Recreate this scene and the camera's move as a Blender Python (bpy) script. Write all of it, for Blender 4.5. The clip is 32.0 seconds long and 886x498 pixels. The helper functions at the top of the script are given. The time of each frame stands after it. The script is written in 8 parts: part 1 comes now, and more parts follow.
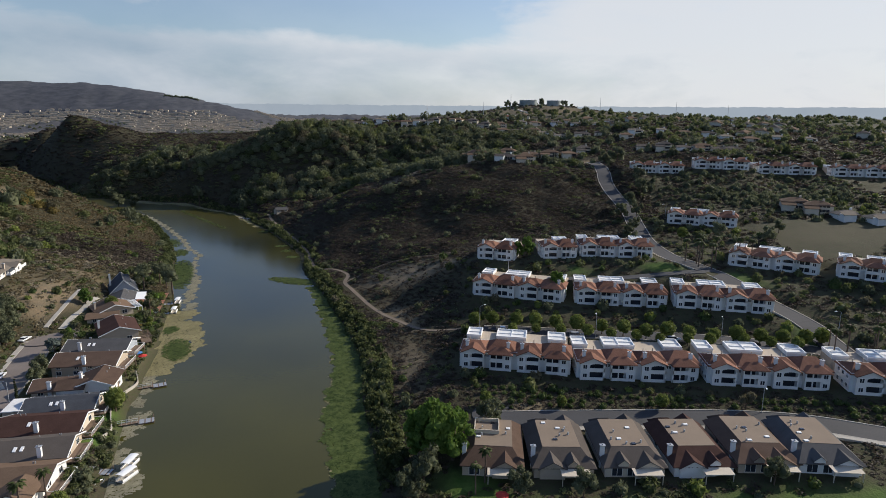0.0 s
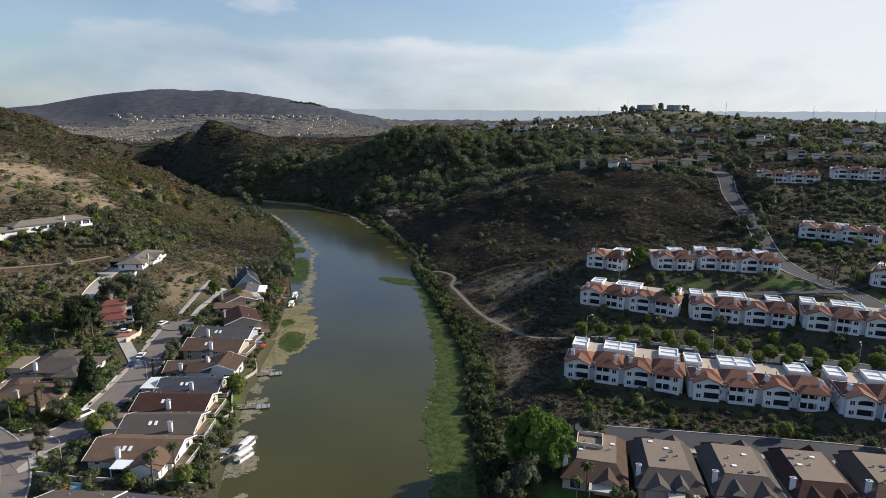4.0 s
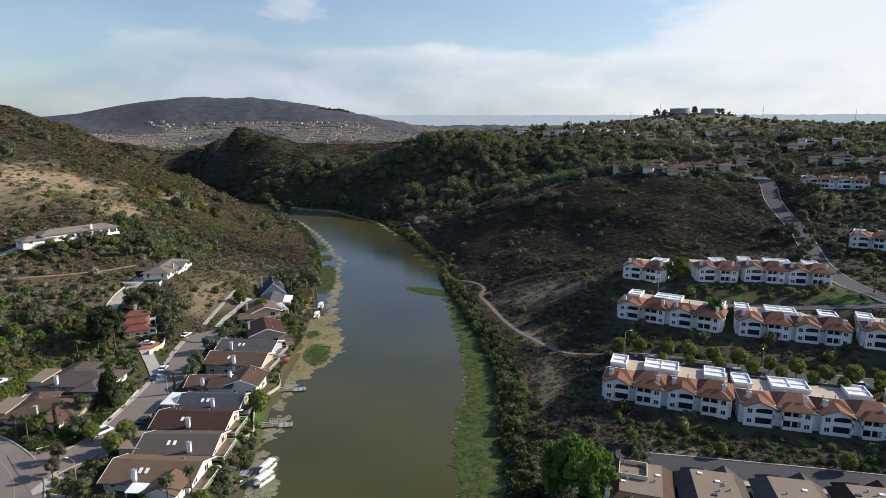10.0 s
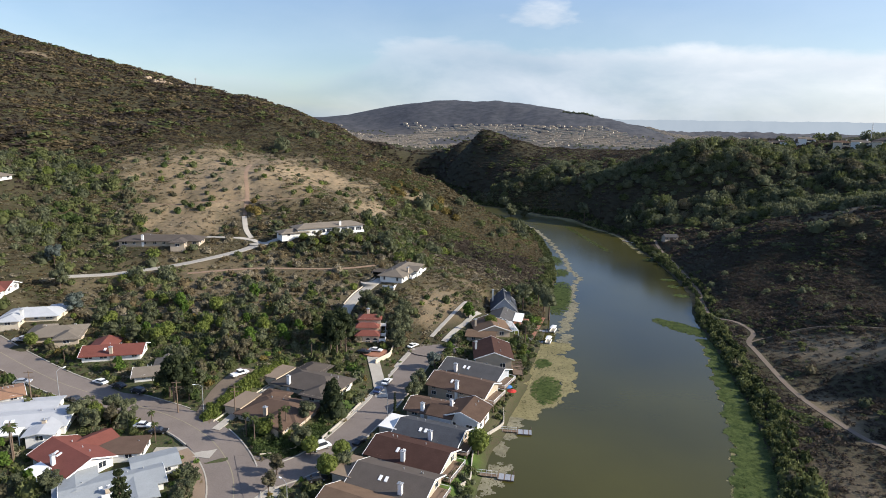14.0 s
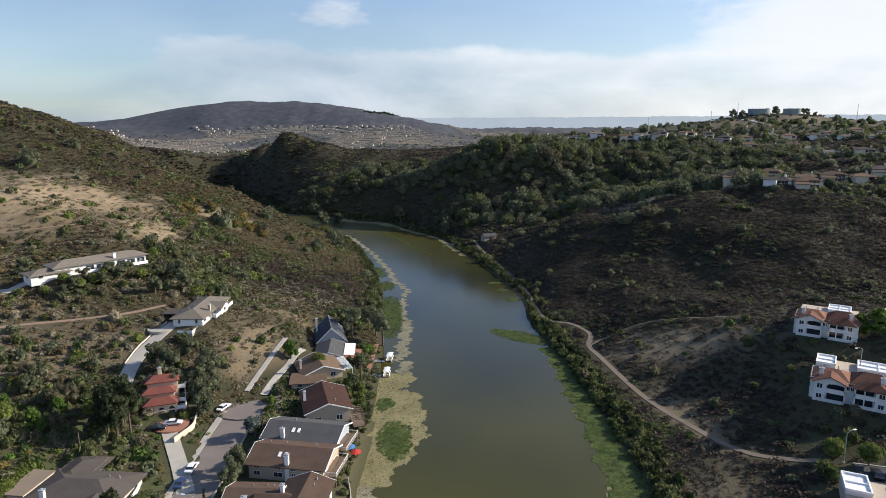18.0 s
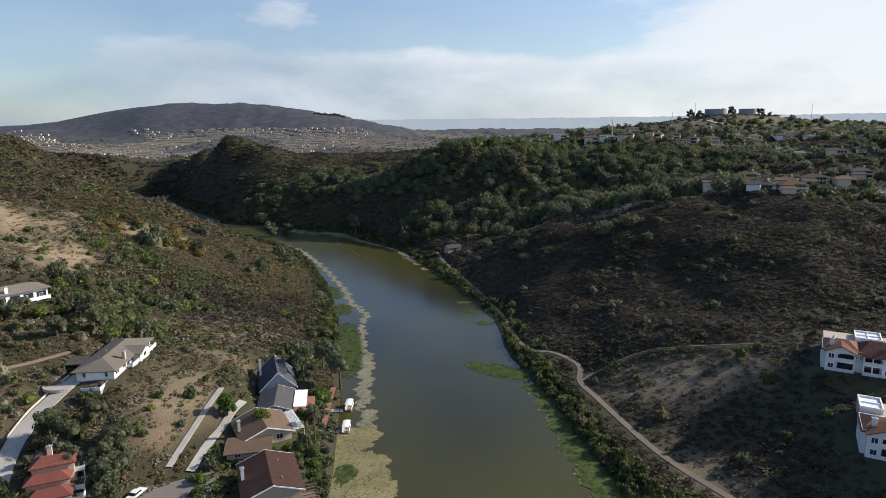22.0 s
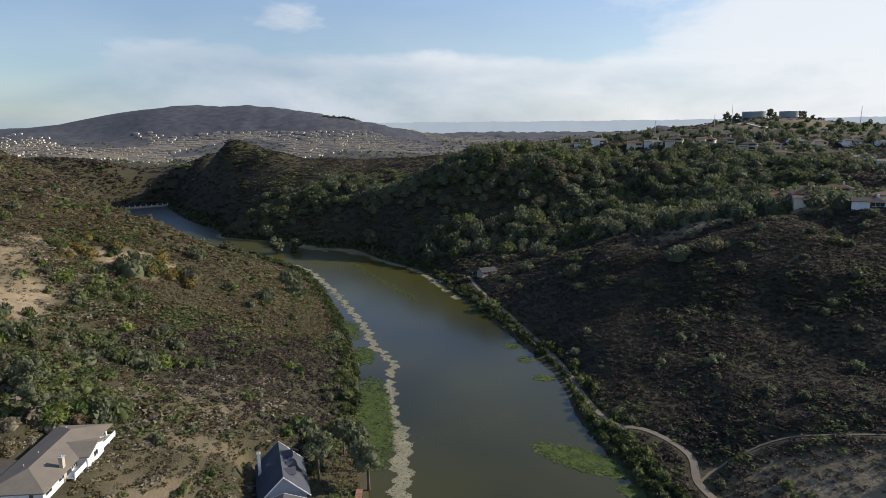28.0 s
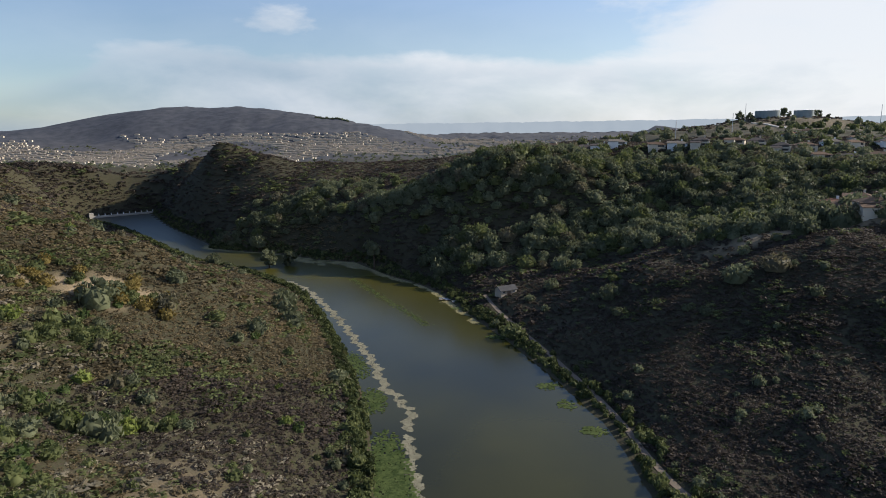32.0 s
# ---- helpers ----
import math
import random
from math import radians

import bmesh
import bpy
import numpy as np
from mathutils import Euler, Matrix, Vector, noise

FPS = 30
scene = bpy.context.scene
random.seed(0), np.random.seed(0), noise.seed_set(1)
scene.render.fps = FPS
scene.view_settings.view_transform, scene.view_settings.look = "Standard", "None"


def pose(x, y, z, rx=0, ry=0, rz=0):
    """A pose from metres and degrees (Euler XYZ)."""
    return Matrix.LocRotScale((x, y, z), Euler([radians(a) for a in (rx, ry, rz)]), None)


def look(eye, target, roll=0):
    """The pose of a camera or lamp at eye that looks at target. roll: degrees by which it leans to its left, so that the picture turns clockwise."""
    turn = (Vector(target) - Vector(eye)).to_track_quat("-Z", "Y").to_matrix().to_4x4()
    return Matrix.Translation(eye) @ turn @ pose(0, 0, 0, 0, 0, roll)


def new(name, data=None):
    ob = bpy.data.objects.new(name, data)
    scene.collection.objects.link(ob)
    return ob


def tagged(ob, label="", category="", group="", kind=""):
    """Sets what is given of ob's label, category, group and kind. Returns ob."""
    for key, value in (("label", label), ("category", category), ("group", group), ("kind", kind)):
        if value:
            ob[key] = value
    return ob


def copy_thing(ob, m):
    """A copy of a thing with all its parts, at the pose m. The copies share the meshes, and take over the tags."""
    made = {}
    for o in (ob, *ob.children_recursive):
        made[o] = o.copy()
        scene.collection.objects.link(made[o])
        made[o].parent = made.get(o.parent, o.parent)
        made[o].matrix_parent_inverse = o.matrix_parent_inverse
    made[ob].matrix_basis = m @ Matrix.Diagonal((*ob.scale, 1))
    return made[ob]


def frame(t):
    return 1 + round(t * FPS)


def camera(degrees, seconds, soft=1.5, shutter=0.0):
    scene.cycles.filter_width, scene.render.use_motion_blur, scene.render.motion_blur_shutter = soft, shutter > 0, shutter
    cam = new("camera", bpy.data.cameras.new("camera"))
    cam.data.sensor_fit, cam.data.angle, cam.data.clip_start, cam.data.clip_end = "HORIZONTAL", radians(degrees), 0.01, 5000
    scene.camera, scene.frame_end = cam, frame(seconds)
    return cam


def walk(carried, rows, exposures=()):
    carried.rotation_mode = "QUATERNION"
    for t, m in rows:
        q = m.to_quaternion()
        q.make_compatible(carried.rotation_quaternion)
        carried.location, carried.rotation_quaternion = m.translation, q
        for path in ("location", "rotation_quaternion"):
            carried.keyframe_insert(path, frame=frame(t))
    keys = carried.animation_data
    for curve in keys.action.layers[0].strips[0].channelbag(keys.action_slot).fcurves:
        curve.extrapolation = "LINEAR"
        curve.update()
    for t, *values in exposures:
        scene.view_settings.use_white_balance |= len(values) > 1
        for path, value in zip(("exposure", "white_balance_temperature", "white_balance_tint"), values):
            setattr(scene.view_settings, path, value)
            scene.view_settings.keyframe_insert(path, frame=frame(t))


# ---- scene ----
cam = camera(71.07, 32.0, 0.9)
PATH = [
    (0, (0.00, -0.05, 82.60), (2.330, 9.437, 80.464), 0.49),
    (0.5, (0.00, -0.05, 82.60), (2.051, 9.503, 80.471), 0.49),
    (1, (0.00, -0.05, 82.60), (1.798, 9.556, 80.479), 0.48),
    (1.5, (0.00, -0.05, 82.60), (1.583, 9.595, 80.485), 0.47),
    (2, (0.00, -0.05, 82.60), (1.378, 9.628, 80.493), 0.47),
    (2.5, (0.00, -0.05, 82.60), (1.164, 9.658, 80.504), 0.49),
    (3, (0.00, -0.05, 82.60), (0.965, 9.683, 80.517), 0.51),
    (3.5, (0.00, -0.05, 82.60), (0.801, 9.699, 80.521), 0.51),
    (5.5, (0.00, -0.05, 82.60), (0.117, 9.737, 80.551), 0.45),
    (6, (0.00, -0.05, 82.60), (-0.003, 9.739, 80.557), 0.45),
    (6.5, (0.00, -0.05, 82.60), (-0.074, 9.740, 80.564), 0.42),
    (7, (0.31, 0.21, 82.49), (0.227, 10.006, 80.463), 0.35),
    (7.5, (0.34, 0.60, 82.50), (0.337, 10.393, 80.477), 0.27),
    (8, (0.27, 1.41, 82.51), (0.307, 11.208, 80.493), 0.22),
    (8.5, (0.23, 2.72, 82.52), (0.315, 12.518, 80.507), 0.17),
    (9, (0.23, 4.46, 82.55), (0.361, 14.259, 80.543), 0.11),
    (9.5, (0.12, 6.64, 82.60), (0.281, 16.434, 80.605), 0.06),
    (10, (-0.30, 9.19, 82.69), (-0.113, 18.989, 80.696), 0.08),
    (10.5, (-1.00, 12.09, 82.75), (-1.453, 21.883, 80.760), 0.30),
    (11, (-1.58, 15.38, 82.70), (-3.247, 25.043, 80.713), 0.69),
    (11.5, (-2.00, 18.98, 82.61), (-5.091, 28.284, 80.616), 1.02),
    (12, (-2.84, 22.70, 82.59), (-6.241, 31.894, 80.602), 1.15),
    (12.5, (-4.26, 26.40, 82.67), (-7.734, 35.568, 80.677), 1.18),
    (13, (-5.91, 30.06, 82.77), (-9.426, 39.210, 80.780), 1.17),
    (13.5, (-7.68, 33.63, 82.87), (-11.188, 42.782, 80.887), 1.15),
    (15.5, (-14.75, 49.22, 83.31), (-17.384, 58.664, 81.352), 0.61),
    (16, (-16.57, 53.04, 83.42), (-19.034, 62.536, 81.465), 0.52),
    (16.5, (-18.18, 57.01, 83.59), (-20.319, 66.578, 81.637), 0.37),
    (17, (-19.51, 61.11, 83.74), (-21.022, 70.804, 81.784), 0.17),
    (17.5, (-20.76, 65.39, 83.74), (-21.849, 75.142, 81.796), -0.06),
    (18, (-22.00, 69.84, 83.74), (-22.435, 79.639, 81.787), -0.26),
    (18.5, (-23.04, 74.25, 83.85), (-23.244, 84.055, 81.899), -0.39),
    (19, (-23.76, 78.56, 84.00), (-23.842, 88.363, 82.045), -0.48),
    (19.5, (-24.32, 82.91, 84.10), (-24.300, 92.719, 82.145), -0.53),
    (20, (-24.87, 87.32, 84.17), (-24.768, 97.129, 82.221), -0.56),
    (20.5, (-25.39, 91.73, 84.22), (-25.225, 101.539, 82.282), -0.56),
    (21, (-25.94, 96.21, 84.25), (-25.726, 106.020, 82.314), -0.55),
    (21.5, (-26.64, 100.78, 84.29), (-26.381, 110.591, 82.353), -0.56),
    (22, (-27.46, 105.40, 84.33), (-27.155, 115.207, 82.395), -0.57),
    (22.5, (-28.25, 110.10, 84.35), (-27.898, 119.910, 82.421), -0.58),
    (23, (-29.00, 114.96, 84.38), (-28.614, 124.767, 82.461), -0.59),
    (23.5, (-29.82, 119.77, 84.47), (-29.394, 129.578, 82.547), -0.58),
    (24, (-30.64, 124.44, 84.54), (-30.321, 134.250, 82.628), -0.57),
    (24.5, (-31.38, 129.25, 84.53), (-31.153, 139.064, 82.622), -0.55),
    (25, (-32.17, 134.11, 84.52), (-31.975, 143.925, 82.625), -0.54),
    (25.5, (-33.17, 138.73, 84.65), (-32.999, 148.549, 82.751), -0.55),
    (27.5, (-38.67, 157.60, 85.20), (-38.493, 167.416, 83.314), -0.51),
    (28, (-40.26, 162.45, 85.06), (-40.059, 172.268, 83.173), -0.51),
    (28.5, (-41.61, 167.42, 84.97), (-41.406, 177.237, 83.091), -0.53),
    (29, (-42.82, 172.29, 84.93), (-42.586, 182.114, 83.056), -0.54),
    (29.5, (-43.91, 176.98, 84.92), (-43.669, 186.803, 83.048), -0.56),
    (30, (-45.00, 181.79, 84.93), (-44.743, 191.613, 83.069), -0.61),
    (30.5, (-46.16, 186.85, 85.02), (-45.891, 196.670, 83.151), -0.66),
    (31, (-47.36, 191.82, 85.06), (-47.079, 201.641, 83.184), -0.70),
    (31.5, (-48.53, 196.64, 85.07), (-48.233, 206.460, 83.207), -0.73),
    (32, (-49.66, 201.59, 85.35), (-49.341, 211.413, 83.477), -0.74),
]
EXPOSURES = [(0, 0.18), (3, 0.33), (5, 0.38), (9.5, 0.43), (12, 0.64), (14.5, 0.66), (18, 0.56), (24, 0.44), (32, 0.42)]
walk(cam, [(t, look(eye, target, roll)) for t, eye, target, roll in PATH], EXPOSURES)

# ---- sky, sun, exposure ----
SUN_AZ, SUN_EL = radians(76), radians(27)   # azimuth clockwise from +y
world = bpy.data.worlds.new("sky")
world.use_nodes = True
scene.world = world
wt = world.node_tree
wt.nodes.clear()


def wnode(kind, **settings):
    n = wt.nodes.new(kind)
    for k, v in settings.items():
        if k == "ins":
            for i, x in v.items():
                n.inputs[i].default_value = x
        elif k == "operation":
            n.operation = v
        elif k == "data_type":
            n.data_type = v
    return n


sky = wnode("ShaderNodeTexSky")
sky.sky_type = "NISHITA"
sky.sun_disc = False
sky.sun_elevation, sky.sun_rotation = SUN_EL, SUN_AZ
sky.altitude, sky.air_density, sky.dust_density, sky.ozone_density = 150, 1.0, 0.7, 1.4


def wmath(op, *args):
    n = wnode("ShaderNodeMath", operation=op)
    for i, v in enumerate(args):
        if isinstance(v, (int, float)):
            n.inputs[i].default_value = v
        else:
            wt.links.new(v, n.inputs[i])
    return n.outputs[0]


def wramp(v, lo, hi, out0=0.0, out1=1.0):
    n = wnode("ShaderNodeMapRange")
    n.interpolation_type = "SMOOTHSTEP"
    for i, q in ((1, lo), (2, hi), (3, out0), (4, out1)):
        n.inputs[i].default_value = q
    wt.links.new(v, n.inputs[0])
    return n.outputs[0]


# a bank of cloud low over the coast with a ragged top, one puff above it, a white veil towards the sun
wtc, wsep, wcomb = wnode("ShaderNodeTexCoord"), wnode("ShaderNodeSeparateXYZ"), wnode("ShaderNodeCombineXYZ")
wt.links.new(wtc.outputs["Generated"], wsep.inputs[0])
dx, dy, dz = wsep.outputs
bearing = wmath("ARCTAN2", dx, dy)
wt.links.new(bearing, wcomb.inputs[0])
wt.links.new(wmath("MULTIPLY", dz, 2.6), wcomb.inputs[1])
billow, wisp = wnode("ShaderNodeTexNoise"), wnode("ShaderNodeTexNoise")
for n, s, d, r in ((billow, 5.0, 9.0, 0.55), (wisp, 2.2, 7.0, 0.6)):
    n.inputs["Scale"].default_value, n.inputs["Detail"].default_value, n.inputs["Roughness"].default_value, n.inputs["Distortion"].default_value = s, d, r, 0.25
    wt.links.new(wcomb.outputs[0], n.inputs["Vector"])
lump = wmath("SUBTRACT", billow.outputs[0], 0.5)
veil = wramp(wmath("ADD", bearing, wmath("MULTIPLY", lump, 0.5)), 0.22, 0.52)
top = wmath("ADD", wmath("MULTIPLY", lump, 0.085), wmath("ADD", wramp(bearing, -0.6, -0.36, 0.07, 0.132), wramp(bearing, -0.35, 0.0, 0.0, -0.014)))
band = wramp(wmath("SUBTRACT", top, dz), -0.008, 0.02)
off_x, off_z = wmath("MULTIPLY", wmath("ADD", bearing, 0.21), 17.0), wmath("MULTIPLY", wmath("SUBTRACT", dz, 0.157), 58.0)
puff = wramp(wmath("ADD", wmath("SQRT", wmath("ADD", wmath("MULTIPLY", off_x, off_x), wmath("MULTIPLY", off_z, off_z))), wmath("MULTIPLY", lump, -6.0)), 1.5, 0.1, 0.0, 0.7)
thin_cloud = wmath("MULTIPLY", wramp(wmath("ADD", wisp.outputs[0], wmath("MULTIPLY", veil, 0.42)), 0.5, 0.85), wramp(dz, 0.17, 0.34, 0.9, 0.2))
thin_cloud = wmath("MULTIPLY", thin_cloud, wmath("MULTIPLY_ADD", veil, 0.55, 0.45))
thin_cloud = wmath("MAXIMUM", thin_cloud, wramp(dz, 0.12, 0.4, 0.16, 0.06))
mask = wmath("MAXIMUM", wmath("MAXIMUM", wmath("MULTIPLY", wmath("MULTIPLY", band, wramp(wisp.outputs[0], 0.3, 0.6, 0.72, 1.0)), wramp(bearing, -0.62, -0.2, 0.4, 0.95)), puff), thin_cloud)
hazy = wramp(dz, 0.06, 0.0)
mask = wmath("MAXIMUM", mask, wmath("MULTIPLY", hazy, 0.7))
glow = wramp(bearing, -0.6, 0.55)
cloud_col = wnode("ShaderNodeMix", data_type="RGBA")
cloud_col.inputs[6].default_value, cloud_col.inputs[7].default_value = (0.25, 0.335, 0.435, 1), (0.64, 0.66, 0.695, 1)
rim = wmath("MULTIPLY", wramp(wmath("SUBTRACT", top, dz), 0.04, 0.0), 0.34)
streak = wmath("MULTIPLY", wmath("SUBTRACT", wisp.outputs[0], 0.5), 0.9)
shade = wmath("ADD", wmath("ADD", rim, wmath("ADD", wmath("MULTIPLY", lump, 1.5), streak)), wmath("MULTIPLY", glow, 0.95))
wt.links.new(wmath("MINIMUM", wmath("MAXIMUM", shade, 0.0), 1.0), cloud_col.inputs[0])
clear = wnode("ShaderNodeVectorMath", operation="MULTIPLY")
wt.links.new(sky.outputs[0], clear.inputs[0])
deep = wnode("ShaderNodeMix", data_type="RGBA")
deep.inputs[6].default_value, deep.inputs[7].default_value = (0.085, 0.09, 0.1, 1), (0.086, 0.104, 0.135, 1)
wt.links.new(wramp(dz, 0.14, 0.3), deep.inputs[0])
wt.links.new(deep.outputs[2], clear.inputs[1])
sky_mix = wnode("ShaderNodeMix", data_type="RGBA")
wt.links.new(mask, sky_mix.inputs[0])
wt.links.new(clear.outputs[0], sky_mix.inputs[6])
wt.links.new(cloud_col.outputs[2], sky_mix.inputs[7])
wout, wbg = wnode("ShaderNodeOutputWorld"), wnode("ShaderNodeBackground")
wbg.inputs[1].default_value = 1.0
wt.links.new(sky_mix.outputs[2], wbg.inputs[0])
wt.links.new(wbg.outputs[0], wout.inputs[0])

sun_data = bpy.data.lights.new("sun", "SUN")
sun_data.energy, sun_data.angle, sun_data.color = 5.0, radians(0.6), (1.0, 0.915, 0.79)
sun = new("sun", sun_data)
sun_from = Vector((math.sin(SUN_AZ) * math.cos(SUN_EL), math.cos(SUN_AZ) * math.cos(SUN_EL), math.sin(SUN_EL)))
sun.matrix_world = look(sun_from * 800, (0, 0, 0))


# ---- materials ----
def material(name, base, rough=0.8, var=(0.75, 1.25), scale=0.6, fine=6.0, bump=0.3, metal=0.0, island=0.0, objrand=0.0, spec=0.3, bump_dist=0.05, tint=None):
    """A surface with coarse and fine variation of its base colour and a fine relief."""
    m = bpy.data.materials.new(name)
    m.use_nodes = True
    nt = m.node_tree
    b = nt.nodes["Principled BSDF"]
    b.inputs["Roughness"].default_value, b.inputs["Metallic"].default_value = rough, metal
    b.inputs["Specular IOR Level"].default_value = spec
    n1, n2 = nt.nodes.new("ShaderNodeTexNoise"), nt.nodes.new("ShaderNodeTexNoise")
    n1.inputs["Scale"].default_value, n2.inputs["Scale"].default_value = scale, fine
    n1.inputs["Detail"].default_value, n2.inputs["Detail"].default_value = 4, 5
    geo = nt.nodes.new("ShaderNodeNewGeometry")
    for n in (n1, n2):
        nt.links.new(geo.outputs["Position"], n.inputs["Vector"])
    mx = nt.nodes.new("ShaderNodeMath")
    mx.operation = "ADD"
    nt.links.new(n1.outputs["Fac"], mx.inputs[0])
    nt.links.new(n2.outputs["Fac"], mx.inputs[1])
    last = mx.outputs[0]
    span = 2.0
    if island or objrand:
        src = geo.outputs["Random Per Island"] if island else nt.nodes.new("ShaderNodeObjectInfo").outputs["Random"]
        ma = nt.nodes.new("ShaderNodeMath")
        ma.operation = "MULTIPLY_ADD"
        ma.inputs[1].default_value = island or objrand
        nt.links.new(src, ma.inputs[0])
        nt.links.new(last, ma.inputs[2])
        last = ma.outputs[0]
        span += island or objrand
    ramp = nt.nodes.new("ShaderNodeMapRange")
    ramp.inputs["From Min"].default_value, ramp.inputs["From Max"].default_value = 0.3 * span, 0.7 * span
    ramp.clamp = True
    nt.links.new(last, ramp.inputs["Value"])
    mix = nt.nodes.new("ShaderNodeMix")
    mix.data_type = "RGBA"
    lo = tuple(min(c * var[0], 1) for c in base) + (1,)
    hi = tuple(min(c * var[1], 1) for c in (tint or base)) + (1,)
    mix.inputs[6].default_value, mix.inputs[7].default_value = lo, hi
    nt.links.new(ramp.outputs[0], mix.inputs[0])
    nt.links.new(mix.outputs[2], b.inputs["Base Color"])
    if bump:
        bp = nt.nodes.new("ShaderNodeBump")
        bp.inputs["Strength"].default_value, bp.inputs["Distance"].default_value = bump, bump_dist
        nt.links.new(n2.outputs["Fac"], bp.inputs["Height"])
        nt.links.new(bp.outputs[0], b.inputs["Normal"])
    return m


ASPHALT = material("asphalt", (0.175, 0.147, 0.128), 0.9, (0.8, 1.2), 0.15, 3.0, 0.2)
ASPHALT_DARK = material("dark_asphalt", (0.05, 0.05, 0.052), 0.88, (0.8, 1.25), 0.15, 3.0, 0.2)
CONCRETE = material("concrete", (0.38, 0.35, 0.30), 0.85, (0.8, 1.15), 0.3, 4.0, 0.2)
STUCCO = material("white_stucco", (0.68, 0.67, 0.64), 0.85, (0.9, 1.06), 0.4, 6.0, 0.15)
CREAM = material("cream_stucco", (0.55, 0.48, 0.38), 0.85, (0.9, 1.08), 0.4, 6.0, 0.15)
PINK = material("peach_stucco", (0.62, 0.47, 0.36), 0.85, (0.9, 1.08), 0.4, 6.0, 0.15)
TAN_WALL = material("tan_stucco", (0.42, 0.35, 0.27), 0.85, (0.9, 1.08), 0.4, 6.0, 0.15)
WHITE = material("white_paint", (0.8, 0.8, 0.78), 0.6, (0.92, 1.03), 0.5, 5.0, 0.05)
FLATROOF = material("white_membrane_roof", (0.72, 0.71, 0.68), 0.8, (0.82, 1.05), 0.25, 3.0, 0.1)
DECK_TAN = material("tan_gravel_roof", (0.215, 0.165, 0.12), 0.95, (0.85, 1.12), 0.2, 8.0, 0.3)
TERRACOTTA = material("terracotta_tile", (0.15, 0.072, 0.05), 0.9, (0.6, 1.3), 0.5, 3.0, 0.5, objrand=0.8, spec=0.1, tint=(0.18, 0.09, 0.06))
RED_TILE = material("red_roof", (0.165, 0.055, 0.04), 0.8, (0.75, 1.2), 0.4, 3.0, 0.4, objrand=0.5)
BROWN_ROOF = material("brown_shingle", (0.10, 0.067, 0.05), 1.0, (0.7, 1.3), 0.4, 4.0, 0.5, objrand=0.6, spec=0.08)
DARKBROWN_ROOF = material("dark_brown_shingle", (0.066, 0.037, 0.03), 1.0, (0.7, 1.3), 0.4, 4.0, 0.5, objrand=0.6, spec=0.08)
GREY_ROOF = material("grey_shingle", (0.085, 0.083, 0.082), 1.0, (0.75, 1.25), 0.4, 4.0, 0.5, objrand=0.6, spec=0.08)
SLATE_ROOF = material("blue_grey_shingle", (0.07, 0.075, 0.085), 1.0, (0.75, 1.25), 0.4, 4.0, 0.5, objrand=0.6, spec=0.08)
PALE_ROOF = material("pale_grey_roof", (0.42, 0.43, 0.44), 0.8, (0.85, 1.1), 0.4, 4.0, 0.3, objrand=0.4)
GLASS = material("window_glass", (0.03, 0.035, 0.045), 0.08, (0.9, 1.1), 0.5, 2.0, 0, spec=0.6)
WOOD = material("weathered_wood", (0.17, 0.12, 0.085), 0.85, (0.7, 1.25), 0.8, 6.0, 0.4)
BARK = material("bark", (0.11, 0.08, 0.06), 0.95, (0.7, 1.3), 1.0, 8.0, 0.6)
METAL = material("painted_steel", (0.4, 0.41, 0.42), 0.5, (0.9, 1.1), 1.0, 6.0, 0.05, metal=0.4)
TANK_GREEN = material("tank_green_paint", (0.24, 0.27, 0.26), 0.6, (0.9, 1.1), 0.2, 2.0, 0.05)
PATH_DIRT = material("trail_dirt", (0.15, 0.118, 0.088), 0.95, (0.8, 1.2), 0.2, 3.0, 0.5)
TRACK = material("track_soil", (0.25, 0.17, 0.115), 0.95, (0.75, 1.2), 0.25, 3.0, 0.5)
BRICK_PAVE = material("brick_paving", (0.30, 0.14, 0.09), 0.85, (0.75, 1.2), 0.8, 8.0, 0.3)


# ---- the lie of the land: crests, spurs, benches and shores as x, y, height ----
WATER = -0.9
SHORE_WEST = [(-28, -92, 0), (-35, 55, 0), (-42, 128, 0), (-46, 160, 0), (-49, 188, 0), (-50, 215, 0), (-51, 248, 0), (-55, 292, 0), (-61, 330, 0), (-66, 367, 0), (-70, 394, 0), (-86, 454, 0), (-114, 532, 0), (-135, 563, 0), (-166, 598, 0), (-209, 634, 0), (-264, 704, 0), (-337, 796, 0), (-413, 866, 0)]
SHORE_EAST = [(18, -92, 0), (16, 55, 0), (16, 124, 0), (17, 170, 0), (20, 199, 0), (18, 234, 0), (15, 255, 0), (12, 280, 0), (7, 312, 0), (4, 336, 0), (5, 353, 0), (3, 376, 0), (-2, 397, 0), (-7, 417, 0), (-16, 449, 0), (-27, 480, 0), (-40, 522, 0), (-50, 543, 0), (-72, 572, 0), (-96, 612, 0), (-121, 622, 0), (-149, 644, 0), (-210, 672, 0), (-223, 698, 0), (-293, 798, 0), (-356, 908, 0)]
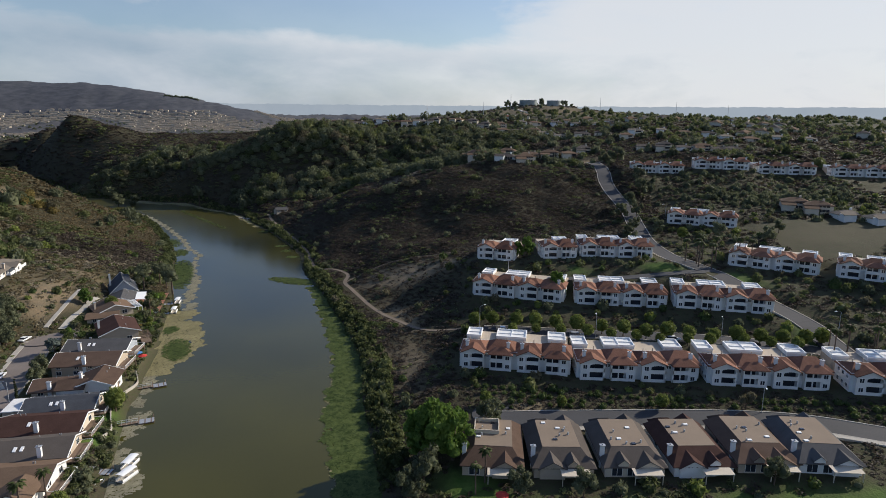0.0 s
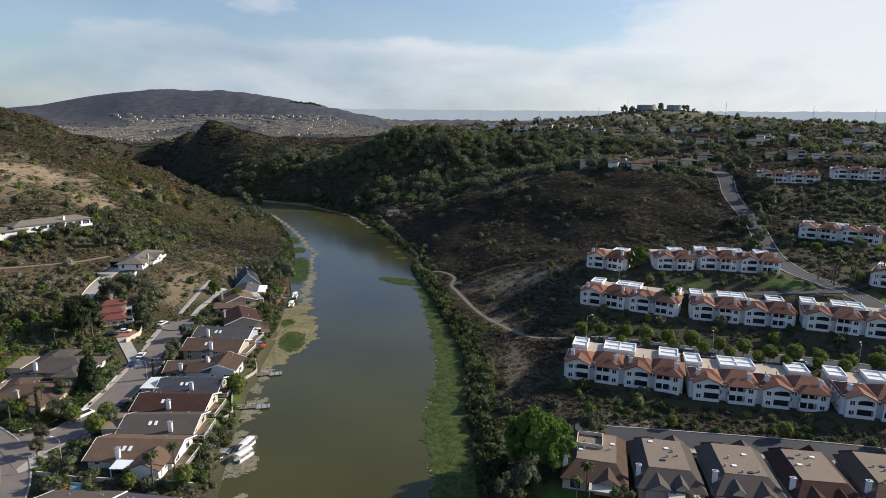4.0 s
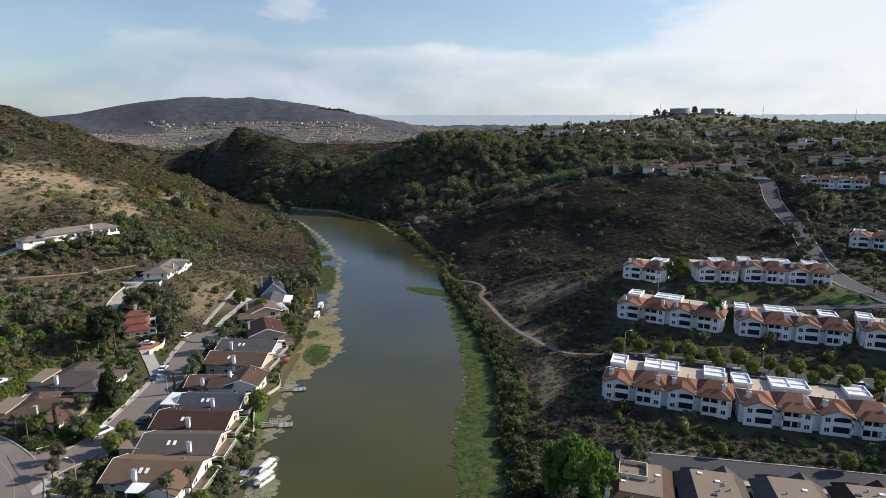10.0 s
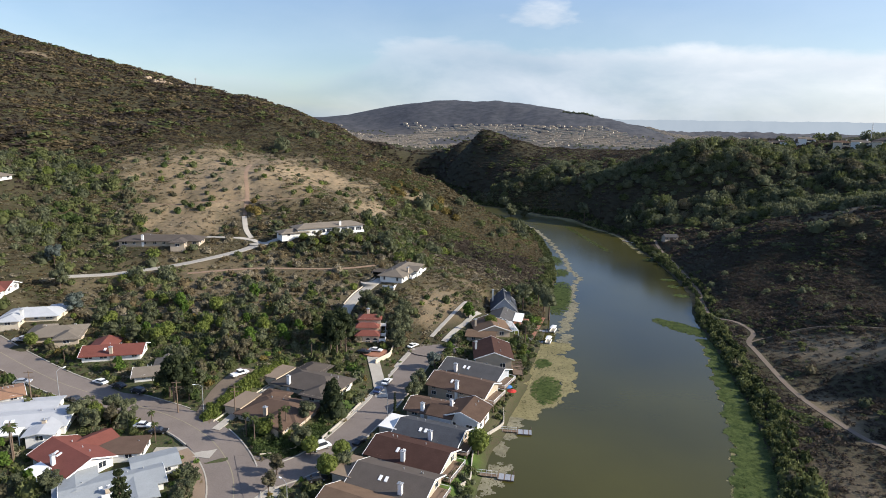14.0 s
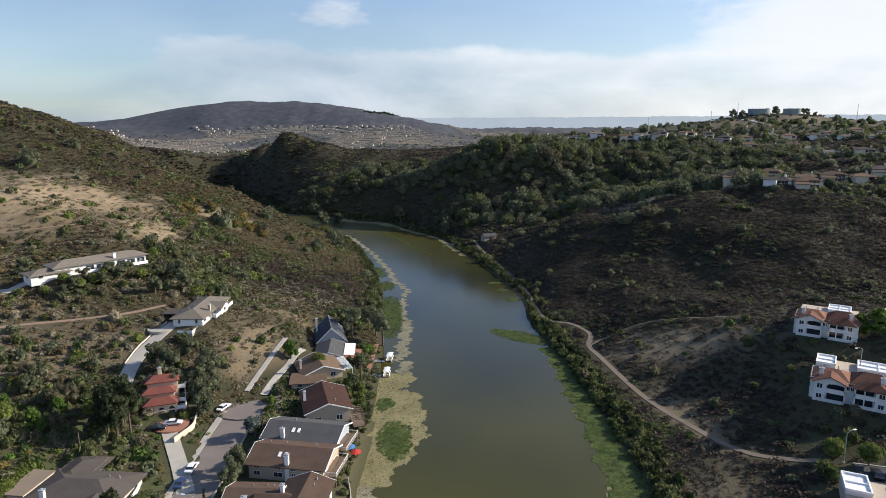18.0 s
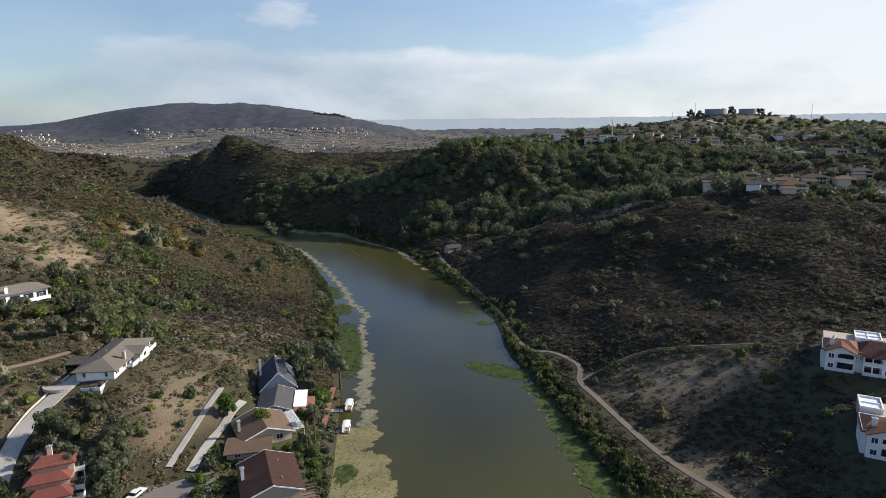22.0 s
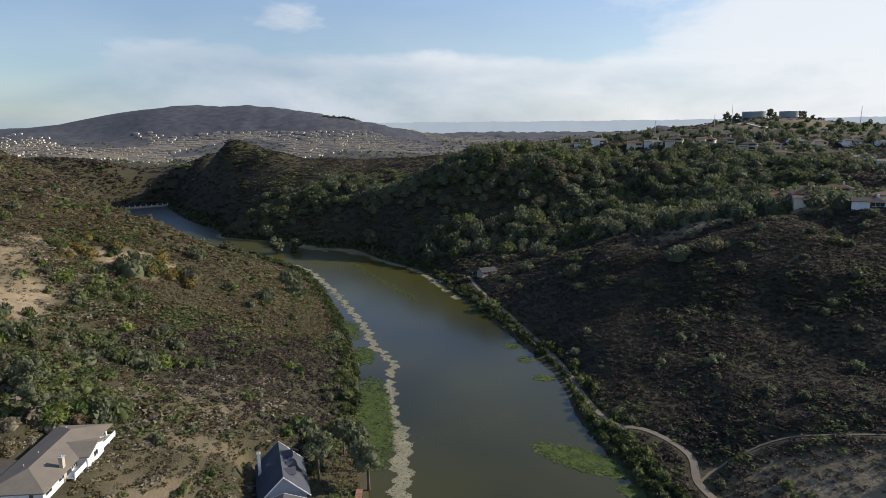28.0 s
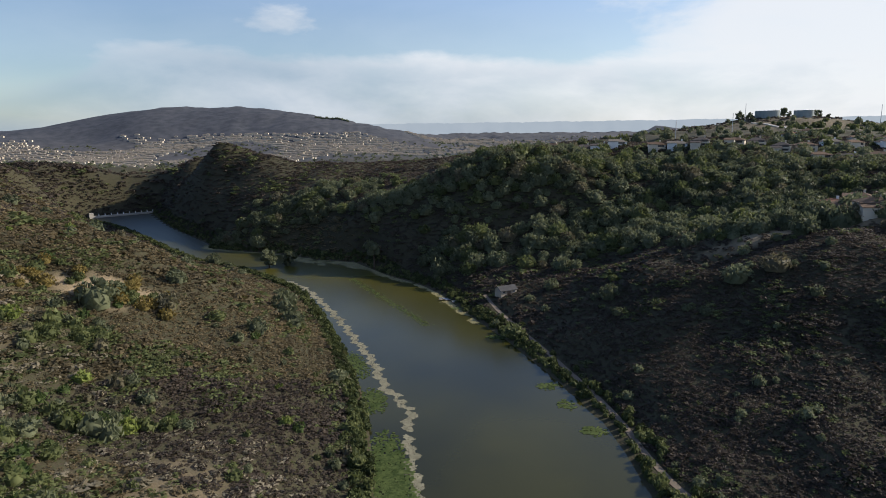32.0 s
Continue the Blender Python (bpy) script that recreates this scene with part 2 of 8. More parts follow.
WEST_TERRACE = [(-57, 165, 1.8), (-59, 197, 1.8), (-61, 229, 2.3), (-64, 266, 2.8), (-69, 298, 3.7), (-81, 151, 1.8), (-84, 170, 1.8), (-86, 197, 2.3), (-85, 225, 3.2), (-82, 246, 4.1), (-101, 147, 2.3), (-115, 128, 2.3), (-119, 154, 3.7), (-147, 165, 5.5), (-183, 183, 8.7), (-206, 197, 11), (-147, 138, 3.7), (-162, 136, 5.5), (-187, 165, 8.2), (-110, 101, 1.8), (-165, 101, 4.6), (-73, 110, 1.4), (-64, 55, 1.4), (-138, 46, 3.7), (-238, 92, 11), (-229, 156, 12.8), (-55, 0, 1.4), (-147, -92, 4.6)]
WEST_SLOPE = [(-128, 180, 7.3), (-110, 191, 4.1), (-96, 206, 3.7), (-154, 188, 8.2), (-171, 222, 13.8), (-105, 235, 7.3), (-96, 257, 9.2), (-111, 287, 15.6), (-124, 266, 15.6), (-101, 312, 13.8), (-87, 321, 8.2), (-138, 248, 13.8), (-151, 304, 26.6), (-179, 284, 27.5), (-210, 263, 28.4), (-199, 278, 28.4), (-238, 248, 28.4), (-220, 302, 38.5), (-240, 325, 55.9), (-197, 324, 45.8), (-211, 369, 51.3), (-277, 371, 63.3), (-178, 390, 37.6), (-170, 397, 33.9), (-302, 238, 47.7), (-257, 275, 38.5)]
WEST_SPUR = [(-143, 417, 25.7), (-162, 367, 30.3), (-137, 348, 20.2), (-111, 384, 10.1), (-124, 416, 18.3), (-98, 400, 9.2), (-160, 457, 37.6), (-182, 453, 45.8), (-202, 468, 49.5), (-264, 534, 60.5), (-248, 543, 47.7), (-233, 490, 57.8), (-148, 456, 30.3), (-278, 485, 82.5), (-183, 532, 10.1), (-229, 587, 7.3), (-284, 642, 6.4), (-339, 715, 6.4), (-403, 807, 9.2), (-151, 522, 8.2), (-174, 568, 4.6), (-220, 614, 4.6), (-128, 495, 9.2), (-229, 413, 56.8)]
WEST_RIDGE = [(-292, 472, 88), (-375, 523, 102.7), (-413, 503, 109.1), (-550, 605, 128.3), (-770, 536, 188), (-1008, 642, 228), (-403, 400, 85.2), (-362, 312, 73.3), (-431, 807, 55), (-458, 697, 73.3), (-550, 825, 55), (-385, 642, 68.8), (-330, 568, 77), (-642, 275, 137.5), (-458, 138, 64.2), (-825, 92, 146.7), (-367, 0, 36.7)]
EAST_TERRACE = [(48, 174, 4.6), (80, 160, 5), (115, 147, 5.5), (147, 133, 6.4), (200, 110, 8), (60, 192, 8), (90, 184, 8.2), (121, 174, 8.5), (155, 153, 9), (205, 135, 11), (67, 228, 11), (99, 209, 12), (135, 194, 13), (165, 177, 13.7), (210, 160, 15), (43, 144, 2.8), (70, 140, 3.1), (98, 133, 3.7), (141, 110, 5.5), (200, 80, 8), (32, 120, 1.5), (70, 110, 2.8), (110, 100, 3.6), (36, 60, 1.2), (110, 60, 3.5), (60, -20, 3), (200, 0, 9), (55, 212, 5), (42, 249, 1.6), (33, 275, 1.6)]
CONDO_BENCHES = [(30, 200, 1.2), (26, 150, 1.5), (79, 260, 18), (106, 249, 20), (153, 237, 22), (85, 235, 14), (120, 225, 15.5), (178, 219, 21), (203, 197, 20), (215, 178, 21), (193, 288, 25.6), (219, 266, 27), (165, 250, 20), (226, 388, 46), (290, 350, 46), (333, 328, 46), (62, 246, 8), (260, 240, 28), (300, 200, 28)]
EAST_SLOPE = [(23, 304, 1.1), (55, 275, 8.2), (65, 336, 12.8), (51, 312, 10.1), (84, 315, 16.5), (128, 307, 21.1), (174, 302, 24.8), (220, 302, 31.2), (102, 381, 32.1), (46, 413, 20.2), (161, 417, 49.5), (53, 476, 29.3), (80, 458, 36.7), (137, 465, 48.6), (38, 512, 15.6), (136, 391, 44), (98, 440, 42.2), (154, 415, 49.5), (174, 433, 47.7), (188, 362, 39.4), (216, 371, 46.8), (275, 362, 45.8), (330, 353, 45.8), (275, 302, 34.8), (348, 293, 38.5), (13, 385, 3.7), (4, 458, 4.6), (28, 440, 14.7)]
EAST_HILLS = [(204, 618, 66.9), (166, 639, 76.1), (105, 579, 53.2), (87, 611, 56.8), (51, 597, 58.7), (-4, 622, 66.9), (92, 541, 31.2), (55, 550, 27.5), (-12, 500, 4.6), (-28, 522, 4.6), (-89, 599, 12.8), (-92, 632, 27.5), (6, 578, 31.2), (-160, 646, 12.8), (-245, 817, 77.9), (-216, 810, 67.8), (-280, 839, 49.5), (-316, 862, 22), (-197, 733, 34.8), (-138, 697, 34.8), (-55, 660, 44), (-110, 733, 44.9), (-55, 697, 47.7), (28, 678, 67.8), (110, 697, 73.3), (183, 513, 51.3), (275, 733, 77), (284, 544, 64.2), (275, 440, 53.2), (367, 385, 55), (458, 458, 59.6), (477, 642, 71.5), (156, 513, 45.8)]
FAR_HILLS = [(-183, 880, 47.7), (-93, 958, 42.2), (388, 972, 98.1), (413, 985, 98.1), (371, 953, 95.3), (339, 880, 85.2), (440, 825, 77.9), (550, 917, 80.7), (280, 1046, 77), (678, 866, 78.8), (825, 825, 77), (733, 550, 67.8), (1008, 642, 73.3), (-266, 880, 27.5), (-302, 1008, 36.7), (-420, 1010, 30), (-300, 900, 63), (-340, 960, 51), (-466, 921, 53), (-425, 940, 44), (-642, 1008, 45.8), (-587, 1146, 47.7)]
PLAIN = [(-550, 1283, 34.8), (-183, 1238, 34.8), (183, 1375, 41.2), (733, 1375, 55), (-917, 1283, 41.2), (1375, 1375, 64.2), (-1375, 1100, 137.5), (550, 2017, 50.4), (650, 2190, 66), (724, 2190, 104), (800, 2190, 72), (724, 2050, 58), (724, 2330, 58), (0, 2108, 50.4), (1467, 2383, 55), (-458, 3300, 55), (825, 3300, 55), (-2017, 2383, 55), (2383, 1100, 64.2), (2383, 2750, 55), (-2383, 733, 238.3), (1375, 183, 55), (917, -550, 36.7), (-917, -733, 55), (0, -825, 4.6)]
MOUNTAIN = [(-104, 1595, 56.8), (-255, 1810, 122), (-458, 1943, 152), (-706, 2008, 166), (-898, 1971, 144), (-1146, 1879, 95.3), (-1467, 1925, 64.2), (-825, 1650, 68.8), (-550, 1604, 64.2), (-321, 1613, 66), (-642, 2383, 82.5), (-1192, 2475, 64.2), (-119, 2017, 64.2)]

FEATURES = [SHORE_WEST, SHORE_EAST, WEST_TERRACE, WEST_SLOPE, WEST_SPUR, WEST_RIDGE, EAST_TERRACE, CONDO_BENCHES, EAST_SLOPE, EAST_HILLS, FAR_HILLS, PLAIN, MOUNTAIN]
knots = np.array([k for line in FEATURES for k in line], float)
knots[:, 2] += np.where(knots[:, 2] == 0, 0.1, 0)


def spread(r):
    return np.sqrt(r * r + 8.0 ** 2)


gap = np.linalg.norm(knots[:, None, :2] - knots[None, :, :2], axis=-1)
weights = np.linalg.solve(spread(gap) - 1.5 * np.eye(len(knots)), knots[:, 2] - 30.0)


def axis_lines(lo, a, b, hi, step, growth):
    """Grid lines: even between a and b, ever wider outside."""
    mid = list(np.arange(a, b, step))
    left, right, d = [], [], step
    x = a
    while x > lo:
        d *= growth
        x -= d
        left.append(x)
    x, d = mid[-1], step
    while x < hi:
        d *= growth
        x += d
        right.append(x)
    return np.array(left[::-1] + mid + right)


GX = axis_lines(-4600, -300, 260, 4600, 3.0, 1.05)
GY = axis_lines(-900, 90, 560, 4700, 3.0, 1.045)
MX, MY = np.meshgrid(GX, GY, indexing="ij")


def lie(px, py):
    out = np.full(px.shape, 30.0)
    for k, w in zip(knots, weights):
        out += w * spread(np.hypot(px - k[0], py - k[1]))
    return out


Z = lie(MX, MY)


def along(line, px, py):
    """Distance from points to a polyline, and the height of the line at the nearest place."""
    best, zz = np.full(px.shape, 1e9), np.zeros(px.shape)
    for a, b in zip(line[:-1], line[1:]):
        ax, ay, bx, by = a[0], a[1], b[0], b[1]
        t = np.clip(((px - ax) * (bx - ax) + (py - ay) * (by - ay)) / ((bx - ax) ** 2 + (by - ay) ** 2 + 1e-9), 0, 1)
        d = np.hypot(px - ax - t * (bx - ax), py - ay - t * (by - ay))
        near = d < best
        best = np.where(near, d, best)
        zz = np.where(near, (a[2] if len(a) > 2 else 0) * (1 - t) + (b[2] if len(b) > 2 else 0) * t, zz)
    return best, zz


def inside(poly, px, py):
    hit = np.zeros(px.shape, bool)
    for (ax, ay), (bx, by) in zip(poly, poly[1:] + poly[:1]):
        cross = ((ay > py) != (by > py)) & (px < (bx - ax) * (py - ay) / (by - ay + 1e-12) + ax)
        hit ^= cross
    return hit


LAKE = [k[:2] for k in SHORE_WEST] + [k[:2] for k in SHORE_EAST[::-1]]
in_lake = inside(LAKE, MX, MY)
shore_d = np.minimum(along(SHORE_WEST, MX, MY)[0], along(SHORE_EAST, MX, MY)[0])


def wave(px, py, size, seed):
    """Smooth random relief between -1 and 1."""
    rnd = np.random.RandomState(seed)
    out = np.zeros(px.shape)
    for k in range(7):
        ang, ph, f = rnd.uniform(0, 6.28), rnd.uniform(0, 6.28), rnd.uniform(0.6, 1.6) / size
        out += np.sin((px * math.cos(ang) + py * math.sin(ang)) * f * 6.28 + ph + 1.3 * np.sin((px * math.sin(ang) - py * math.cos(ang)) * f * 4 + ph))
    return out / 4


far = np.hypot(MX, MY - 300)
wild = np.clip((shore_d - 12) / 30, 0, 1) * np.where((MY < 305) & (MX > -210), 0.15, 1.0)
Z += wild * (wave(MX, MY, 38, 3) * 1.2 + wave(MX, MY, 95, 5) * 2.2) + np.clip((far - 700) / 900, 0, 1) * wave(MX, MY, 330, 9) * np.where(MY > 1500, 4, 9) + np.clip((MY - 1500) / 250, 0, 1) * (wave(MX + 0.6 * MY, MY * 0.25, 120, 15) * (2.5 + 5 * np.clip((118 - Z) / 30, 0, 1)) + wave(MX, MY * 0.4, 45, 16) * 1.3)
signed = np.where(in_lake, -shore_d, shore_d)
bank = WATER + np.where(signed < 0, np.maximum(signed * 0.12, -3.0), np.minimum(signed * 0.14, 1.3))
ease = np.clip((signed - 4) / 14, 0, 1)
Z = np.where(signed < 4, bank, bank * (1 - ease) + np.maximum(Z, bank) * ease)


def grid_at(field, x, y):
    """Bilinear look-up in a field on the ground's grid."""
    i = int(np.clip(np.searchsorted(GX, x) - 1, 0, len(GX) - 2))
    j = int(np.clip(np.searchsorted(GY, y) - 1, 0, len(GY) - 2))
    u, v = (x - GX[i]) / (GX[i + 1] - GX[i]), (y - GY[j]) / (GY[j + 1] - GY[j])
    return float((field[i, j] * (1 - u) + field[i + 1, j] * u) * (1 - v) + (field[i, j + 1] * (1 - u) + field[i + 1, j + 1] * u) * v)


def level(cx, cy, hx, hy, rot, z=None, skirt=9.0):
    """Levels a building pad, easing into the slope round it. Returns its height."""
    global Z
    z = grid_at(Z, cx, cy) if z is None else z
    c, s = math.cos(radians(rot)), math.sin(radians(rot))
    u, v = np.abs((MX - cx) * c + (MY - cy) * s) - hx, np.abs(-(MX - cx) * s + (MY - cy) * c) - hy
    d = np.hypot(np.maximum(u, 0), np.maximum(v, 0))
    k = np.clip((d - 2.6) / skirt, 0, 1)
    k = k * k * (3 - 2 * k)
    Z = np.where(d < skirt + 3, z * (1 - k) + Z * k, Z)
    return z


# ---- plan: roads, pads, cover ----
def smooth_line(pts, step=2.0):
    """A curve through the points, in even steps."""
    p = [Vector((*q[:2], 0)) for q in pts]
    p = [p[0] * 2 - p[1]] + p + [p[-1] * 2 - p[-2]]
    out = []
    for a, b, c, d in zip(p, p[1:], p[2:], p[3:]):
        n = max(2, int((c - b).length / step))
        for i in range(n):
            t = i / n
            out.append(0.5 * ((2 * b) + (c - a) * t + (2 * a - 5 * b + 4 * c - d) * t * t + (3 * b - a - 3 * c + d) * t ** 3))
    out.append(p[-2])
    return [(v.x, v.y) for v in out]


ROADS = {}


def eased(zs, n):
    """Heights along a line, averaged over n steps to either side, going on straight past the ends."""
    k = np.arange(n, 0, -1)
    n0 = min(4, len(zs) - 1)
    a, b = (zs[0] - zs[n0]) / n0, (zs[-1] - zs[-1 - n0]) / n0
    return np.convolve(np.r_[zs[0] + a * k, zs, zs[-1] + b * k[::-1]], np.ones(2 * n + 1) / (2 * n + 1), "valid")


def lay(name, pts, half, mat, kerb=True, kind="asphalt street", mark=False, ease=5.0, walk_side=0):
    """Cuts a road bed into the ground and keeps its line for the surface."""
    global Z
    line = smooth_line(pts)
    zs = np.array([grid_at(Z, *q) for q in line])
    for _ in range(3):
        zs = eased(zs, 6 if half > 3 else 2)
    line = [(x, y, float(z)) for (x, y), z in zip(line, zs)]
    d, lz = along(line, MX, MY)
    k = np.clip((d - half - 1.5) / ease, 0, 1)
    k = k * k * (3 - 2 * k)
    for other, ohalf, *_ in ROADS.values():
        k = np.maximum(k, 1 - np.clip((along(other[::3] + other[-1:], MX, MY)[0] - ohalf - 1.5) / 3, 0, 1))
    Z = np.where(d < half + 1.5 + ease, (lz - 0.12) * (1 - k) + Z * k, Z)
    ROADS[name] = (line, half, mat, kerb, kind, mark, walk_side)


CONDOS = [  # front left corner, front right corner, bays
    ((48, 174), (79.6, 160.6), 4), ((81, 158.5), (114.6, 148), 4), ((115.2, 144.6), (147.5, 133), 4), ((149.5, 128.5), (182, 115), 4),
    ((67.8, 227.5), (98.5, 209), 4), ((103, 207.4), (134, 195), 4), ((135.4, 192), (165, 177), 4),
    ((79.7, 261), (94, 252), 2), ((106.7, 250), (122, 246.5), 2), ((124, 247.5), (154, 237.5), 4),
    ((180, 221.5), (203.7, 198), 4), ((206, 192), (230, 168), 4), ((192.8, 288), (220.3, 267), 4),
    ((222, 377), (253, 362), 4), ((260, 363), (290, 346), 4), ((298, 349), (330, 333), 4), ((338, 329), (370, 312), 4)]
EAST_HOUSES = [(34.6, 121), (48.7, 116.2), (64, 112.4), (79.4, 108.8), (94.2, 105.6), (108.3, 101.9), (121.5, 97.5)]
# x, y, turn, length, width, wall height, roof form, roof, wall, chimney
HOUSES = [
    (-64, 142, -5, 20, 11.5, 3.2, "gable", "tan_brown", "white", 1), (-63, 154, -2, 18, 11, 3.2, "gable", "grey_brown", "tan", 1),
    (-64, 166, -4, 19, 11, 3.2, "gable", "dark_brown", "cream", 1), (-63.5, 178, -2, 17, 10, 3.2, "gable", "slate", "tan", 1),
    (-69, 191, 0, 11, 9, 3.2, "gable", "brown", "tan", 1), (-58, 191, -92, 10, 9.5, 4.2, "gable", "brown", "white", 1),
    (-64.5, 206.5, -7, 18.5, 11, 4.2, "gable", "brown", "tan", 1), (-64.5, 218.5, -8, 19, 11, 4.2, "gable", "grey", "grey", 1),
    (-64, 237, -70, 15, 12, 4.2, "gable", "dark_brown", "tan", 1), (-71.5, 260.5, -63, 12, 12.5, 3.4, "gable", "tan_brown", "tan", 1),
    (-72.4, 280.5, -82, 13.5, 9, 3.2, "gable", "grey", "cream", 0), (-76, 296.6, -73, 15.5, 10, 3.6, "steep", "slate", "grey", 1),
    (-119, 282, 93, 26, 10, 3.6, "hip", "tan_grey", "white", 1),
    (-167, 300, 52, 33, 9, 4.0, "hip", "tan_grey", "white", 1), (-224, 252, 27, 34, 10, 3.4, "hip", "grey_brown", "tan", 1),
    (-107, 190, -3, 20, 12, 3.0, "hip", "grey_brown", "cream", 1), (-106, 171, 2, 18, 12, 3.0, "hip", "brown", "tan", 1),
    (-173, 178, 33, 17, 9, 3.0, "gable", "red", "white", 1), (-201, 180, 38, 16, 10, 3.0, "hip", "tan_grey", "tan", 0),
    (-219, 186, 34, 17, 10, 3.0, "hip", "pale", "cream", 1), (-243, 187, 30, 15, 10, 3.0, "gable", "red", "white", 0),
    (-152, 173, 38, 10, 7, 2.8, "gable", "tan_grey", "white", 0), (-160, 138, 34, 22, 11, 3.0, "low", "pale", "white", 1),
    (-136, 132, -12, 16, 10, 3.4, "gable", "red", "white", 1), (-129, 140, 30, 10, 8, 2.8, "flat", "brown", "white", 0),
    (-119, 128, 52, 19, 9, 3.0, "low", "pale_grey", "white", 1), (-107, 120, 48, 9, 8, 2.8, "low", "pale_grey", "white", 0),
    (-178, 142, 58, 14, 8, 2.8, "low", "orange", "white", 0), (-68, 118, -4, 14, 11, 3.2, "gable", "grey_brown", "white", 0),
    (-55, 117, -12, 11, 10, 3.2, "gable", "slate", "white", 1),
    (-318, 240, 18, 18, 10, 3.0, "hip", "tan_grey", "white", 1)]

lay("street_west", [(-217.6, 165.9), (-196, 161.8), (-174.3, 158.4), (-157.9, 157.9), (-141.1, 158.1), (-128, 157.1), (-115.4, 153.5), (-104.9, 147.6), (-97, 140.5), (-90.5, 131), (-86, 120), (-84, 105), (-86, 85)], 5.6, "ASPHALT", mark=True)
lay("street_lakeside", [(-91.5, 145), (-89, 149), (-86.6, 154), (-84.3, 163), (-84, 176), (-84, 191), (-85, 206), (-86, 220), (-86.5, 232)], 4.6, "ASPHALT")
lay("driveway_red_house", [(-86, 194), (-92, 204), (-98, 213), (-102, 219)], 1.9, "CONCRETE", False, "concrete driveway", ease=3)
lay("driveway_upper_house", [(-119, 226), (-124.5, 241), (-126.4, 256), (-124, 272)], 2.2, "CONCRETE", False, "concrete driveway", ease=3)
lay("driveway_hill", [(-183, 285), (-185.5, 280), (-189.3, 272), (-193, 261), (-201, 246), (-212, 234), (-221, 225.5), (-238, 208)], 2.3, "CONCRETE", False, "pale concrete driveway", ease=3)
lay("driveway_hill_branch", [(-190, 277), (-197, 277.5), (-207, 272), (-217, 267)], 1.5, "CONCRETE", False, "pale concrete driveway", ease=3)
lay("driveway_stub", [(-197, 280), (-203, 284), (-208, 289.5), (-212.5, 295)], 1.2, "CONCRETE", False, "pale concrete ramp", ease=3)
lay("hill_track", [(-197, 237), (-185, 247), (-173, 256), (-156, 265), (-142, 274), (-133, 284)], 1.2, "TRACK", False, "reddish dirt track", ease=2.5)
lay("hill_track_upper", [(-260, 275), (-242, 290), (-226, 303), (-205, 310), (-189, 322)], 0.8, "TRACK", False, "faint dirt track", ease=2.5)
lay("hill_track_crest", [(-213, 296), (-221, 309), (-233, 324), (-246, 345)], 1.0, "TRACK", False, "faint dirt track", ease=2.5)
lay("driveway_hedge", [(-116, 157), (-117.6, 172), (-118.6, 197)], 1.1, "CONCRETE", False, "concrete driveway", ease=3)
lay("dirt_drive", [(-121.5, 157), (-125, 165), (-128, 175), (-129, 187)], 2.6, "PATH_DIRT", False, "dirt driveway", ease=3)
lay("driveway_corner", [(-109, 148), (-116, 146), (-123, 143)], 2.2, "CONCRETE", False, "concrete driveway", ease=3)
lay("driveway_cottage", [(-84, 242), (-83.3, 255.6), (-81.5, 278)], 1.1, "CONCRETE", False, "concrete driveway", ease=2)
lay("path_cottage", [(-89.4, 243), (-89, 258), (-88.2, 280)], 0.8, "CONCRETE", False, "concrete path", ease=2)
lay("trail", [(60, 206), (53.5, 209), (45, 217), (37.6, 236), (32, 254), (28.5, 270), (25.6, 285), (23.5, 297), (26, 309), (20, 323), (12, 330), (9, 350), (8, 372), (5, 392), (1, 412), (-4, 436), (-10, 462), (-15, 484), (-19, 506)], 0.95, "PATH_DIRT", False, "pale dirt trail", ease=2.5)
lay("trail_fork", [(23.5, 297), (30, 301), (46, 304), (64, 298), (78, 290)], 0.32, "PATH_DIRT", False, "faint dirt track", ease=2.5)
lay("road_lower_east", [(45, 146), (53, 143), (68.3, 139.9), (97.3, 132.3), (123.7, 122.3), (140, 111), (156, 97)], 4.4, "ASPHALT_DARK")
lay("road_condos", [(64, 199), (72, 196), (89.3, 187.5), (125, 175), (152, 160), (167, 147.3), (176, 134), (190, 112)], 3.8, "ASPHALT_DARK")
lay("road_hill_east", [(217.6, 422), (203, 380), (194.7, 357), (186, 316), (178.7, 294), (169, 267), (163, 240), (164.8, 226), (168.2, 209), (169, 185), (171, 168), (169, 158), (167, 147.3)], 4.2, "ASPHALT_DARK")
lay("lane_condos_upper", [(80, 243), (95, 236), (115, 228), (140, 220), (164, 216)], 2.6, "ASPHALT_DARK", False)


def condo_place(a, b):
    rot = math.degrees(math.atan2(b[1] - a[1], b[0] - a[0]))
    c, s = math.cos(radians(rot)), math.sin(radians(rot))
    mx, my = (a[0] + b[0]) / 2, (a[1] + b[1]) / 2
    return mx - s * 5.5, my + c * 5.5, rot, math.hypot(b[0] - a[0], b[1] - a[1])


CONDO_Z, HOUSE_Z, EAST_Z = [], [], []
for a, b, n in CONDOS:
    x, y, rot, L = condo_place(a, b)
    CONDO_Z.append(level(x, y, L / 2 - 1, 5.5, rot, grid_at(Z, (a[0] + b[0]) / 2, (a[1] + b[1]) / 2), 5.0))
PAD_LEVEL = {8: 1.6, 10: 2.1, 11: 2.2}   # pads cut into the slope
for k, (x, y, rot, L, W, *_) in enumerate(HOUSES):
    HOUSE_Z.append(level(x, y, L / 2 - 1, W / 2 - 1, rot, PAD_LEVEL.get(k), 5.0))
for a, b in zip(EAST_HOUSES, EAST_HOUSES[1:]):
    mx, my, rot = (a[0] + b[0]) / 2 + 2.6, (a[1] + b[1]) / 2 + 10, math.degrees(math.atan2(b[1] - a[1], b[0] - a[0]))
    EAST_Z.append(level(mx, my, 6, 9, rot, None, 4.0))

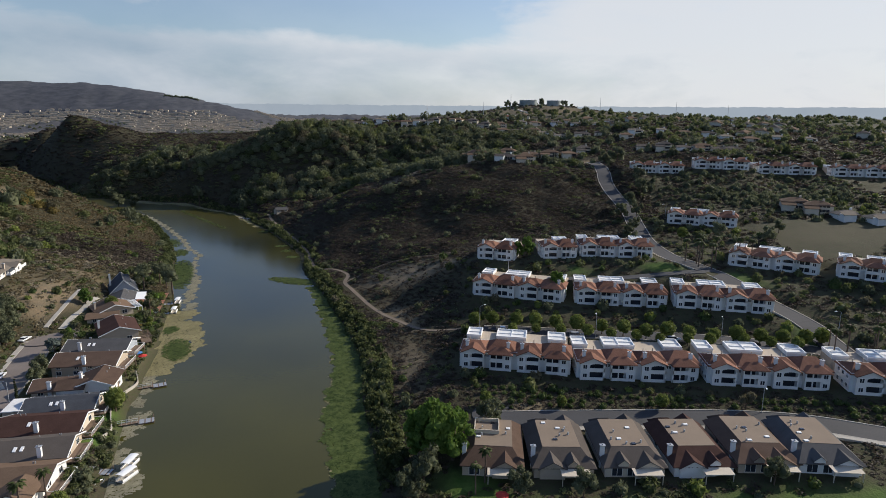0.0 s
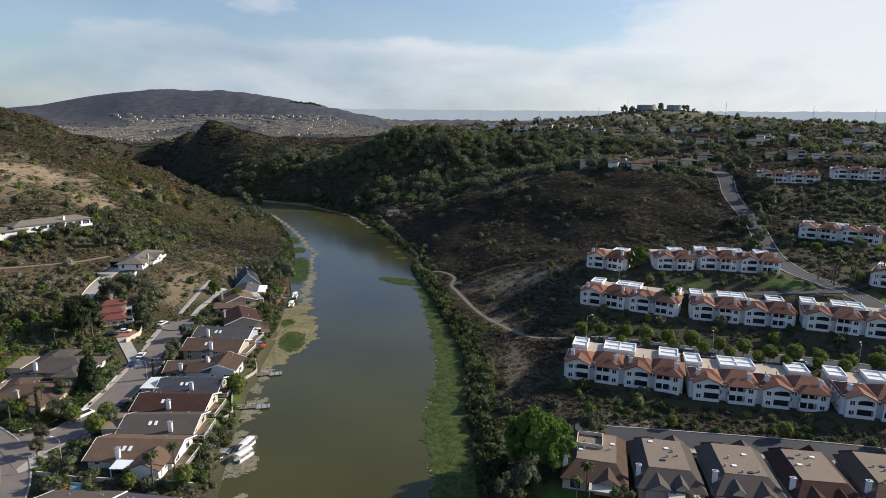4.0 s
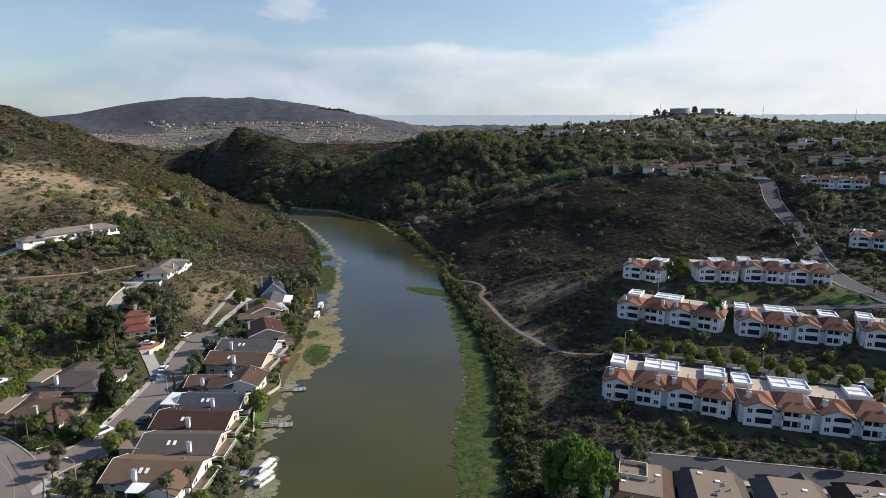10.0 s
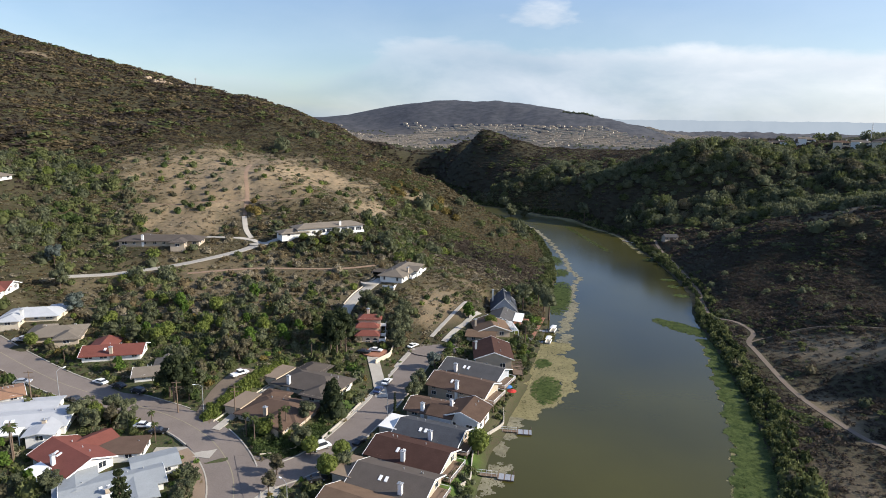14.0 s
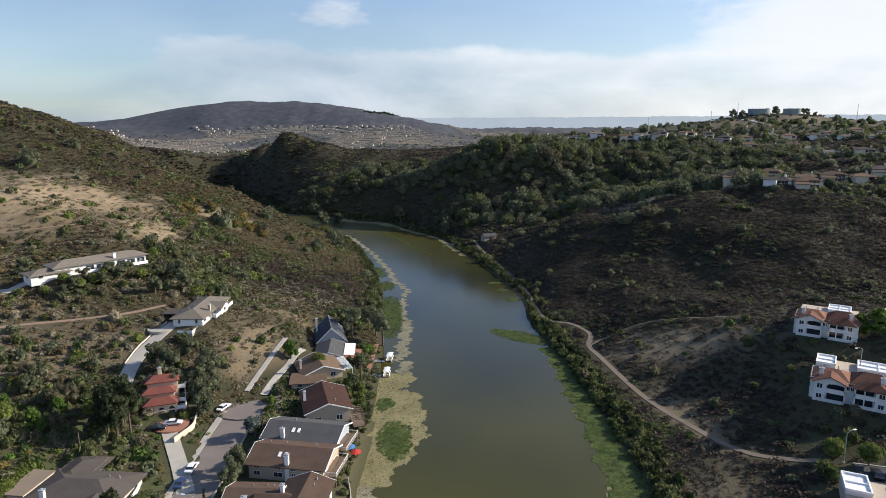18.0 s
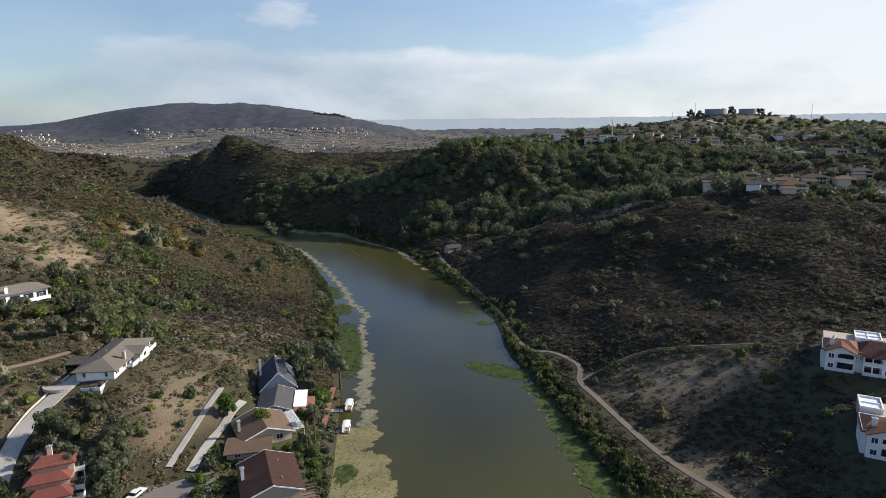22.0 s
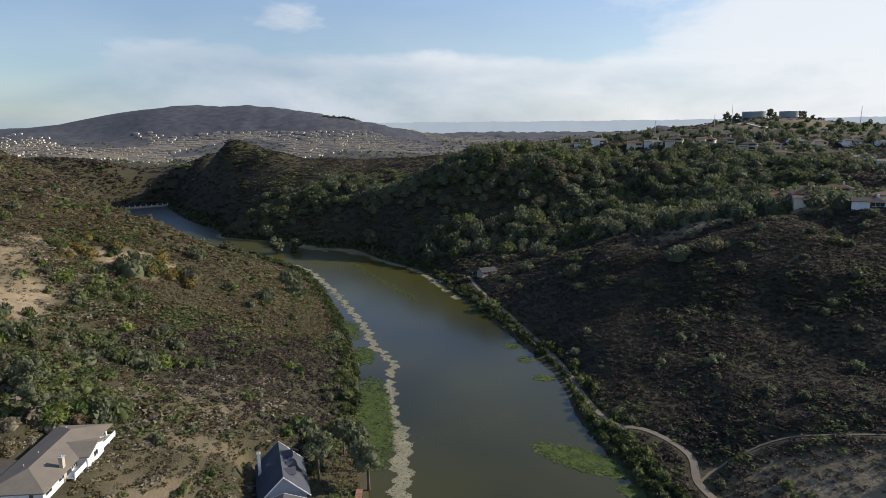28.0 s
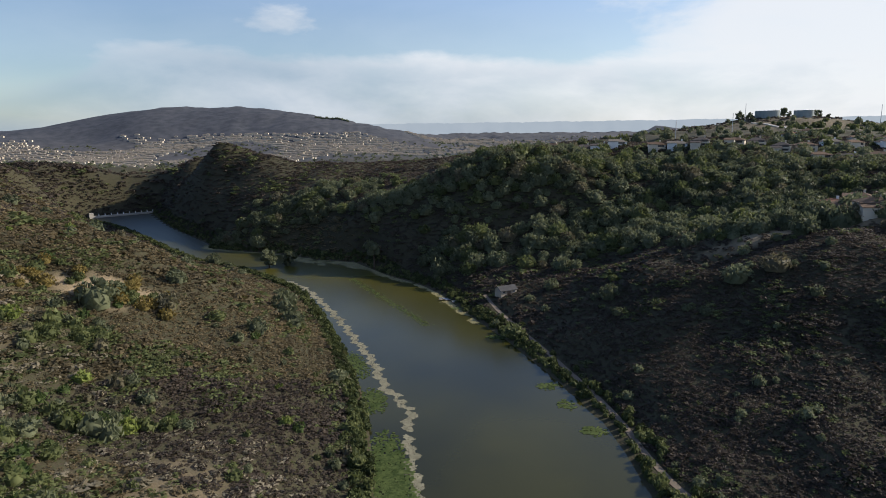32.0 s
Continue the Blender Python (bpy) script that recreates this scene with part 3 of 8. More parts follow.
for name, (line, half, *rest) in list(ROADS.items()):   # drives follow the finished pads
    if half < 2.7:
        zs = np.array([grid_at(Z, x, y) + 0.12 for x, y, _ in line])
        zs = eased(zs, 2)
        line = [(x, y, float(z)) for (x, y, _), z in zip(line, zs)]
        d, lz = along(line, MX, MY)
        k = np.clip((d - half - 1.5) / 2.5, 0, 1)
        Z = np.where(d < half + 4, (lz - 0.12) * (1 - k) + Z * k, Z)
        ROADS[name] = (line, half, *rest)
pave_d = np.full(MX.shape, 1e9)
for line, half, *_ in ROADS.values():
    pave_d = np.minimum(pave_d, along(line[::2] + line[-1:], MX, MY)[0] - half)
pad_d = np.full(MX.shape, 1e9)


def pad_gap(cx, cy, hx, hy, rot):
    c, s = math.cos(radians(rot)), math.sin(radians(rot))
    u, v = np.abs((MX - cx) * c + (MY - cy) * s) - hx, np.abs(-(MX - cx) * s + (MY - cy) * c) - hy
    return np.hypot(np.maximum(u, 0), np.maximum(v, 0)) + np.minimum(np.maximum(u, v), 0)


for a, b, n in CONDOS:
    x, y, rot, L = condo_place(a, b)
    c, s = math.cos(radians(rot)), math.sin(radians(rot))
    pad_d = np.minimum(pad_d, pad_gap(x - s * 5.0, y + c * 5.0, L / 2, 10.6, rot))
for x, y, rot, L, W, *_ in HOUSES:
    pad_d = np.minimum(pad_d, pad_gap(x, y, L / 2, W / 2, rot))
for a, b in zip(EAST_HOUSES, EAST_HOUSES[1:]):
    mx, my, rot = (a[0] + b[0]) / 2 + 2.6, (a[1] + b[1]) / 2 + 10, math.degrees(math.atan2(b[1] - a[1], b[0] - a[0]))
    pad_d = np.minimum(pad_d, pad_gap(mx, my, 7, 10, rot))


def blob(x, y, rx, ry, rot=0):
    c, s = math.cos(radians(rot)), math.sin(radians(rot))
    u, v = ((MX - x) * c + (MY - y) * s) / rx, (-(MX - x) * s + (MY - y) * c) / ry
    return np.clip(1.5 * (1 - np.hypot(u, v)) + 0.35 * wave(MX, MY, 17, 21) * (np.hypot(u, v) < 1.6), 0, 1)


bare = np.zeros(MX.shape)
for b in [(-240, 335, 90, 62, 45), (-214, 368, 42, 24, 35), (-225, 310, 50, 26, 40), (-235, 275, 40, 26, 20), (-190, 215, 52, 20, 10), (-150, 245, 42, 22, 40), (-97, 268, 13, 30, 5), (-104, 322, 18, 14, 0),
          (-160, 414, 24, 12, 30), (-188, 402, 12, 6, 10), (-170, 352, 14, 30, 12), (-98, 300, 20, 7, 8), (-178, 232, 62, 42, 25), (52, 282, 34, 17, -25), (40, 235, 9, 30, 10), (36, 190, 9, 28, 0), (272, 304, 24, 6, -5), (250, 240, 52, 24, -8), (214, 426, 30, 12, -10), (-135, 108, 28, 12, 10),
          (374, 900, 120, 90, 0), (60, 150, 14, 6, -15), (95, 455, 30, 10, 0), (130, 440, 30, 9, -10), (-590, 640, 40, 14, 45), (-581, 468, 22, 9, 30), (-624, 491, 16, 7, 20), (-466, 502, 14, 7, 0), (-428, 495, 24, 6, -10)]:
    bare = np.maximum(bare, blob(*b) * (0.85 if b[0] == -97 else 0.5 if b[1] < 260 and b[0] < -120 or b[0] > -110 and b[0] < 0 else 0.8 if b[1] < 310 and b[0] < -90 else 0.08 if 200 < b[0] < 260 and b[1] < 300 else 0.32 if b[0] > 200 and b[1] < 310 else 0.75 if 30 < b[0] < 60 and b[1] > 260 else 0.55 if b[0] > 30 and b[1] < 300 else 0.5 if b[1] > 800 else 1.0))
lawn = np.zeros(MX.shape)
for b in [(152, 226, 13, 5, -18), (118, 236, 8, 4, -18), (175, 205, 6, 12, 20), (60, 100, 45, 8, -14), (105, 92, 40, 8, -14), (-52, 172, 5, 9, 0), (-330, 250, 16, 9, 0), (-51, 160, 5, 7, 0), (-96, 184, 7, 6, 40), (168, 160, 9, 9, 0), (35, 105, 14, 25, 0)]:
    lawn = np.maximum(lawn, blob(*b))
town = np.maximum(np.clip(1.6 * (1 - np.hypot((MX + 120) / 105, (MY - 165) / 75)), 0, 1), np.clip(1.6 * (1 - np.hypot((MX + 66) / 24, (MY - 205) / 105)), 0, 1))
condo_zone = inside([(50, 90), (46, 175), (66, 232), (78, 268), (130, 262), (200, 300), (225, 390), (380, 330), (380, 60)], MX, MY).astype(float)


# ---- the ground sheet and the water ----
def sheet(name, xs, ys, zs):
    nx, ny = len(xs), len(ys)
    px, py = np.meshgrid(xs, ys, indexing="ij")
    idx = np.arange(nx * ny).reshape(nx, ny)
    quads = np.stack([idx[:-1, :-1], idx[1:, :-1], idx[1:, 1:], idx[:-1, 1:]], -1).reshape(-1, 4)
    return mesh_of(name, np.stack([px, py, zs], -1).reshape(-1, 3), quads, True)


def mesh_of(name, verts, faces, smooth=False):
    """A mesh from arrays of places and of faces that all have the same number of corners."""
    verts, faces = np.asarray(verts, np.float32), np.asarray(faces, np.int32)
    n = faces.shape[1]
    me = bpy.data.meshes.new(name)
    me.vertices.add(len(verts))
    me.vertices.foreach_set("co", verts.ravel())
    me.loops.add(faces.size)
    me.loops.foreach_set("vertex_index", faces.ravel())
    me.polygons.add(len(faces))
    me.polygons.foreach_set("loop_start", np.arange(0, faces.size, n, dtype=np.int32))
    me.polygons.foreach_set("use_smooth", np.full(len(faces), smooth))
    me.update(calc_edges=True)
    return me


def ground_material():
    m = bpy.data.materials.new("hill_soil")
    m.use_nodes = True
    nt = m.node_tree
    b = nt.nodes["Principled BSDF"]
    b.inputs["Roughness"].default_value, b.inputs["Specular IOR Level"].default_value = 0.95, 0.15
    at = nt.nodes.new("ShaderNodeAttribute")
    at.attribute_name = "cover"
    sep = nt.nodes.new("ShaderNodeSeparateColor")
    nt.links.new(at.outputs["Color"], sep.inputs[0])
    geo = nt.nodes.new("ShaderNodeNewGeometry")

    def noise_at(scale, detail=5):
        n = nt.nodes.new("ShaderNodeTexNoise")
        n.inputs["Scale"].default_value, n.inputs["Detail"].default_value = scale, detail
        nt.links.new(geo.outputs["Position"], n.inputs["Vector"])
        return n.outputs["Fac"]

    def blend(fac, a, c):
        mx = nt.nodes.new("ShaderNodeMix")
        mx.data_type = "RGBA"
        for i, v in ((0, fac), (6, a), (7, c)):
            if isinstance(v, tuple):
                mx.inputs[i].default_value = (*v, 1)
            else:
                nt.links.new(v, mx.inputs[i])
        return mx.outputs[2]

    def sharp(v, lo, hi):
        r = nt.nodes.new("ShaderNodeMapRange")
        r.inputs["From Min"].default_value, r.inputs["From Max"].default_value = lo, hi
        nt.links.new(v, r.inputs["Value"])
        return r.outputs[0]

    coarse, mid, fine = noise_at(0.05), noise_at(0.3), noise_at(1.6, 6)
    scrub = blend(sharp(mid, 0.3, 0.7), (0.036, 0.030, 0.020), (0.062, 0.049, 0.032))
    scrub = blend(sharp(fine, 0.35, 0.7), scrub, (0.046, 0.048, 0.022))
    soil = blend(sharp(coarse, 0.35, 0.65), (0.205, 0.150, 0.094), (0.30, 0.228, 0.145))
    soil = blend(sharp(mid, 0.42, 0.64), soil, (0.165, 0.135, 0.09))
    soil = blend(sharp(fine, 0.45, 0.75), soil, (0.20, 0.15, 0.085))
    grass = blend(sharp(mid, 0.3, 0.7), (0.035, 0.075, 0.012), (0.09, 0.14, 0.03))
    garden = blend(sharp(fine, 0.35, 0.65), (0.085, 0.07, 0.042), (0.05, 0.072, 0.024))
    # blue-grey for far ground: the haze of distance put into the base colour
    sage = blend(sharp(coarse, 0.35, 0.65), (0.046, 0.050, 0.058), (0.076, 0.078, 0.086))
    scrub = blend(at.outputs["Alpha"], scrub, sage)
    col = blend(sep.outputs[2], scrub, garden)
    col = blend(sep.outputs[0], col, soil)
    col = blend(sep.outputs[1], col, grass)
    nt.links.new(col, b.inputs["Base Color"])
    bp = nt.nodes.new("ShaderNodeBump")
    bp.inputs["Strength"].default_value, bp.inputs["Distance"].default_value = 0.6, 0.35
    nt.links.new(fine, bp.inputs["Height"])
    nt.links.new(bp.outputs[0], b.inputs["Normal"])
    return m


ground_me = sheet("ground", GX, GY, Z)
# alpha: share of the painted haze tint, growing beyond y 1150
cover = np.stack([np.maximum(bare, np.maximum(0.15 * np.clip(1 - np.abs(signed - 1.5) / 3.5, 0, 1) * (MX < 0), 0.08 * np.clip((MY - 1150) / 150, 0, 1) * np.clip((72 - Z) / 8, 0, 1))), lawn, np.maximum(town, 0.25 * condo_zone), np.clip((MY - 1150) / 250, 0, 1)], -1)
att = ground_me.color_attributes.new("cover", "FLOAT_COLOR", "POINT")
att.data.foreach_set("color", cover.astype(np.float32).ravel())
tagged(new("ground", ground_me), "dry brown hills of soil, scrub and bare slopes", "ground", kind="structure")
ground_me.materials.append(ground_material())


def water_material():
    m = bpy.data.materials.new("lake_water")
    m.use_nodes = True
    nt = m.node_tree
    b = nt.nodes["Principled BSDF"]
    b.inputs["Roughness"].default_value, b.inputs["IOR"].default_value, b.inputs["Specular IOR Level"].default_value = 0.07, 1.33, 0.5
    geo = nt.nodes.new("ShaderNodeNewGeometry")
    big, rip = nt.nodes.new("ShaderNodeTexNoise"), nt.nodes.new("ShaderNodeTexNoise")
    for n, s, d in ((big, 0.02, 4), (rip, 0.9, 3)):
        n.inputs["Scale"].default_value, n.inputs["Detail"].default_value = s, d
        nt.links.new(geo.outputs["Position"], n.inputs["Vector"])
    at = nt.nodes.new("ShaderNodeAttribute")
    at.attribute_name = "bloom_and_sheen"
    fac = nt.nodes.new("ShaderNodeMath")
    fac.operation = "MULTIPLY_ADD"
    nt.links.new(big.outputs["Fac"], fac.inputs[0])
    fac.inputs[1].default_value = 0.5
    first = nt.nodes.new("ShaderNodeSeparateColor")
    nt.links.new(at.outputs["Color"], first.inputs[0])
    nt.links.new(first.outputs[0], fac.inputs[2])
    mr = nt.nodes.new("ShaderNodeMapRange")
    mr.inputs["From Min"].default_value, mr.inputs["From Max"].default_value = 0.15, 1.2
    nt.links.new(fac.outputs[0], mr.inputs["Value"])
    mx = nt.nodes.new("ShaderNodeMix")
    mx.data_type = "RGBA"
    mx.inputs[6].default_value, mx.inputs[7].default_value = (0.012, 0.013, 0.005, 1), (0.09, 0.081, 0.013, 1)
    nt.links.new(mr.outputs[0], mx.inputs[0])
    nt.links.new(mx.outputs[2], b.inputs["Base Color"])
    bp = nt.nodes.new("ShaderNodeBump")
    nt.links.new(first.outputs[1], b.inputs["Roughness"])
    bp.inputs["Strength"].default_value, bp.inputs["Distance"].default_value = 0.14, 0.1
    nt.links.new(rip.outputs["Fac"], bp.inputs["Height"])
    nt.links.new(bp.outputs[0], b.inputs["Normal"])
    return m


lake_x, lake_y = np.linspace(-480, 60, 55), np.linspace(-140, 915, 106)
lake_me = sheet("lake", lake_x, lake_y, np.full((55, 106), WATER))
# olive base: algae at the bend; near the start, weak sky reflection painted in
bloom_and_sheen = np.interp(lake_y, [-140, 120, 200, 260, 330, 430, 520, 590, 660, 720, 915], [0.5, 0.5, 0.48, 0.38, 0.2, 0.18, 0.36, 0.5, 0.35, 0.05, 0.0])[None, :] + 0.1 * wave(*np.meshgrid(lake_x, lake_y, indexing="ij"), 90, 41)
att = lake_me.color_attributes.new("bloom_and_sheen", "FLOAT_COLOR", "POINT")
ruffle = np.broadcast_to(np.interp(lake_y, [-140, 250, 400, 520, 640, 700, 915], [0.07, 0.09, 0.13, 0.24, 0.32, 0.4, 0.45])[None, :], bloom_and_sheen.shape)
att.data.foreach_set("color", np.stack([np.clip(bloom_and_sheen, 0, 1), ruffle, 0 * bloom_and_sheen, 0 * bloom_and_sheen + 1], -1).astype(np.float32).ravel())
lake_me.materials.append(water_material())
tagged(new("lake", lake_me), "calm murky olive-green lake water", "water", kind="structure")


# ---- mesh helpers ----
class Shape:
    """Gathers boxes, prisms and faces into one mesh."""

    def __init__(self):
        self.v, self.f = [], []

    def add(self, verts, faces):
        n = len(self.v)
        self.v += [tuple(p) for p in verts]
        self.f += [tuple(i + n for i in f) for f in faces]
        return self

    def box(self, x0, x1, y0, y1, z0, z1):
        return self.add([(x0, y0, z0), (x1, y0, z0), (x1, y1, z0), (x0, y1, z0), (x0, y0, z1), (x1, y0, z1), (x1, y1, z1), (x0, y1, z1)],
                        [(0, 3, 2, 1), (4, 5, 6, 7), (0, 1, 5, 4), (1, 2, 6, 5), (2, 3, 7, 6), (3, 0, 4, 7)])

    def slab(self, quad, thick):
        """A sloping board: four corners of its top, and its thickness downward."""
        low = [(x, y, z - thick) for x, y, z in quad]
        n = len(quad)
        faces = [tuple(range(n)), tuple(reversed(range(n, 2 * n)))] + [(i, i + n, (i + 1) % n + n, (i + 1) % n) for i in range(n)]
        return self.add(list(quad) + low, faces)

    def tube(self, a, b, r0, r1, n=6):
        a, b = Vector(a), Vector(b)
        d = (b - a).normalized()
        u = d.orthogonal().normalized()
        w = d.cross(u)
        ring = lambda c, r: [c + (u * math.cos(k * 6.2832 / n) + w * math.sin(k * 6.2832 / n)) * r for k in range(n)]
        return self.add([tuple(p) for p in ring(a, r0) + ring(b, r1)], [(k, (k + 1) % n, (k + 1) % n + n, k + n) for k in range(n)] + [tuple(range(n, 2 * n))])

    def mesh(self, name, mat):
        me = bpy.data.meshes.new(name)
        me.from_pydata(self.v, [], self.f)
        me.update()
        me.materials.append(mat)
        return me


def part(name, shape, mat, parent, label="", loc=None):
    """One mesh object under a thing or a part."""
    me = shape.mesh(name, mat) if isinstance(shape, Shape) else shape
    ob = new(name, me)
    ob.parent = parent
    if loc:
        ob.location = loc
    if label:
        ob["label"] = label
    return ob


def thing(name, label, category, group="", kind="", at=None):
    ob = tagged(new(name), label, category, group, kind)
    ob.empty_display_size = 0.5
    if at is not None:
        ob.matrix_world = at
    return ob


# ---- roads, kerbs, walls ----
MATS = {"ASPHALT": ASPHALT, "ASPHALT_DARK": ASPHALT_DARK, "CONCRETE": CONCRETE, "PATH_DIRT": PATH_DIRT, "TRACK": TRACK}


def ribbon(line, offset, half, lift, depth, mat, name, drape=False):
    """A strip of that half width along a line, shifted sideways, with sides down to depth."""
    verts, faces = [], []
    n = len(line)
    for i, (x, y, z) in enumerate(line):
        a, b = line[max(i - 1, 0)], line[min(i + 1, n - 1)]
        d = Vector((b[0] - a[0], b[1] - a[1])).normalized()
        nx, ny = -d.y, d.x
        for o, h in ((offset + half, lift - depth), (offset + half, lift), (offset - half, lift), (offset - half, lift - depth)):
            vx, vy = x + nx * o, y + ny * o
            verts.append((vx, vy, (grid_at(Z, vx, vy) + 0.16 if drape else z) + h))
    for i in range(n - 1):
        for k in range(3):
            faces.append((4 * i + k, 4 * i + k + 1, 4 * i + 5 + k, 4 * i + 4 + k))
    me = mesh_of(name, verts, faces)
    me.materials.append(mat)
    return me


def clear_runs(name, line, offset):
    """The stretches of a road's edge that cross no other road."""
    edge = []
    for i, (x, y, z) in enumerate(line):
        a, b = line[max(i - 1, 0)], line[min(i + 1, len(line) - 1)]
        d = Vector((b[0] - a[0], b[1] - a[1])).normalized()
        edge.append((x - d.y * offset, y + d.x * offset))
    ex, ey = np.array([e[0] for e in edge]), np.array([e[1] for e in edge])
    gap = np.full(len(edge), 1e9)
    for other, (oline, ohalf, *_) in ROADS.items():
        if other != name:
            gap = np.minimum(gap, along(oline, ex, ey)[0] - ohalf)
    runs, run = [], []
    for q, g in zip(line, gap):
        if g > 0.15:
            run.append(q)
        else:
            runs, run = runs + [run], []
    return [r for r in runs + [run] if len(r) > 1]


VERGE = material("gravel_verge", (0.24, 0.18, 0.13), 0.95, (0.8, 1.15), 0.3, 4.0, 0.3)
YELLOW = material("road_marking", (0.27, 0.235, 0.16), 0.8, (0.7, 1.1), 0.6, 4.0, 0.05)
for name, (line, half, mat, kerb, kind, mark, side) in ROADS.items():
    ob = tagged(new(name, ribbon(line, 0, half, 0.06 if mat not in ("PATH_DIRT", "TRACK") else -0.03, 0.7, MATS[mat], name, half < 2.7)), kind + " worn and dusty across the slope" if "street" not in kind else "grey worn asphalt street with concrete kerbs", "road", kind="structure")
    if kerb:
        for s in (1, -1):
            for run in clear_runs(name, line, s * (half + 0.12)):
                part("kerb", ribbon(run, s * (half + 0.12), 0.16, 0.2, 0.7, CONCRETE, "kerb"), None, ob)
            if name == "road_lower_east" and s < 0:
                part("sidewalk", ribbon(line[6:], s * (half + 1.1), 0.8, 0.17, 0.7, CONCRETE, "sidewalk"), None, ob)
            if name == "street_lakeside" and s > 0:
                part("sidewalk", ribbon(line[10:], s * (half + 1.0), 0.72, 0.17, 0.7, CONCRETE, "sidewalk"), None, ob)
    if mark:
        outer = [q for q in line if -114 < q[0] and q[1] > 100]
        part("verge", ribbon(outer, -(half + 2.0), 1.7, 0.15, 0.7, VERGE, "verge"), None, ob, "tan gravel verge")
        part("centre_line", ribbon(line, 0, 0.12, 0.066, 0.02, YELLOW, "centre_line"), None, ob)


def disc(name, x, y, r, mat, lift, label, category="road"):
    z = grid_at(Z, x, y)
    s = Shape()
    ring = [(x + r * math.cos(k * 6.2832 / 32), y + r * math.sin(k * 6.2832 / 32)) for k in range(32)]
    s.slab([(px, py, z + lift) for px, py in ring], 0.8)
    return tagged(new(name, s.mesh(name, mat)), label, category, kind="structure")


corner = [(-104, 149.5), (-98, 152.5), (-92, 155.5), (-87, 152), (-84.5, 146), (-84.5, 138), (-88.5, 134), (-95, 140)]
tagged(new("street_corner", Shape().slab([(x, y, grid_at(Z, x, y) + 0.165) for x, y in corner[::-1]], 0.7).mesh("street_corner", ASPHALT)), "wide asphalt mouth where two streets meet", "road", kind="structure")
apron = [(-93.5, 140), (-89.5, 143.5), (-85.5, 143), (-84.6, 138.5), (-88.3, 134)]
tagged(new("corner_apron", Shape().slab([(x, y, grid_at(Z, x, y) + 0.19) for x, y in apron[::-1]], 0.6).mesh("corner_apron", CONCRETE)), "pale concrete apron at a street corner", "paving", kind="structure")
disc("drive_junction", -189.5, 277, 5.6, CONCRETE, 0.2, "pale concrete fan where hillside drives meet", "paving")
disc("cul_de_sac", -86.5, 236.5, 9.8, ASPHALT, 0.25, "round asphalt turning circle at a street's end")
disc("cul_de_sac_east", 51, 146, 6.5, ASPHALT_DARK, 0.2, "round asphalt end of a road in shade")
disc("red_house_court", -102, 221, 4.6, BRICK_PAVE, 0.3, "brick-paved forecourt beside a red-roofed house", "paving")
disc("upper_house_court", -127, 268, 4.6, CONCRETE, 0.3, "concrete forecourt beside a hillside house", "paving")


def wall_along(name, pts, height, mat, label, thick=0.25, group=""):
    line = [(x, y, grid_at(Z, x, y)) for x, y in smooth_line(pts, 1.5)]
    return tagged(new(name, ribbon(line, 0, thick / 2, height, height + 0.8, mat, name)), label, "wall", group, kind="structure")


wall_along("retaining_wall", [(-97.6, 213), (-95.9, 219.5), (-97.2, 226)], 1.6, CREAM, "curved cream retaining wall round a forecourt")
wall_along("retaining_wall", [(-89.6, 166), (-89.5, 178), (-90, 188)], 0.8, CONCRETE, "low concrete wall along a kerb")
wall_along("retaining_wall", [(-98.5, 152), (-94, 157), (-90.8, 164)], 0.7, CREAM, "low cream wall round a street corner")
wall_along("garden_wall", [(-95.5, 186), (-96, 192), (-98, 198)], 1.1, WHITE, "white garden wall beside a house")
wall_along("garden_wall", [(-119.3, 160), (-119.6, 175), (-120.3, 197)], 0.35, CREAM, "low cream wall along a hedge-lined driveway")
wall_along("sea_wall", [(-50, 160), (-49, 166), (-50.5, 172), (-52, 180), (-50.5, 188), (-49, 196), (-51, 204)], 0.9, CONCRETE, "weathered concrete lake edge wall below gardens")
wall_along("driveway_wall", [(-128.2, 246), (-129.2, 258), (-127.2, 272)], 0.5, CREAM, "low cream wall beside a hillside driveway")
wall_along("garden_wall", [(-84, 133.5), (-72, 131.5), (-58, 130.5), (-48, 130)], 1.0, CREAM, "pale garden wall across a lakeside slope")


# ---- buildings ----
def shell(top, faces, rim, thick):
    """A roof in one piece: its upper faces, the same below by its thickness, and the edge between along the rim."""
    n = len(top)
    low = [(x, y, z - thick) for x, y, z in top]
    sides = [(a, a + n, b + n, b) for a, b in zip(rim, rim[1:] + rim[:1])]
    return Shape().add(list(top) + low, list(faces) + [tuple(i + n for i in reversed(f)) for f in faces] + sides)


def roof_gable(L, W, eave, rise, over=0.6, thick=0.22):
    hx, hy = L / 2 + over, W / 2 + over
    e, t = eave - rise * over / (W / 2), eave + rise
    return shell([(-hx, -hy, e), (hx, -hy, e), (hx, 0, t), (hx, hy, e), (-hx, hy, e), (-hx, 0, t)], [(0, 1, 2, 5), (3, 4, 5, 2)], [0, 1, 2, 3, 4, 5], thick)


def roof_hip(L, W, eave, rise, over=0.6, thick=0.22, ridge=None):
    hx, hy = L / 2 + over, W / 2 + over
    r = max(L / 2 - W / 2, 0.3) if ridge is None else ridge
    e, t = eave - 0.25, eave + rise
    return shell([(-hx, -hy, e), (hx, -hy, e), (hx, hy, e), (-hx, hy, e), (-r, 0, t), (r, 0, t)], [(0, 1, 5, 4), (2, 3, 4, 5), (1, 2, 5), (3, 0, 4)], [0, 1, 2, 3], thick)


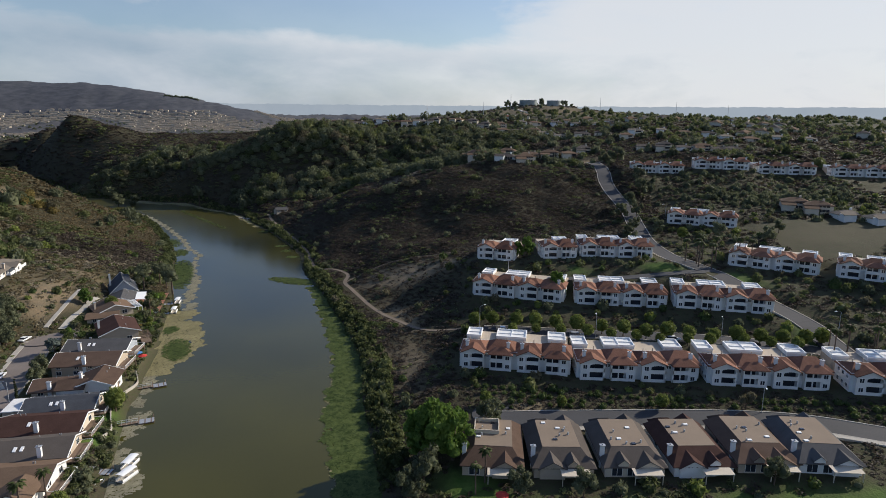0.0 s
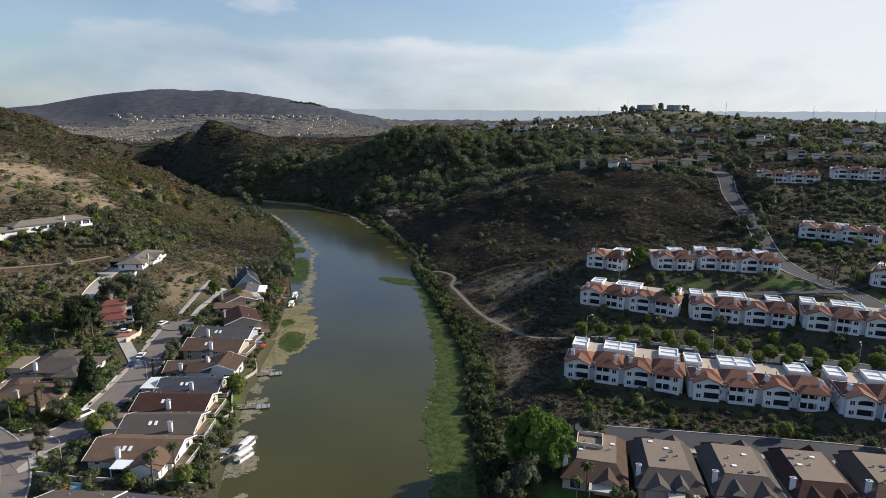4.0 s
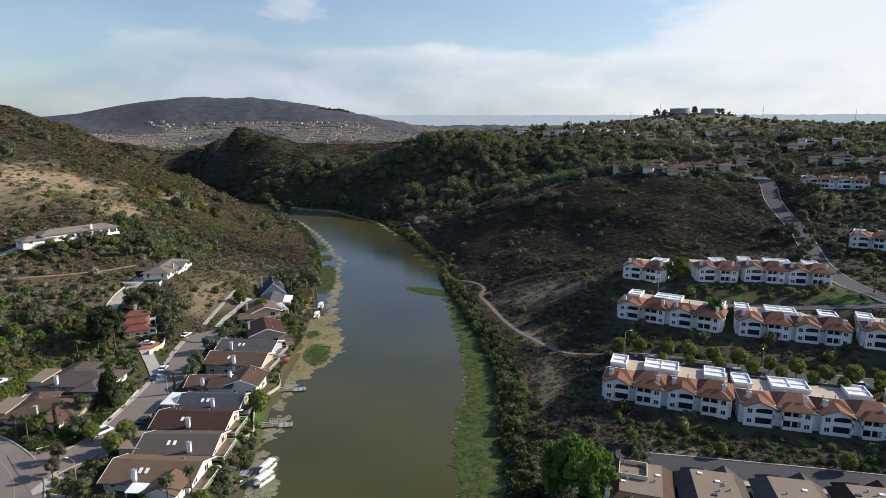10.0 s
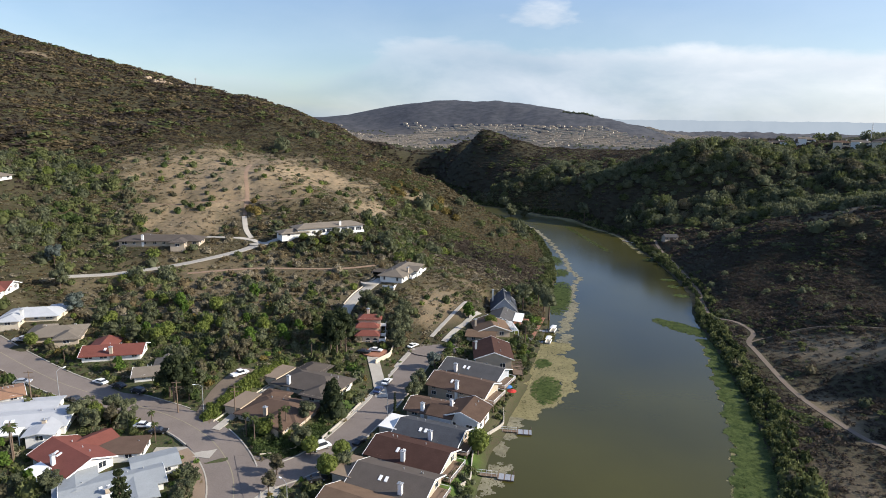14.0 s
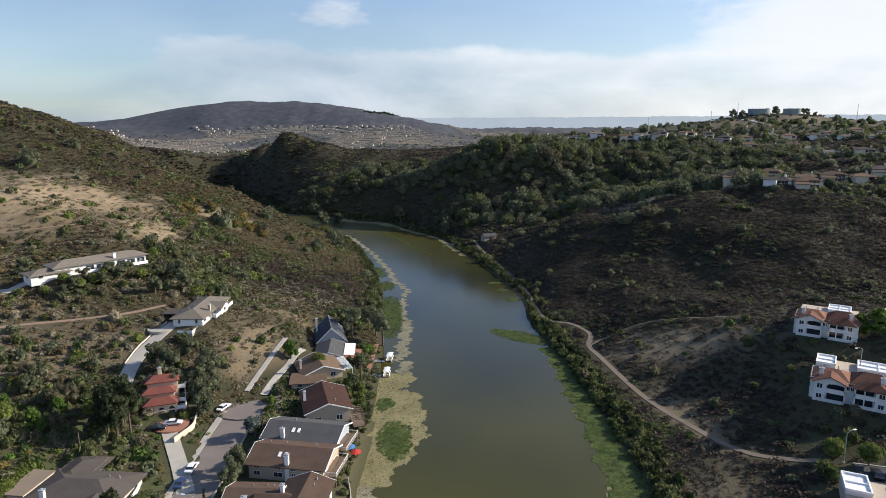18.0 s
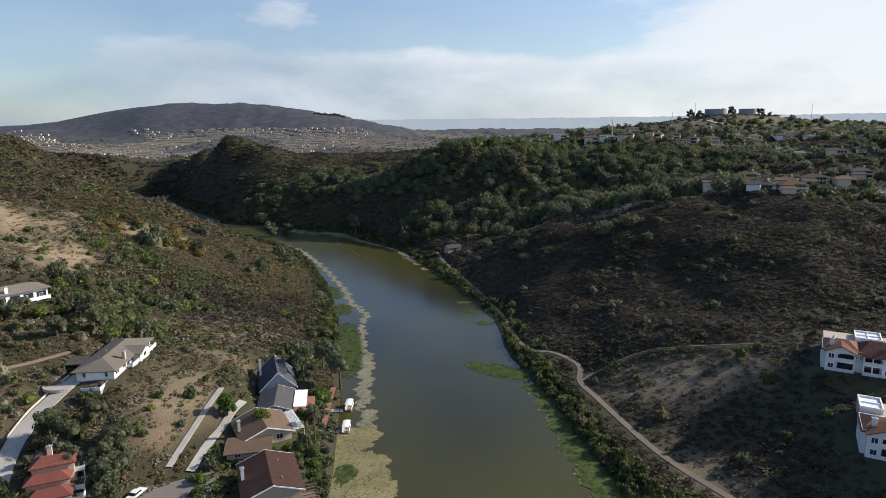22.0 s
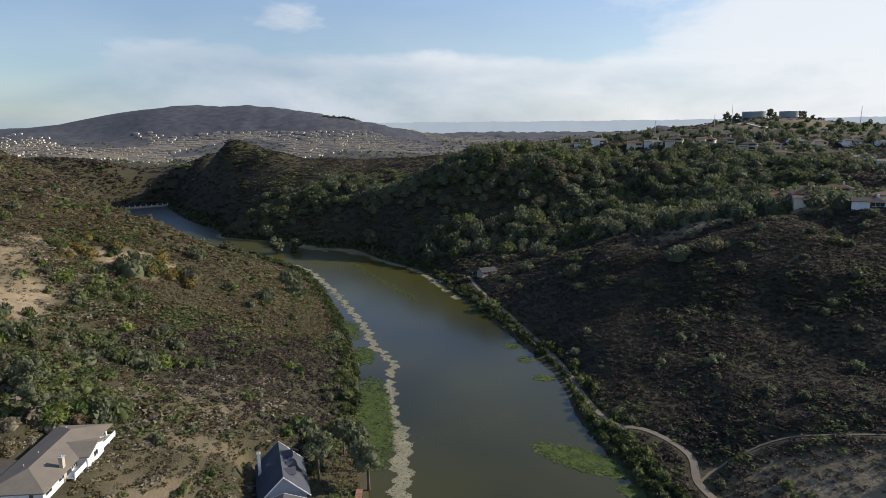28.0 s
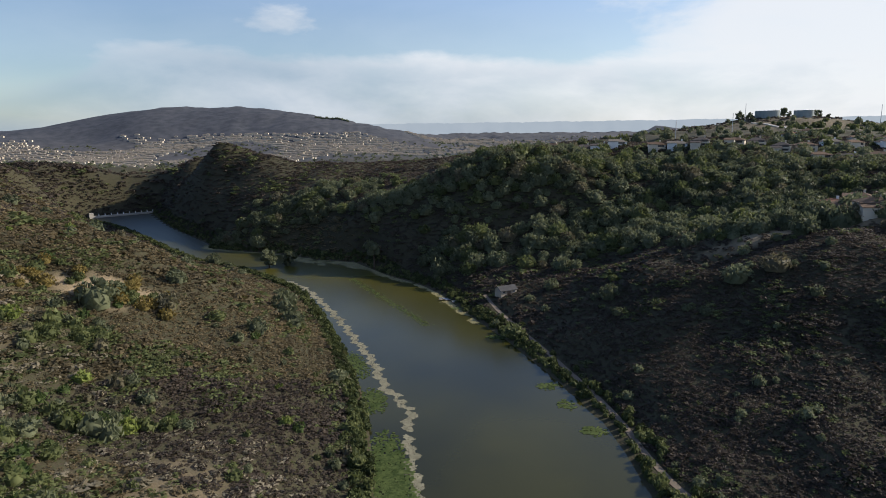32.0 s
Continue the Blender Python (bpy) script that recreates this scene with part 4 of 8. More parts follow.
def walls_gable(L, W, eave, rise, foot=1.6):
    hx, hy = L / 2, W / 2
    s = Shape()
    v = [(-hx, -hy, -foot), (hx, -hy, -foot), (hx, hy, -foot), (-hx, hy, -foot), (-hx, -hy, eave), (hx, -hy, eave), (hx, hy, eave), (-hx, hy, eave), (-hx, 0, eave + rise - 0.2), (hx, 0, eave + rise - 0.2)]
    s.add(v, [(0, 3, 2, 1), (0, 1, 5, 4), (2, 3, 7, 6), (1, 2, 6, 9, 5), (3, 0, 4, 8, 7), (4, 5, 9, 8), (6, 7, 8, 9)])
    return s


def window_on(parent, x, y, z, w, h, side, frame_mat=None):
    """A framed window standing proud of a wall; side: the wall's outward way, one of 'f' -y, 'b' +y, 'r' +x, 'l' -x."""
    s, g = Shape(), Shape()
    t = 0.07
    if side in "fb":
        k = -1 if side == "f" else 1
        y0, y1 = sorted((y, y + k * 0.07))
        for a, b, c, d in ((x - w / 2, x + w / 2, z, z + t), (x - w / 2, x + w / 2, z + h - t, z + h), (x - w / 2, x - w / 2 + t, z + t, z + h - t), (x + w / 2 - t, x + w / 2, z + t, z + h - t), (x - t / 2, x + t / 2, z + t, z + h - t)):
            s.box(a, b, y0, y1, c, d)
        y0, y1 = sorted((y - k * 0.02, y + k * 0.03))
        g.box(x - w / 2 + t, x + w / 2 - t, y0, y1, z + t, z + h - t)
    else:
        k = 1 if side == "r" else -1
        x0, x1 = sorted((x, x + k * 0.07))
        for a, b, c, d in ((y - w / 2, y + w / 2, z, z + t), (y - w / 2, y + w / 2, z + h - t, z + h), (y - w / 2, y - w / 2 + t, z + t, z + h - t), (y + w / 2 - t, y + w / 2, z + t, z + h - t), (y - t / 2, y + t / 2, z + t, z + h - t)):
            s.box(x0, x1, a, b, c, d)
        x0, x1 = sorted((x - k * 0.02, x + k * 0.03))
        g.box(x0, x1, y - w / 2 + t, y + w / 2 - t, z + t, z + h - t)
    win = part("window", s, frame_mat or WHITE, parent)
    part("pane", g, GLASS, win)
    return win


def chimney_on(parent, x, y, z0, z1, mat=None):
    c = part("chimney", Shape().box(x - 0.48, x + 0.48, y - 0.36, y + 0.36, z0, z1), mat or WHITE, parent)
    part("chimney_cap", Shape().box(x - 0.65, x + 0.65, y - 0.5, y + 0.5, z1, z1 + 0.12).tube((x, y, z1 + 0.1), (x, y, z1 + 0.45), 0.18, 0.16), METAL, c)
    return c


# -- condominium blocks: bays with balconies under tiled roofs, flat-roofed garages behind --
def condo_block(bays, step):
    L = bays * step
    b = thing("condo_building", "white stucco two-storey condominium block with terracotta tile roofs", "apartment building", "condominium blocks")
    eave = 5.7
    part("wall", Shape().box(-L / 2, L / 2, -3.9, 5.5, -2.2, eave), STUCCO, b)
    for k in range(bays):
        r = part("roof", roof_hip(step + (0.3 if k % 2 else -0.3), 9.4, eave, 1.7 + (0.55 if k % 2 else 0), 0.45, ridge=step * 0.2), TERRACOTTA, b, "weathered terracotta tile roof")
        r.location = (-L / 2 + (k + 0.5) * step, 0.8, 0.01 * k)
    for k in range(bays):
        x = -L / 2 + (k + 0.5) * step
        flip = -1 if k % 2 else 1
        bw = step * 0.80
        x0, x1 = x - bw / 2, x + bw / 2
        solid0, solid1 = (x0, x0 + bw * 0.38) if flip > 0 else (x1 - bw * 0.38, x1)
        open0, open1 = (solid1, x1) if flip > 0 else (x0, solid0)
        bay = part("bay", Shape().box(solid0, solid1, -5.5, -3.9, -2.2, eave), STUCCO, b)
        sx = (solid0 + solid1) / 2
        window_on(bay, sx, -5.5, 0.9, 1.3, 1.3, "f")
        window_on(bay, sx, -5.5, 3.6, 1.3, 1.35, "f")
        bal = Shape()
        bal.box(open1 - 0.35 if flip > 0 else open0, open1 if flip > 0 else open0 + 0.35, -5.5, -3.9, -2.2, eave)
        bal.box(open0, open1, -5.5, -3.9, -2.2, 0.12)
        bal.box(open0, open1, -5.5, -3.9, 2.65, 2.95)
        bal.box(open0, open1, -5.5, -5.32, 2.95, 3.85)
        bal.box(open0, open1, -5.5, -5.32, 0.12, 0.95)
        bal.box(open0, open1, -5.5, -5.1, eave - 0.45, eave)
        mid = (open0 + open1) / 2
        hw = (open1 - open0) / 2
        n = 8
        if k % 2 == 0:
            for i in range(n):
                a0, a1 = math.pi * i / n, math.pi * (i + 1) / n
                xa, xb = mid - hw * math.cos(a0), mid - hw * math.cos(a1)
                za = 4.75 + 0.5 * min(math.sin(a0), math.sin(a1))
                bal.box(xa, xb, -5.5, -5.2, za, eave - 0.45)
        else:
            bal.box(mid - 0.14, mid + 0.14, -5.5, -5.2, 0.95, 2.65)
            bal.box(mid - 0.14, mid + 0.14, -5.5, -5.2, 3.85, eave - 0.45)
        balc = part("balcony", bal, STUCCO, b)
        for z in (0.15, 2.98):
            part("sliding_door", Shape().box(open0 + 0.35, open1 - 0.35, -3.96, -3.88, z, z + 2.15), GLASS, balc)
        bay_roof = roof_hip(bw, 4.6, eave, 1.35, 0.4, ridge=bw / 2 - 2.4) if k % 2 else roof_gable(4.6, bw, eave, 1.6, 0.4)
        r = part("bay_roof", bay_roof, TERRACOTTA, b)
        r.location = (x, -3.5, 0.02)
        if k % 2 == 0:
            r.rotation_euler = (0, 0, math.pi / 2)
            g = Shape()
            g.add([(x0, -5.45, eave - 0.02), (x1, -5.45, eave - 0.02), (x, -5.45, eave + 1.4), (x0, -5.2, eave - 0.02), (x1, -5.2, eave - 0.02), (x, -5.2, eave + 1.4)], [(0, 1, 2), (5, 4, 3), (0, 3, 4, 1), (1, 4, 5, 2), (2, 5, 3, 0)])
            part("gable_wall", g, STUCCO, b)
        chimney_on(b, sx, -2.2, 4, eave + 2.3, STUCCO)
        gx = x1
        window_on(b, x + flip * step * 0.45, -3.9, 3.7, 0.8, 1.1, "f")
        for j, vx in enumerate((x - 1.7, x + 1.4)):
            part("roof_vent", Shape().tube((vx, 2.0 + j * 0.8, eave + 1.0), (vx, 2.0 + j * 0.8, eave + 2.1), 0.16, 0.14), CREAM, b)
    for y in (-2.2, 0.4, 3.0):
        for z in (0.9, 3.6):
            window_on(b, -L / 2, y, z, 1.2, 1.2, "l")
            window_on(b, L / 2, y, z, 1.2, 1.2, "r")
    part("rear_terrace", Shape().box(-L / 2 + 0.5, L / 2 - 0.5, 5.5, 16.4, -2.0, 4.6), TAN_WALL, b, "tan paved terrace between garages")
    spots = [(-L / 2 + 0.6, 4.6), (-L / 2 + 10.4, 9.6), (L / 2 - 6.9, 5.6)] if bays > 3 else ([(-L / 2 + 8.2, 6.2)] if bays == 2 else [(-L / 2 + 3, 5), (L / 2 - 8, 7)])
    for cx, w in spots:
        gar = part("garage", Shape().box(cx, cx + w, 9.2, 16.4, 3.0, 5.45), STUCCO, b)
        for a, c, d, e in ((cx - 0.1, cx + w + 0.1, 9.1, 9.4), (cx - 0.1, cx + w + 0.1, 16.2, 16.5), (cx - 0.1, cx + 0.2, 9.4, 16.2), (cx + w - 0.2, cx + w + 0.1, 9.4, 16.2)):
            part("parapet", Shape().box(a, c, d, e, 5.4, 5.95), WHITE, gar)
        part("roof_divider", Shape().box(cx + 0.2, cx + w - 0.2, 12.7, 12.95, 5.4, 5.82), WHITE, gar)
        if w > 6:
            part("roof_divider", Shape().box(cx + w / 2 - 0.13, cx + w / 2 + 0.13, 9.4, 16.2, 5.4, 5.8), WHITE, gar)
        part("garage_roof", Shape().box(cx + 0.25, cx + w - 0.25, 9.45, 16.15, 5.42, 5.52), FLATROOF, gar, "white membrane flat roof")
        part("garage_door", Shape().box(cx + 0.6, cx + w - 0.6, 16.4, 16.46, 3.3, 5.2), CREAM, gar)
    return b


CONDO_KIND = {}
for (a, b, n), z in zip(CONDOS, CONDO_Z):
    x, y, rot, L = condo_place(a, b)
    key = (n, round(L / n * 2) / 2)
    m = pose(x, y, z - 0.05, 0, 0, rot)
    if key not in CONDO_KIND:
        CONDO_KIND[key] = condo_block(n, key[1])
        CONDO_KIND[key].matrix_world = m
    else:
        copy_thing(CONDO_KIND[key], m)

# -- family houses --
ROOFS = {"tan_brown": material("tan_brown_shingle", (0.14, 0.095, 0.065), 1.0, (0.75, 1.2), 0.4, 4.0, 0.5, objrand=0.6, spec=0.08), "grey_brown": material("grey_brown_shingle", (0.09, 0.077, 0.067), 1.0, (0.75, 1.2), 0.4, 4.0, 0.5, objrand=0.6, spec=0.08),
         "dark_brown": DARKBROWN_ROOF, "slate": SLATE_ROOF, "brown": BROWN_ROOF, "grey": GREY_ROOF, "tan_grey": material("tan_grey_shingle", (0.18, 0.155, 0.125), 1.0, (0.8, 1.15), 0.4, 4.0, 0.4, objrand=0.5, spec=0.08),
         "red": RED_TILE, "pale": PALE_ROOF, "pale_grey": material("light_grey_shingle", (0.27, 0.29, 0.30), 0.85, (0.85, 1.12), 0.4, 4.0, 0.3), "orange": material("orange_tile", (0.29, 0.165, 0.1), 0.85, (0.8, 1.2), 0.4, 4.0, 0.4), "terracotta": TERRACOTTA}
WALLS = {"white": STUCCO, "cream": CREAM, "tan": TAN_WALL, "grey": material("grey_siding", (0.33, 0.36, 0.40), 0.8, (0.85, 1.1), 0.5, 5.0, 0.1)}
ROOF_WORDS = {"tan_brown": "tan-brown shingle", "grey_brown": "grey-brown shingle", "dark_brown": "dark reddish-brown", "slate": "blue-grey slate", "brown": "brown shingle", "grey": "grey shingle", "tan_grey": "pale tan-grey", "red": "red tile", "pale": "white flat-pitched", "pale_grey": "light grey", "orange": "orange tile", "terracotta": "terracotta tile"}
FORM_WORDS = {"gable": "gabled", "hip": "hipped", "steep": "steep gabled", "low": "low-pitched", "flat": "flat"}


def house(x, y, z, rot, L, W, eave, form, roof, wall, chimney, rnd):
    h = thing("house", f"{wall} stucco house with a {ROOF_WORDS[roof]} {FORM_WORDS[form]} roof", "house", "hillside and lakeside houses", at=pose(x, y, z, 0, 0, rot))
    wm, rm = WALLS[wall], ROOFS[roof]
    eave = eave - 0.65 if eave < 4 else eave
    pitch = {"gable": 0.36, "hip": 0.34, "steep": 0.95, "low": 0.17, "flat": 0.0}[form]
    rise = W / 2 * pitch
    if form == "hip":
        part("wall", Shape().box(-L / 2, L / 2, -W / 2, W / 2, -1.8, eave), wm, h)
        rf = part("roof", roof_hip(L, W, eave, rise, 1.0), rm, h, ROOF_WORDS[roof] + " roof")
    elif form == "flat":
        part("wall", Shape().box(-L / 2, L / 2, -W / 2, W / 2, -1.8, eave), wm, h)
        s = Shape().box(-L / 2 - 0.4, L / 2 + 0.4, -W / 2 - 0.4, W / 2 + 0.4, eave, eave + 0.25)
        rf = part("roof", s, rm, h, ROOF_WORDS[roof] + " roof")
    else:
        part("wall", walls_gable(L, W, eave, rise), wm, h)
        rf = part("roof", roof_gable(L, W, eave, rise, 0.85), rm, h, ROOF_WORDS[roof] + " roof")
        for s in (-1, 1):
            f = Shape()
            for k in (-1, 1):
                hx = s * (L / 2 + 0.86)
                dz = rise * 0.85 / (W / 2)
                f.slab([(hx - 0.05, k * (W / 2 + 0.88), eave - dz + 0.03), (hx + 0.05, k * (W / 2 + 0.88), eave - dz + 0.03), (hx + 0.05, 0, eave + rise + 0.05), (hx - 0.05, 0, eave + rise + 0.05)], 0.3)
            part("bargeboard", f, WHITE, rf)
    two = eave > 4
    for side, k in (("f", -1), ("b", 1)):
        n = max(2, int(L / 4.2))
        for i in range(n):
            wx = -L / 2 + (i + 0.5) * L / n + rnd.uniform(-0.4, 0.4)
            window_on(h, wx, k * W / 2, 0.9, rnd.choice((1.2, 1.6, 2.2)), 1.25, side)
            if two:
                window_on(h, wx, k * W / 2, 2.75, 1.3, 1.1, side)
    for side, k in (("r", 1), ("l", -1)):
        for wy in (-W * 0.25, W * 0.25):
            window_on(h, k * L / 2, wy, 0.8, 1.8, 1.5, side)
    part("door", Shape().box(-L * 0.1 - 0.5, -L * 0.1 + 0.5, W / 2, W / 2 + 0.06, 0, 2.1), WOOD, h, "dark wooden front door")
    part("garage_door", Shape().box(-L / 2 - 0.06, -L / 2, -2.5, 2.5, 0, 2.2), WHITE, h, "white garage door")
    if chimney:
        chimney_on(h, L * rnd.uniform(-0.25, 0.3), -W / 2 + 0.2, -0.5, eave + rise + 0.55, rnd.choice((WHITE, STUCCO, TAN_WALL)))
    for k in range(3):
        vx = rnd.uniform(-0.4, 0.4) * L
        part("roof_vent", Shape().tube((vx, W * 0.2, eave + rise * 0.4), (vx, W * 0.2, eave + rise * 0.6 + 0.45), 0.13, 0.12), METAL, rf)
    if form in ("gable", "low") and L > 15:
        for k in range(2):
            sx = -L * 0.15 + k * 1.5
            sl = Shape().slab([(sx, -W * 0.32, eave + rise * 0.36 + 0.14), (sx + 0.7, -W * 0.32, eave + rise * 0.36 + 0.14), (sx + 0.7, -W * 0.2, eave + rise * 0.6 + 0.14), (sx, -W * 0.2, eave + rise * 0.6 + 0.14)], 0.16)
            part("skylight", sl, WHITE, rf)
    return h


def deck_on(h, x0, x1, y0, y1, z, mat, rail=True):
    d = part("deck", Shape().box(x0, x1, y0, y1, z - 0.25, z), mat, h, "timber deck")
    for px in (x0 + 0.2, x1 - 0.2):
        for py in (y0 + 0.2, y1 - 0.2):
            part("post", Shape().box(px - 0.1, px + 0.1, py - 0.1, py + 0.1, -3.0, z - 0.25), mat, d)
    if rail:
        r = Shape().box(x0, x1, y0, y0 + 0.06, z + 0.9, z + 1.0).box(x1 - 0.06, x1, y0, y1, z + 0.9, z + 1.0).box(x0, x1, y1 - 0.06, y1, z + 0.9, z + 1.0)
        n = int((y1 - y0) / 0.45)
        for i in range(n + 1):
            py = y0 + (y1 - y0) * i / n
            r.box(x1 - 0.06, x1, py - 0.03, py + 0.03, z, z + 0.9)
        part("railing", r, WHITE, d)
    return d


def cross_wing(h, x, y, rot, L, W, eave, form, roof, wall):
    """A wing under its own roof, set across or along the main house."""
    rise = W / 2 * {"gable": 0.34, "hip": 0.32, "low": 0.16}[form]
    w = part("wing", Shape().box(-L / 2, L / 2, -W / 2, W / 2, -1.5, eave) if form == "hip" else walls_gable(L, W, eave, rise), WALLS[wall], h)
    w.location, w.rotation_euler = (x, y, 0), (0, 0, radians(rot))
    part("wing_roof", (roof_hip if form == "hip" else roof_gable)(L, W, eave, rise, 0.75), ROOFS[roof], w)
    for k in (-1, 1):
        window_on(w, k * L * 0.25, -W / 2, 0.8, 1.4, 1.2, "f")
        window_on(w, k * L / 2, 0, 0.8, 1.8, 1.3, "r" if k > 0 else "l")


# the number of a house in the table: its wings
WINGS = {9: [(7.6, -5.0, 73, 10, 7.5, 2.3, "low")], 12: [(3, -3.2, 90, 8, 7, 3.0, "gable")], 13: [(-18, -1, 0, 13, 8, 2.4, "hip")], 14: [(-9, 5, 90, 10, 7, 2.9, "hip"), (9, -5, 90, 9, 6, 2.9, "hip")], 15: [(-5.5, 6, 90, 12, 8, 2.5, "hip"), (6, -5, 90, 9, 7, 2.4, "hip")], 16: [(3.5, -6, 90, 10, 8, 2.5, "gable"), (-6, 5.5, 90, 8, 7, 2.4, "hip")],
         17: [(-4.5, 5.5, 90, 9, 7, 2.5, "gable")], 18: [(5, -5.5, 90, 9, 7, 2.5, "hip"), (-5, 4, 90, 8, 6, 2.4, "hip")], 19: [(-5, -5.5, 90, 9, 6.5, 2.4, "hip"), (6, 4.5, 90, 8, 6, 2.4, "hip")], 20: [(4, -5.5, 90, 9, 6, 2.5, "gable")],
         21: [(3, 5, 90, 8, 6, 2.4, "gable")], 22: [(-2, 8, 0, 15, 7, 2.6, "low"), (7, -6.5, 90, 8, 6, 2.5, "low")], 23: [(-3, 6.5, 90, 8, 6, 2.7, "gable")], 25: [(-7, 6, 90, 13, 7.5, 2.5, "low"), (4, -5.5, 90, 9, 7, 2.4, "low"), (9, 5, 0, 9, 7, 2.45, "low")], 26: [(2, 5, 90, 8, 6.5, 2.3, "low")], 27: [(-4, -5, 90, 8, 5.5, 2.3, "low")]}
hr = random.Random(4)
for k, (row, z) in enumerate(zip(HOUSES, HOUSE_Z)):
    x, y, rot, L, W, eave, form, roof, wall, ch = row
    h = house(x, y, z, rot, L, W, eave, form, roof, wall, ch, hr)
    for wing in WINGS.get(k, ()):
        cross_wing(h, *wing, roof, wall)
    if k in (0, 1, 2, 3, 6, 7):
        deck_on(h, L / 2, L / 2 + 3.2, -W / 2, W / 2 - 2, 0.5 if k < 4 else 2.2, WOOD)
    if k in (0, 22, 23, 25):
        s = Shape()
        s.slab([(-2.5, -W / 2 - 4.2, 2.5), (2.5, -W / 2 - 4.2, 2.5), (2.5, -W / 2 - 0.7, 2.75), (-2.5, -W / 2 - 0.7, 2.75)], 0.15)
        cov = part("patio_cover", s, WHITE, h, "white patio cover")
        for px in (-2.3, 2.3):
            part("post", Shape().box(px - 0.08, px + 0.08, -W / 2 - 4.0, -W / 2 - 3.84, -1.0, 2.38), WHITE, cov)
    if k in (3, 1, 15, 16):
        wing = part("side_wing", Shape().box(-L / 2 - 5, -L / 2, -W / 2 + 1, W / 2 - 1.5, -1.5, 2.7), WALLS[wall], h)
        part("wing_roof", Shape().box(-L / 2 - 5.3, -L / 2 + 0.1, -W / 2 + 0.7, W / 2 - 1.2, 2.7, 2.95), DECK_TAN if k != 3 else FLATROOF, wing, "flat pale roof")
    if k in (0, 5):
        wing = part("gable_wing", walls_gable(7, 7, eave - 0.2, 1.5), WALLS[wall], h)
        wing.location, wing.rotation_euler = (L * 0.28, -W / 2 - 1.2, 0), (0, 0, math.pi / 2)
        part("wing_roof", roof_gable(7, 7, eave - 0.2, 1.5, 0.5), ROOFS[roof], wing)
    if k == 9:
        pg = part("pergola", Shape().box(-5.6, 6.4, 6.9, 7.0, 2.2, 2.4).box(-5.6, 6.4, 9.5, 9.6, 2.2, 2.4), WHITE, h, "white slatted pergola")
        for i in range(24):
            part("slat", Shape().box(-5.5 + i * 0.5, -5.32 + i * 0.5, 6.7, 9.8, 2.4, 2.46), WHITE, pg)
        for px in (-5.5, 0.4, 6.3):
            part("post", Shape().box(px - 0.08, px + 0.08, 9.5, 9.62, -1.2, 2.2), WHITE, pg)
    if k == 12:
        cp = part("carport", Shape().box(-7, -0.4, 5.6, 11.4, 2.2, 2.45), ROOFS["grey_brown"], h, "flat brown carport roof")
        for px in (-6.8, -0.7):
            part("post", Shape().box(px - 0.1, px + 0.1, 11.0, 11.2, -1.5, 2.2), WHITE, cp)
        tr_ = part("terrace", Shape().box(-18.5, -13.2, -3.5, 1.5, -2.0, -0.9), CONCRETE, h, "white-railed terrace")
        part("railing", Shape().box(-18.5, -13.2, -3.5, -3.38, -0.9, 0.0).box(-18.5, -18.38, -3.38, 1.5, -0.9, 0.0), WHITE, tr_)
    if k == 8:
        tb = part("timber_deck", Shape().box(4.0, 12.5, 6.2, 9.4, 0.2, 0.42), WOOD, h, "weathered timber deck frame")
        for i in range(7):
            part("beam", Shape().box(4.2 + i * 1.3, 4.4 + i * 1.3, 6.2, 9.6, 2.2, 2.42), WOOD, tb)
        for px in (4.2, 8.1, 12.1):
            part("post", Shape().box(px - 0.1, px + 0.1, 9.2, 9.4, -1.5, 2.2), WOOD, tb)
    if k in (11,):
        for py in (-3.2, 0.4, 3.6):
            dm = part("dormer", walls_gable(2.4, 2.2, 6.6, 0.9, -4.8), WALLS["grey"], h)
            dm.location = (py * 1.2, 1.6, 0)
            dm.rotation_euler = (0, 0, math.pi / 2)
            part("dormer_roof", roof_gable(2.4, 2.2, 6.6, 0.9, 0.25, 0.12), ROOFS["slate"], dm)
    if k == 10:
        s = Shape().slab([(-6, 5.2, 2.6), (6, 5.2, 2.6), (6, 9, 2.35), (-6, 9, 2.35)], 0.1)
        cov = part("patio_cover", s, WHITE, h, "white patio cover over red paving")
        for px in (-5.7, 0, 5.7):
            part("post", Shape().box(px - 0.08, px + 0.08, 8.7, 8.86, -1.0, 2.3), WHITE, cov)
        part("patio", Shape().box(-6, 6, 5.1, 11, -0.8, 0.12), BRICK_PAVE, h, "red brick patio")
    if k in (12, 13):
        bal = part("balcony", Shape().box(-L * 0.2, L / 2, -W / 2 - 1.9, -W / 2, 0.3, 0.55), WHITE, h, "white balcony along the valley side")
        part("railing", Shape().box(-L * 0.2, L / 2, -W / 2 - 1.9, -W / 2 - 1.8, 0.55, 1.45), WHITE, bal)
        for i in range(7):
            px = -L * 0.2 + 0.1 + i * (L * 0.7 - 0.2) / 6
            part("post", Shape().box(px - 0.1, px + 0.1, -W / 2 - 1.85, -W / 2 - 1.65, -2.4, 0.3), WHITE, bal)
            if i < 6:
                part("glazed_door", Shape().box(px + 0.5, px + L * 0.7 / 6 - 0.5, -W / 2 - 0.04, -W / 2 - 0.005, 0.6, 2.7), GLASS, bal)

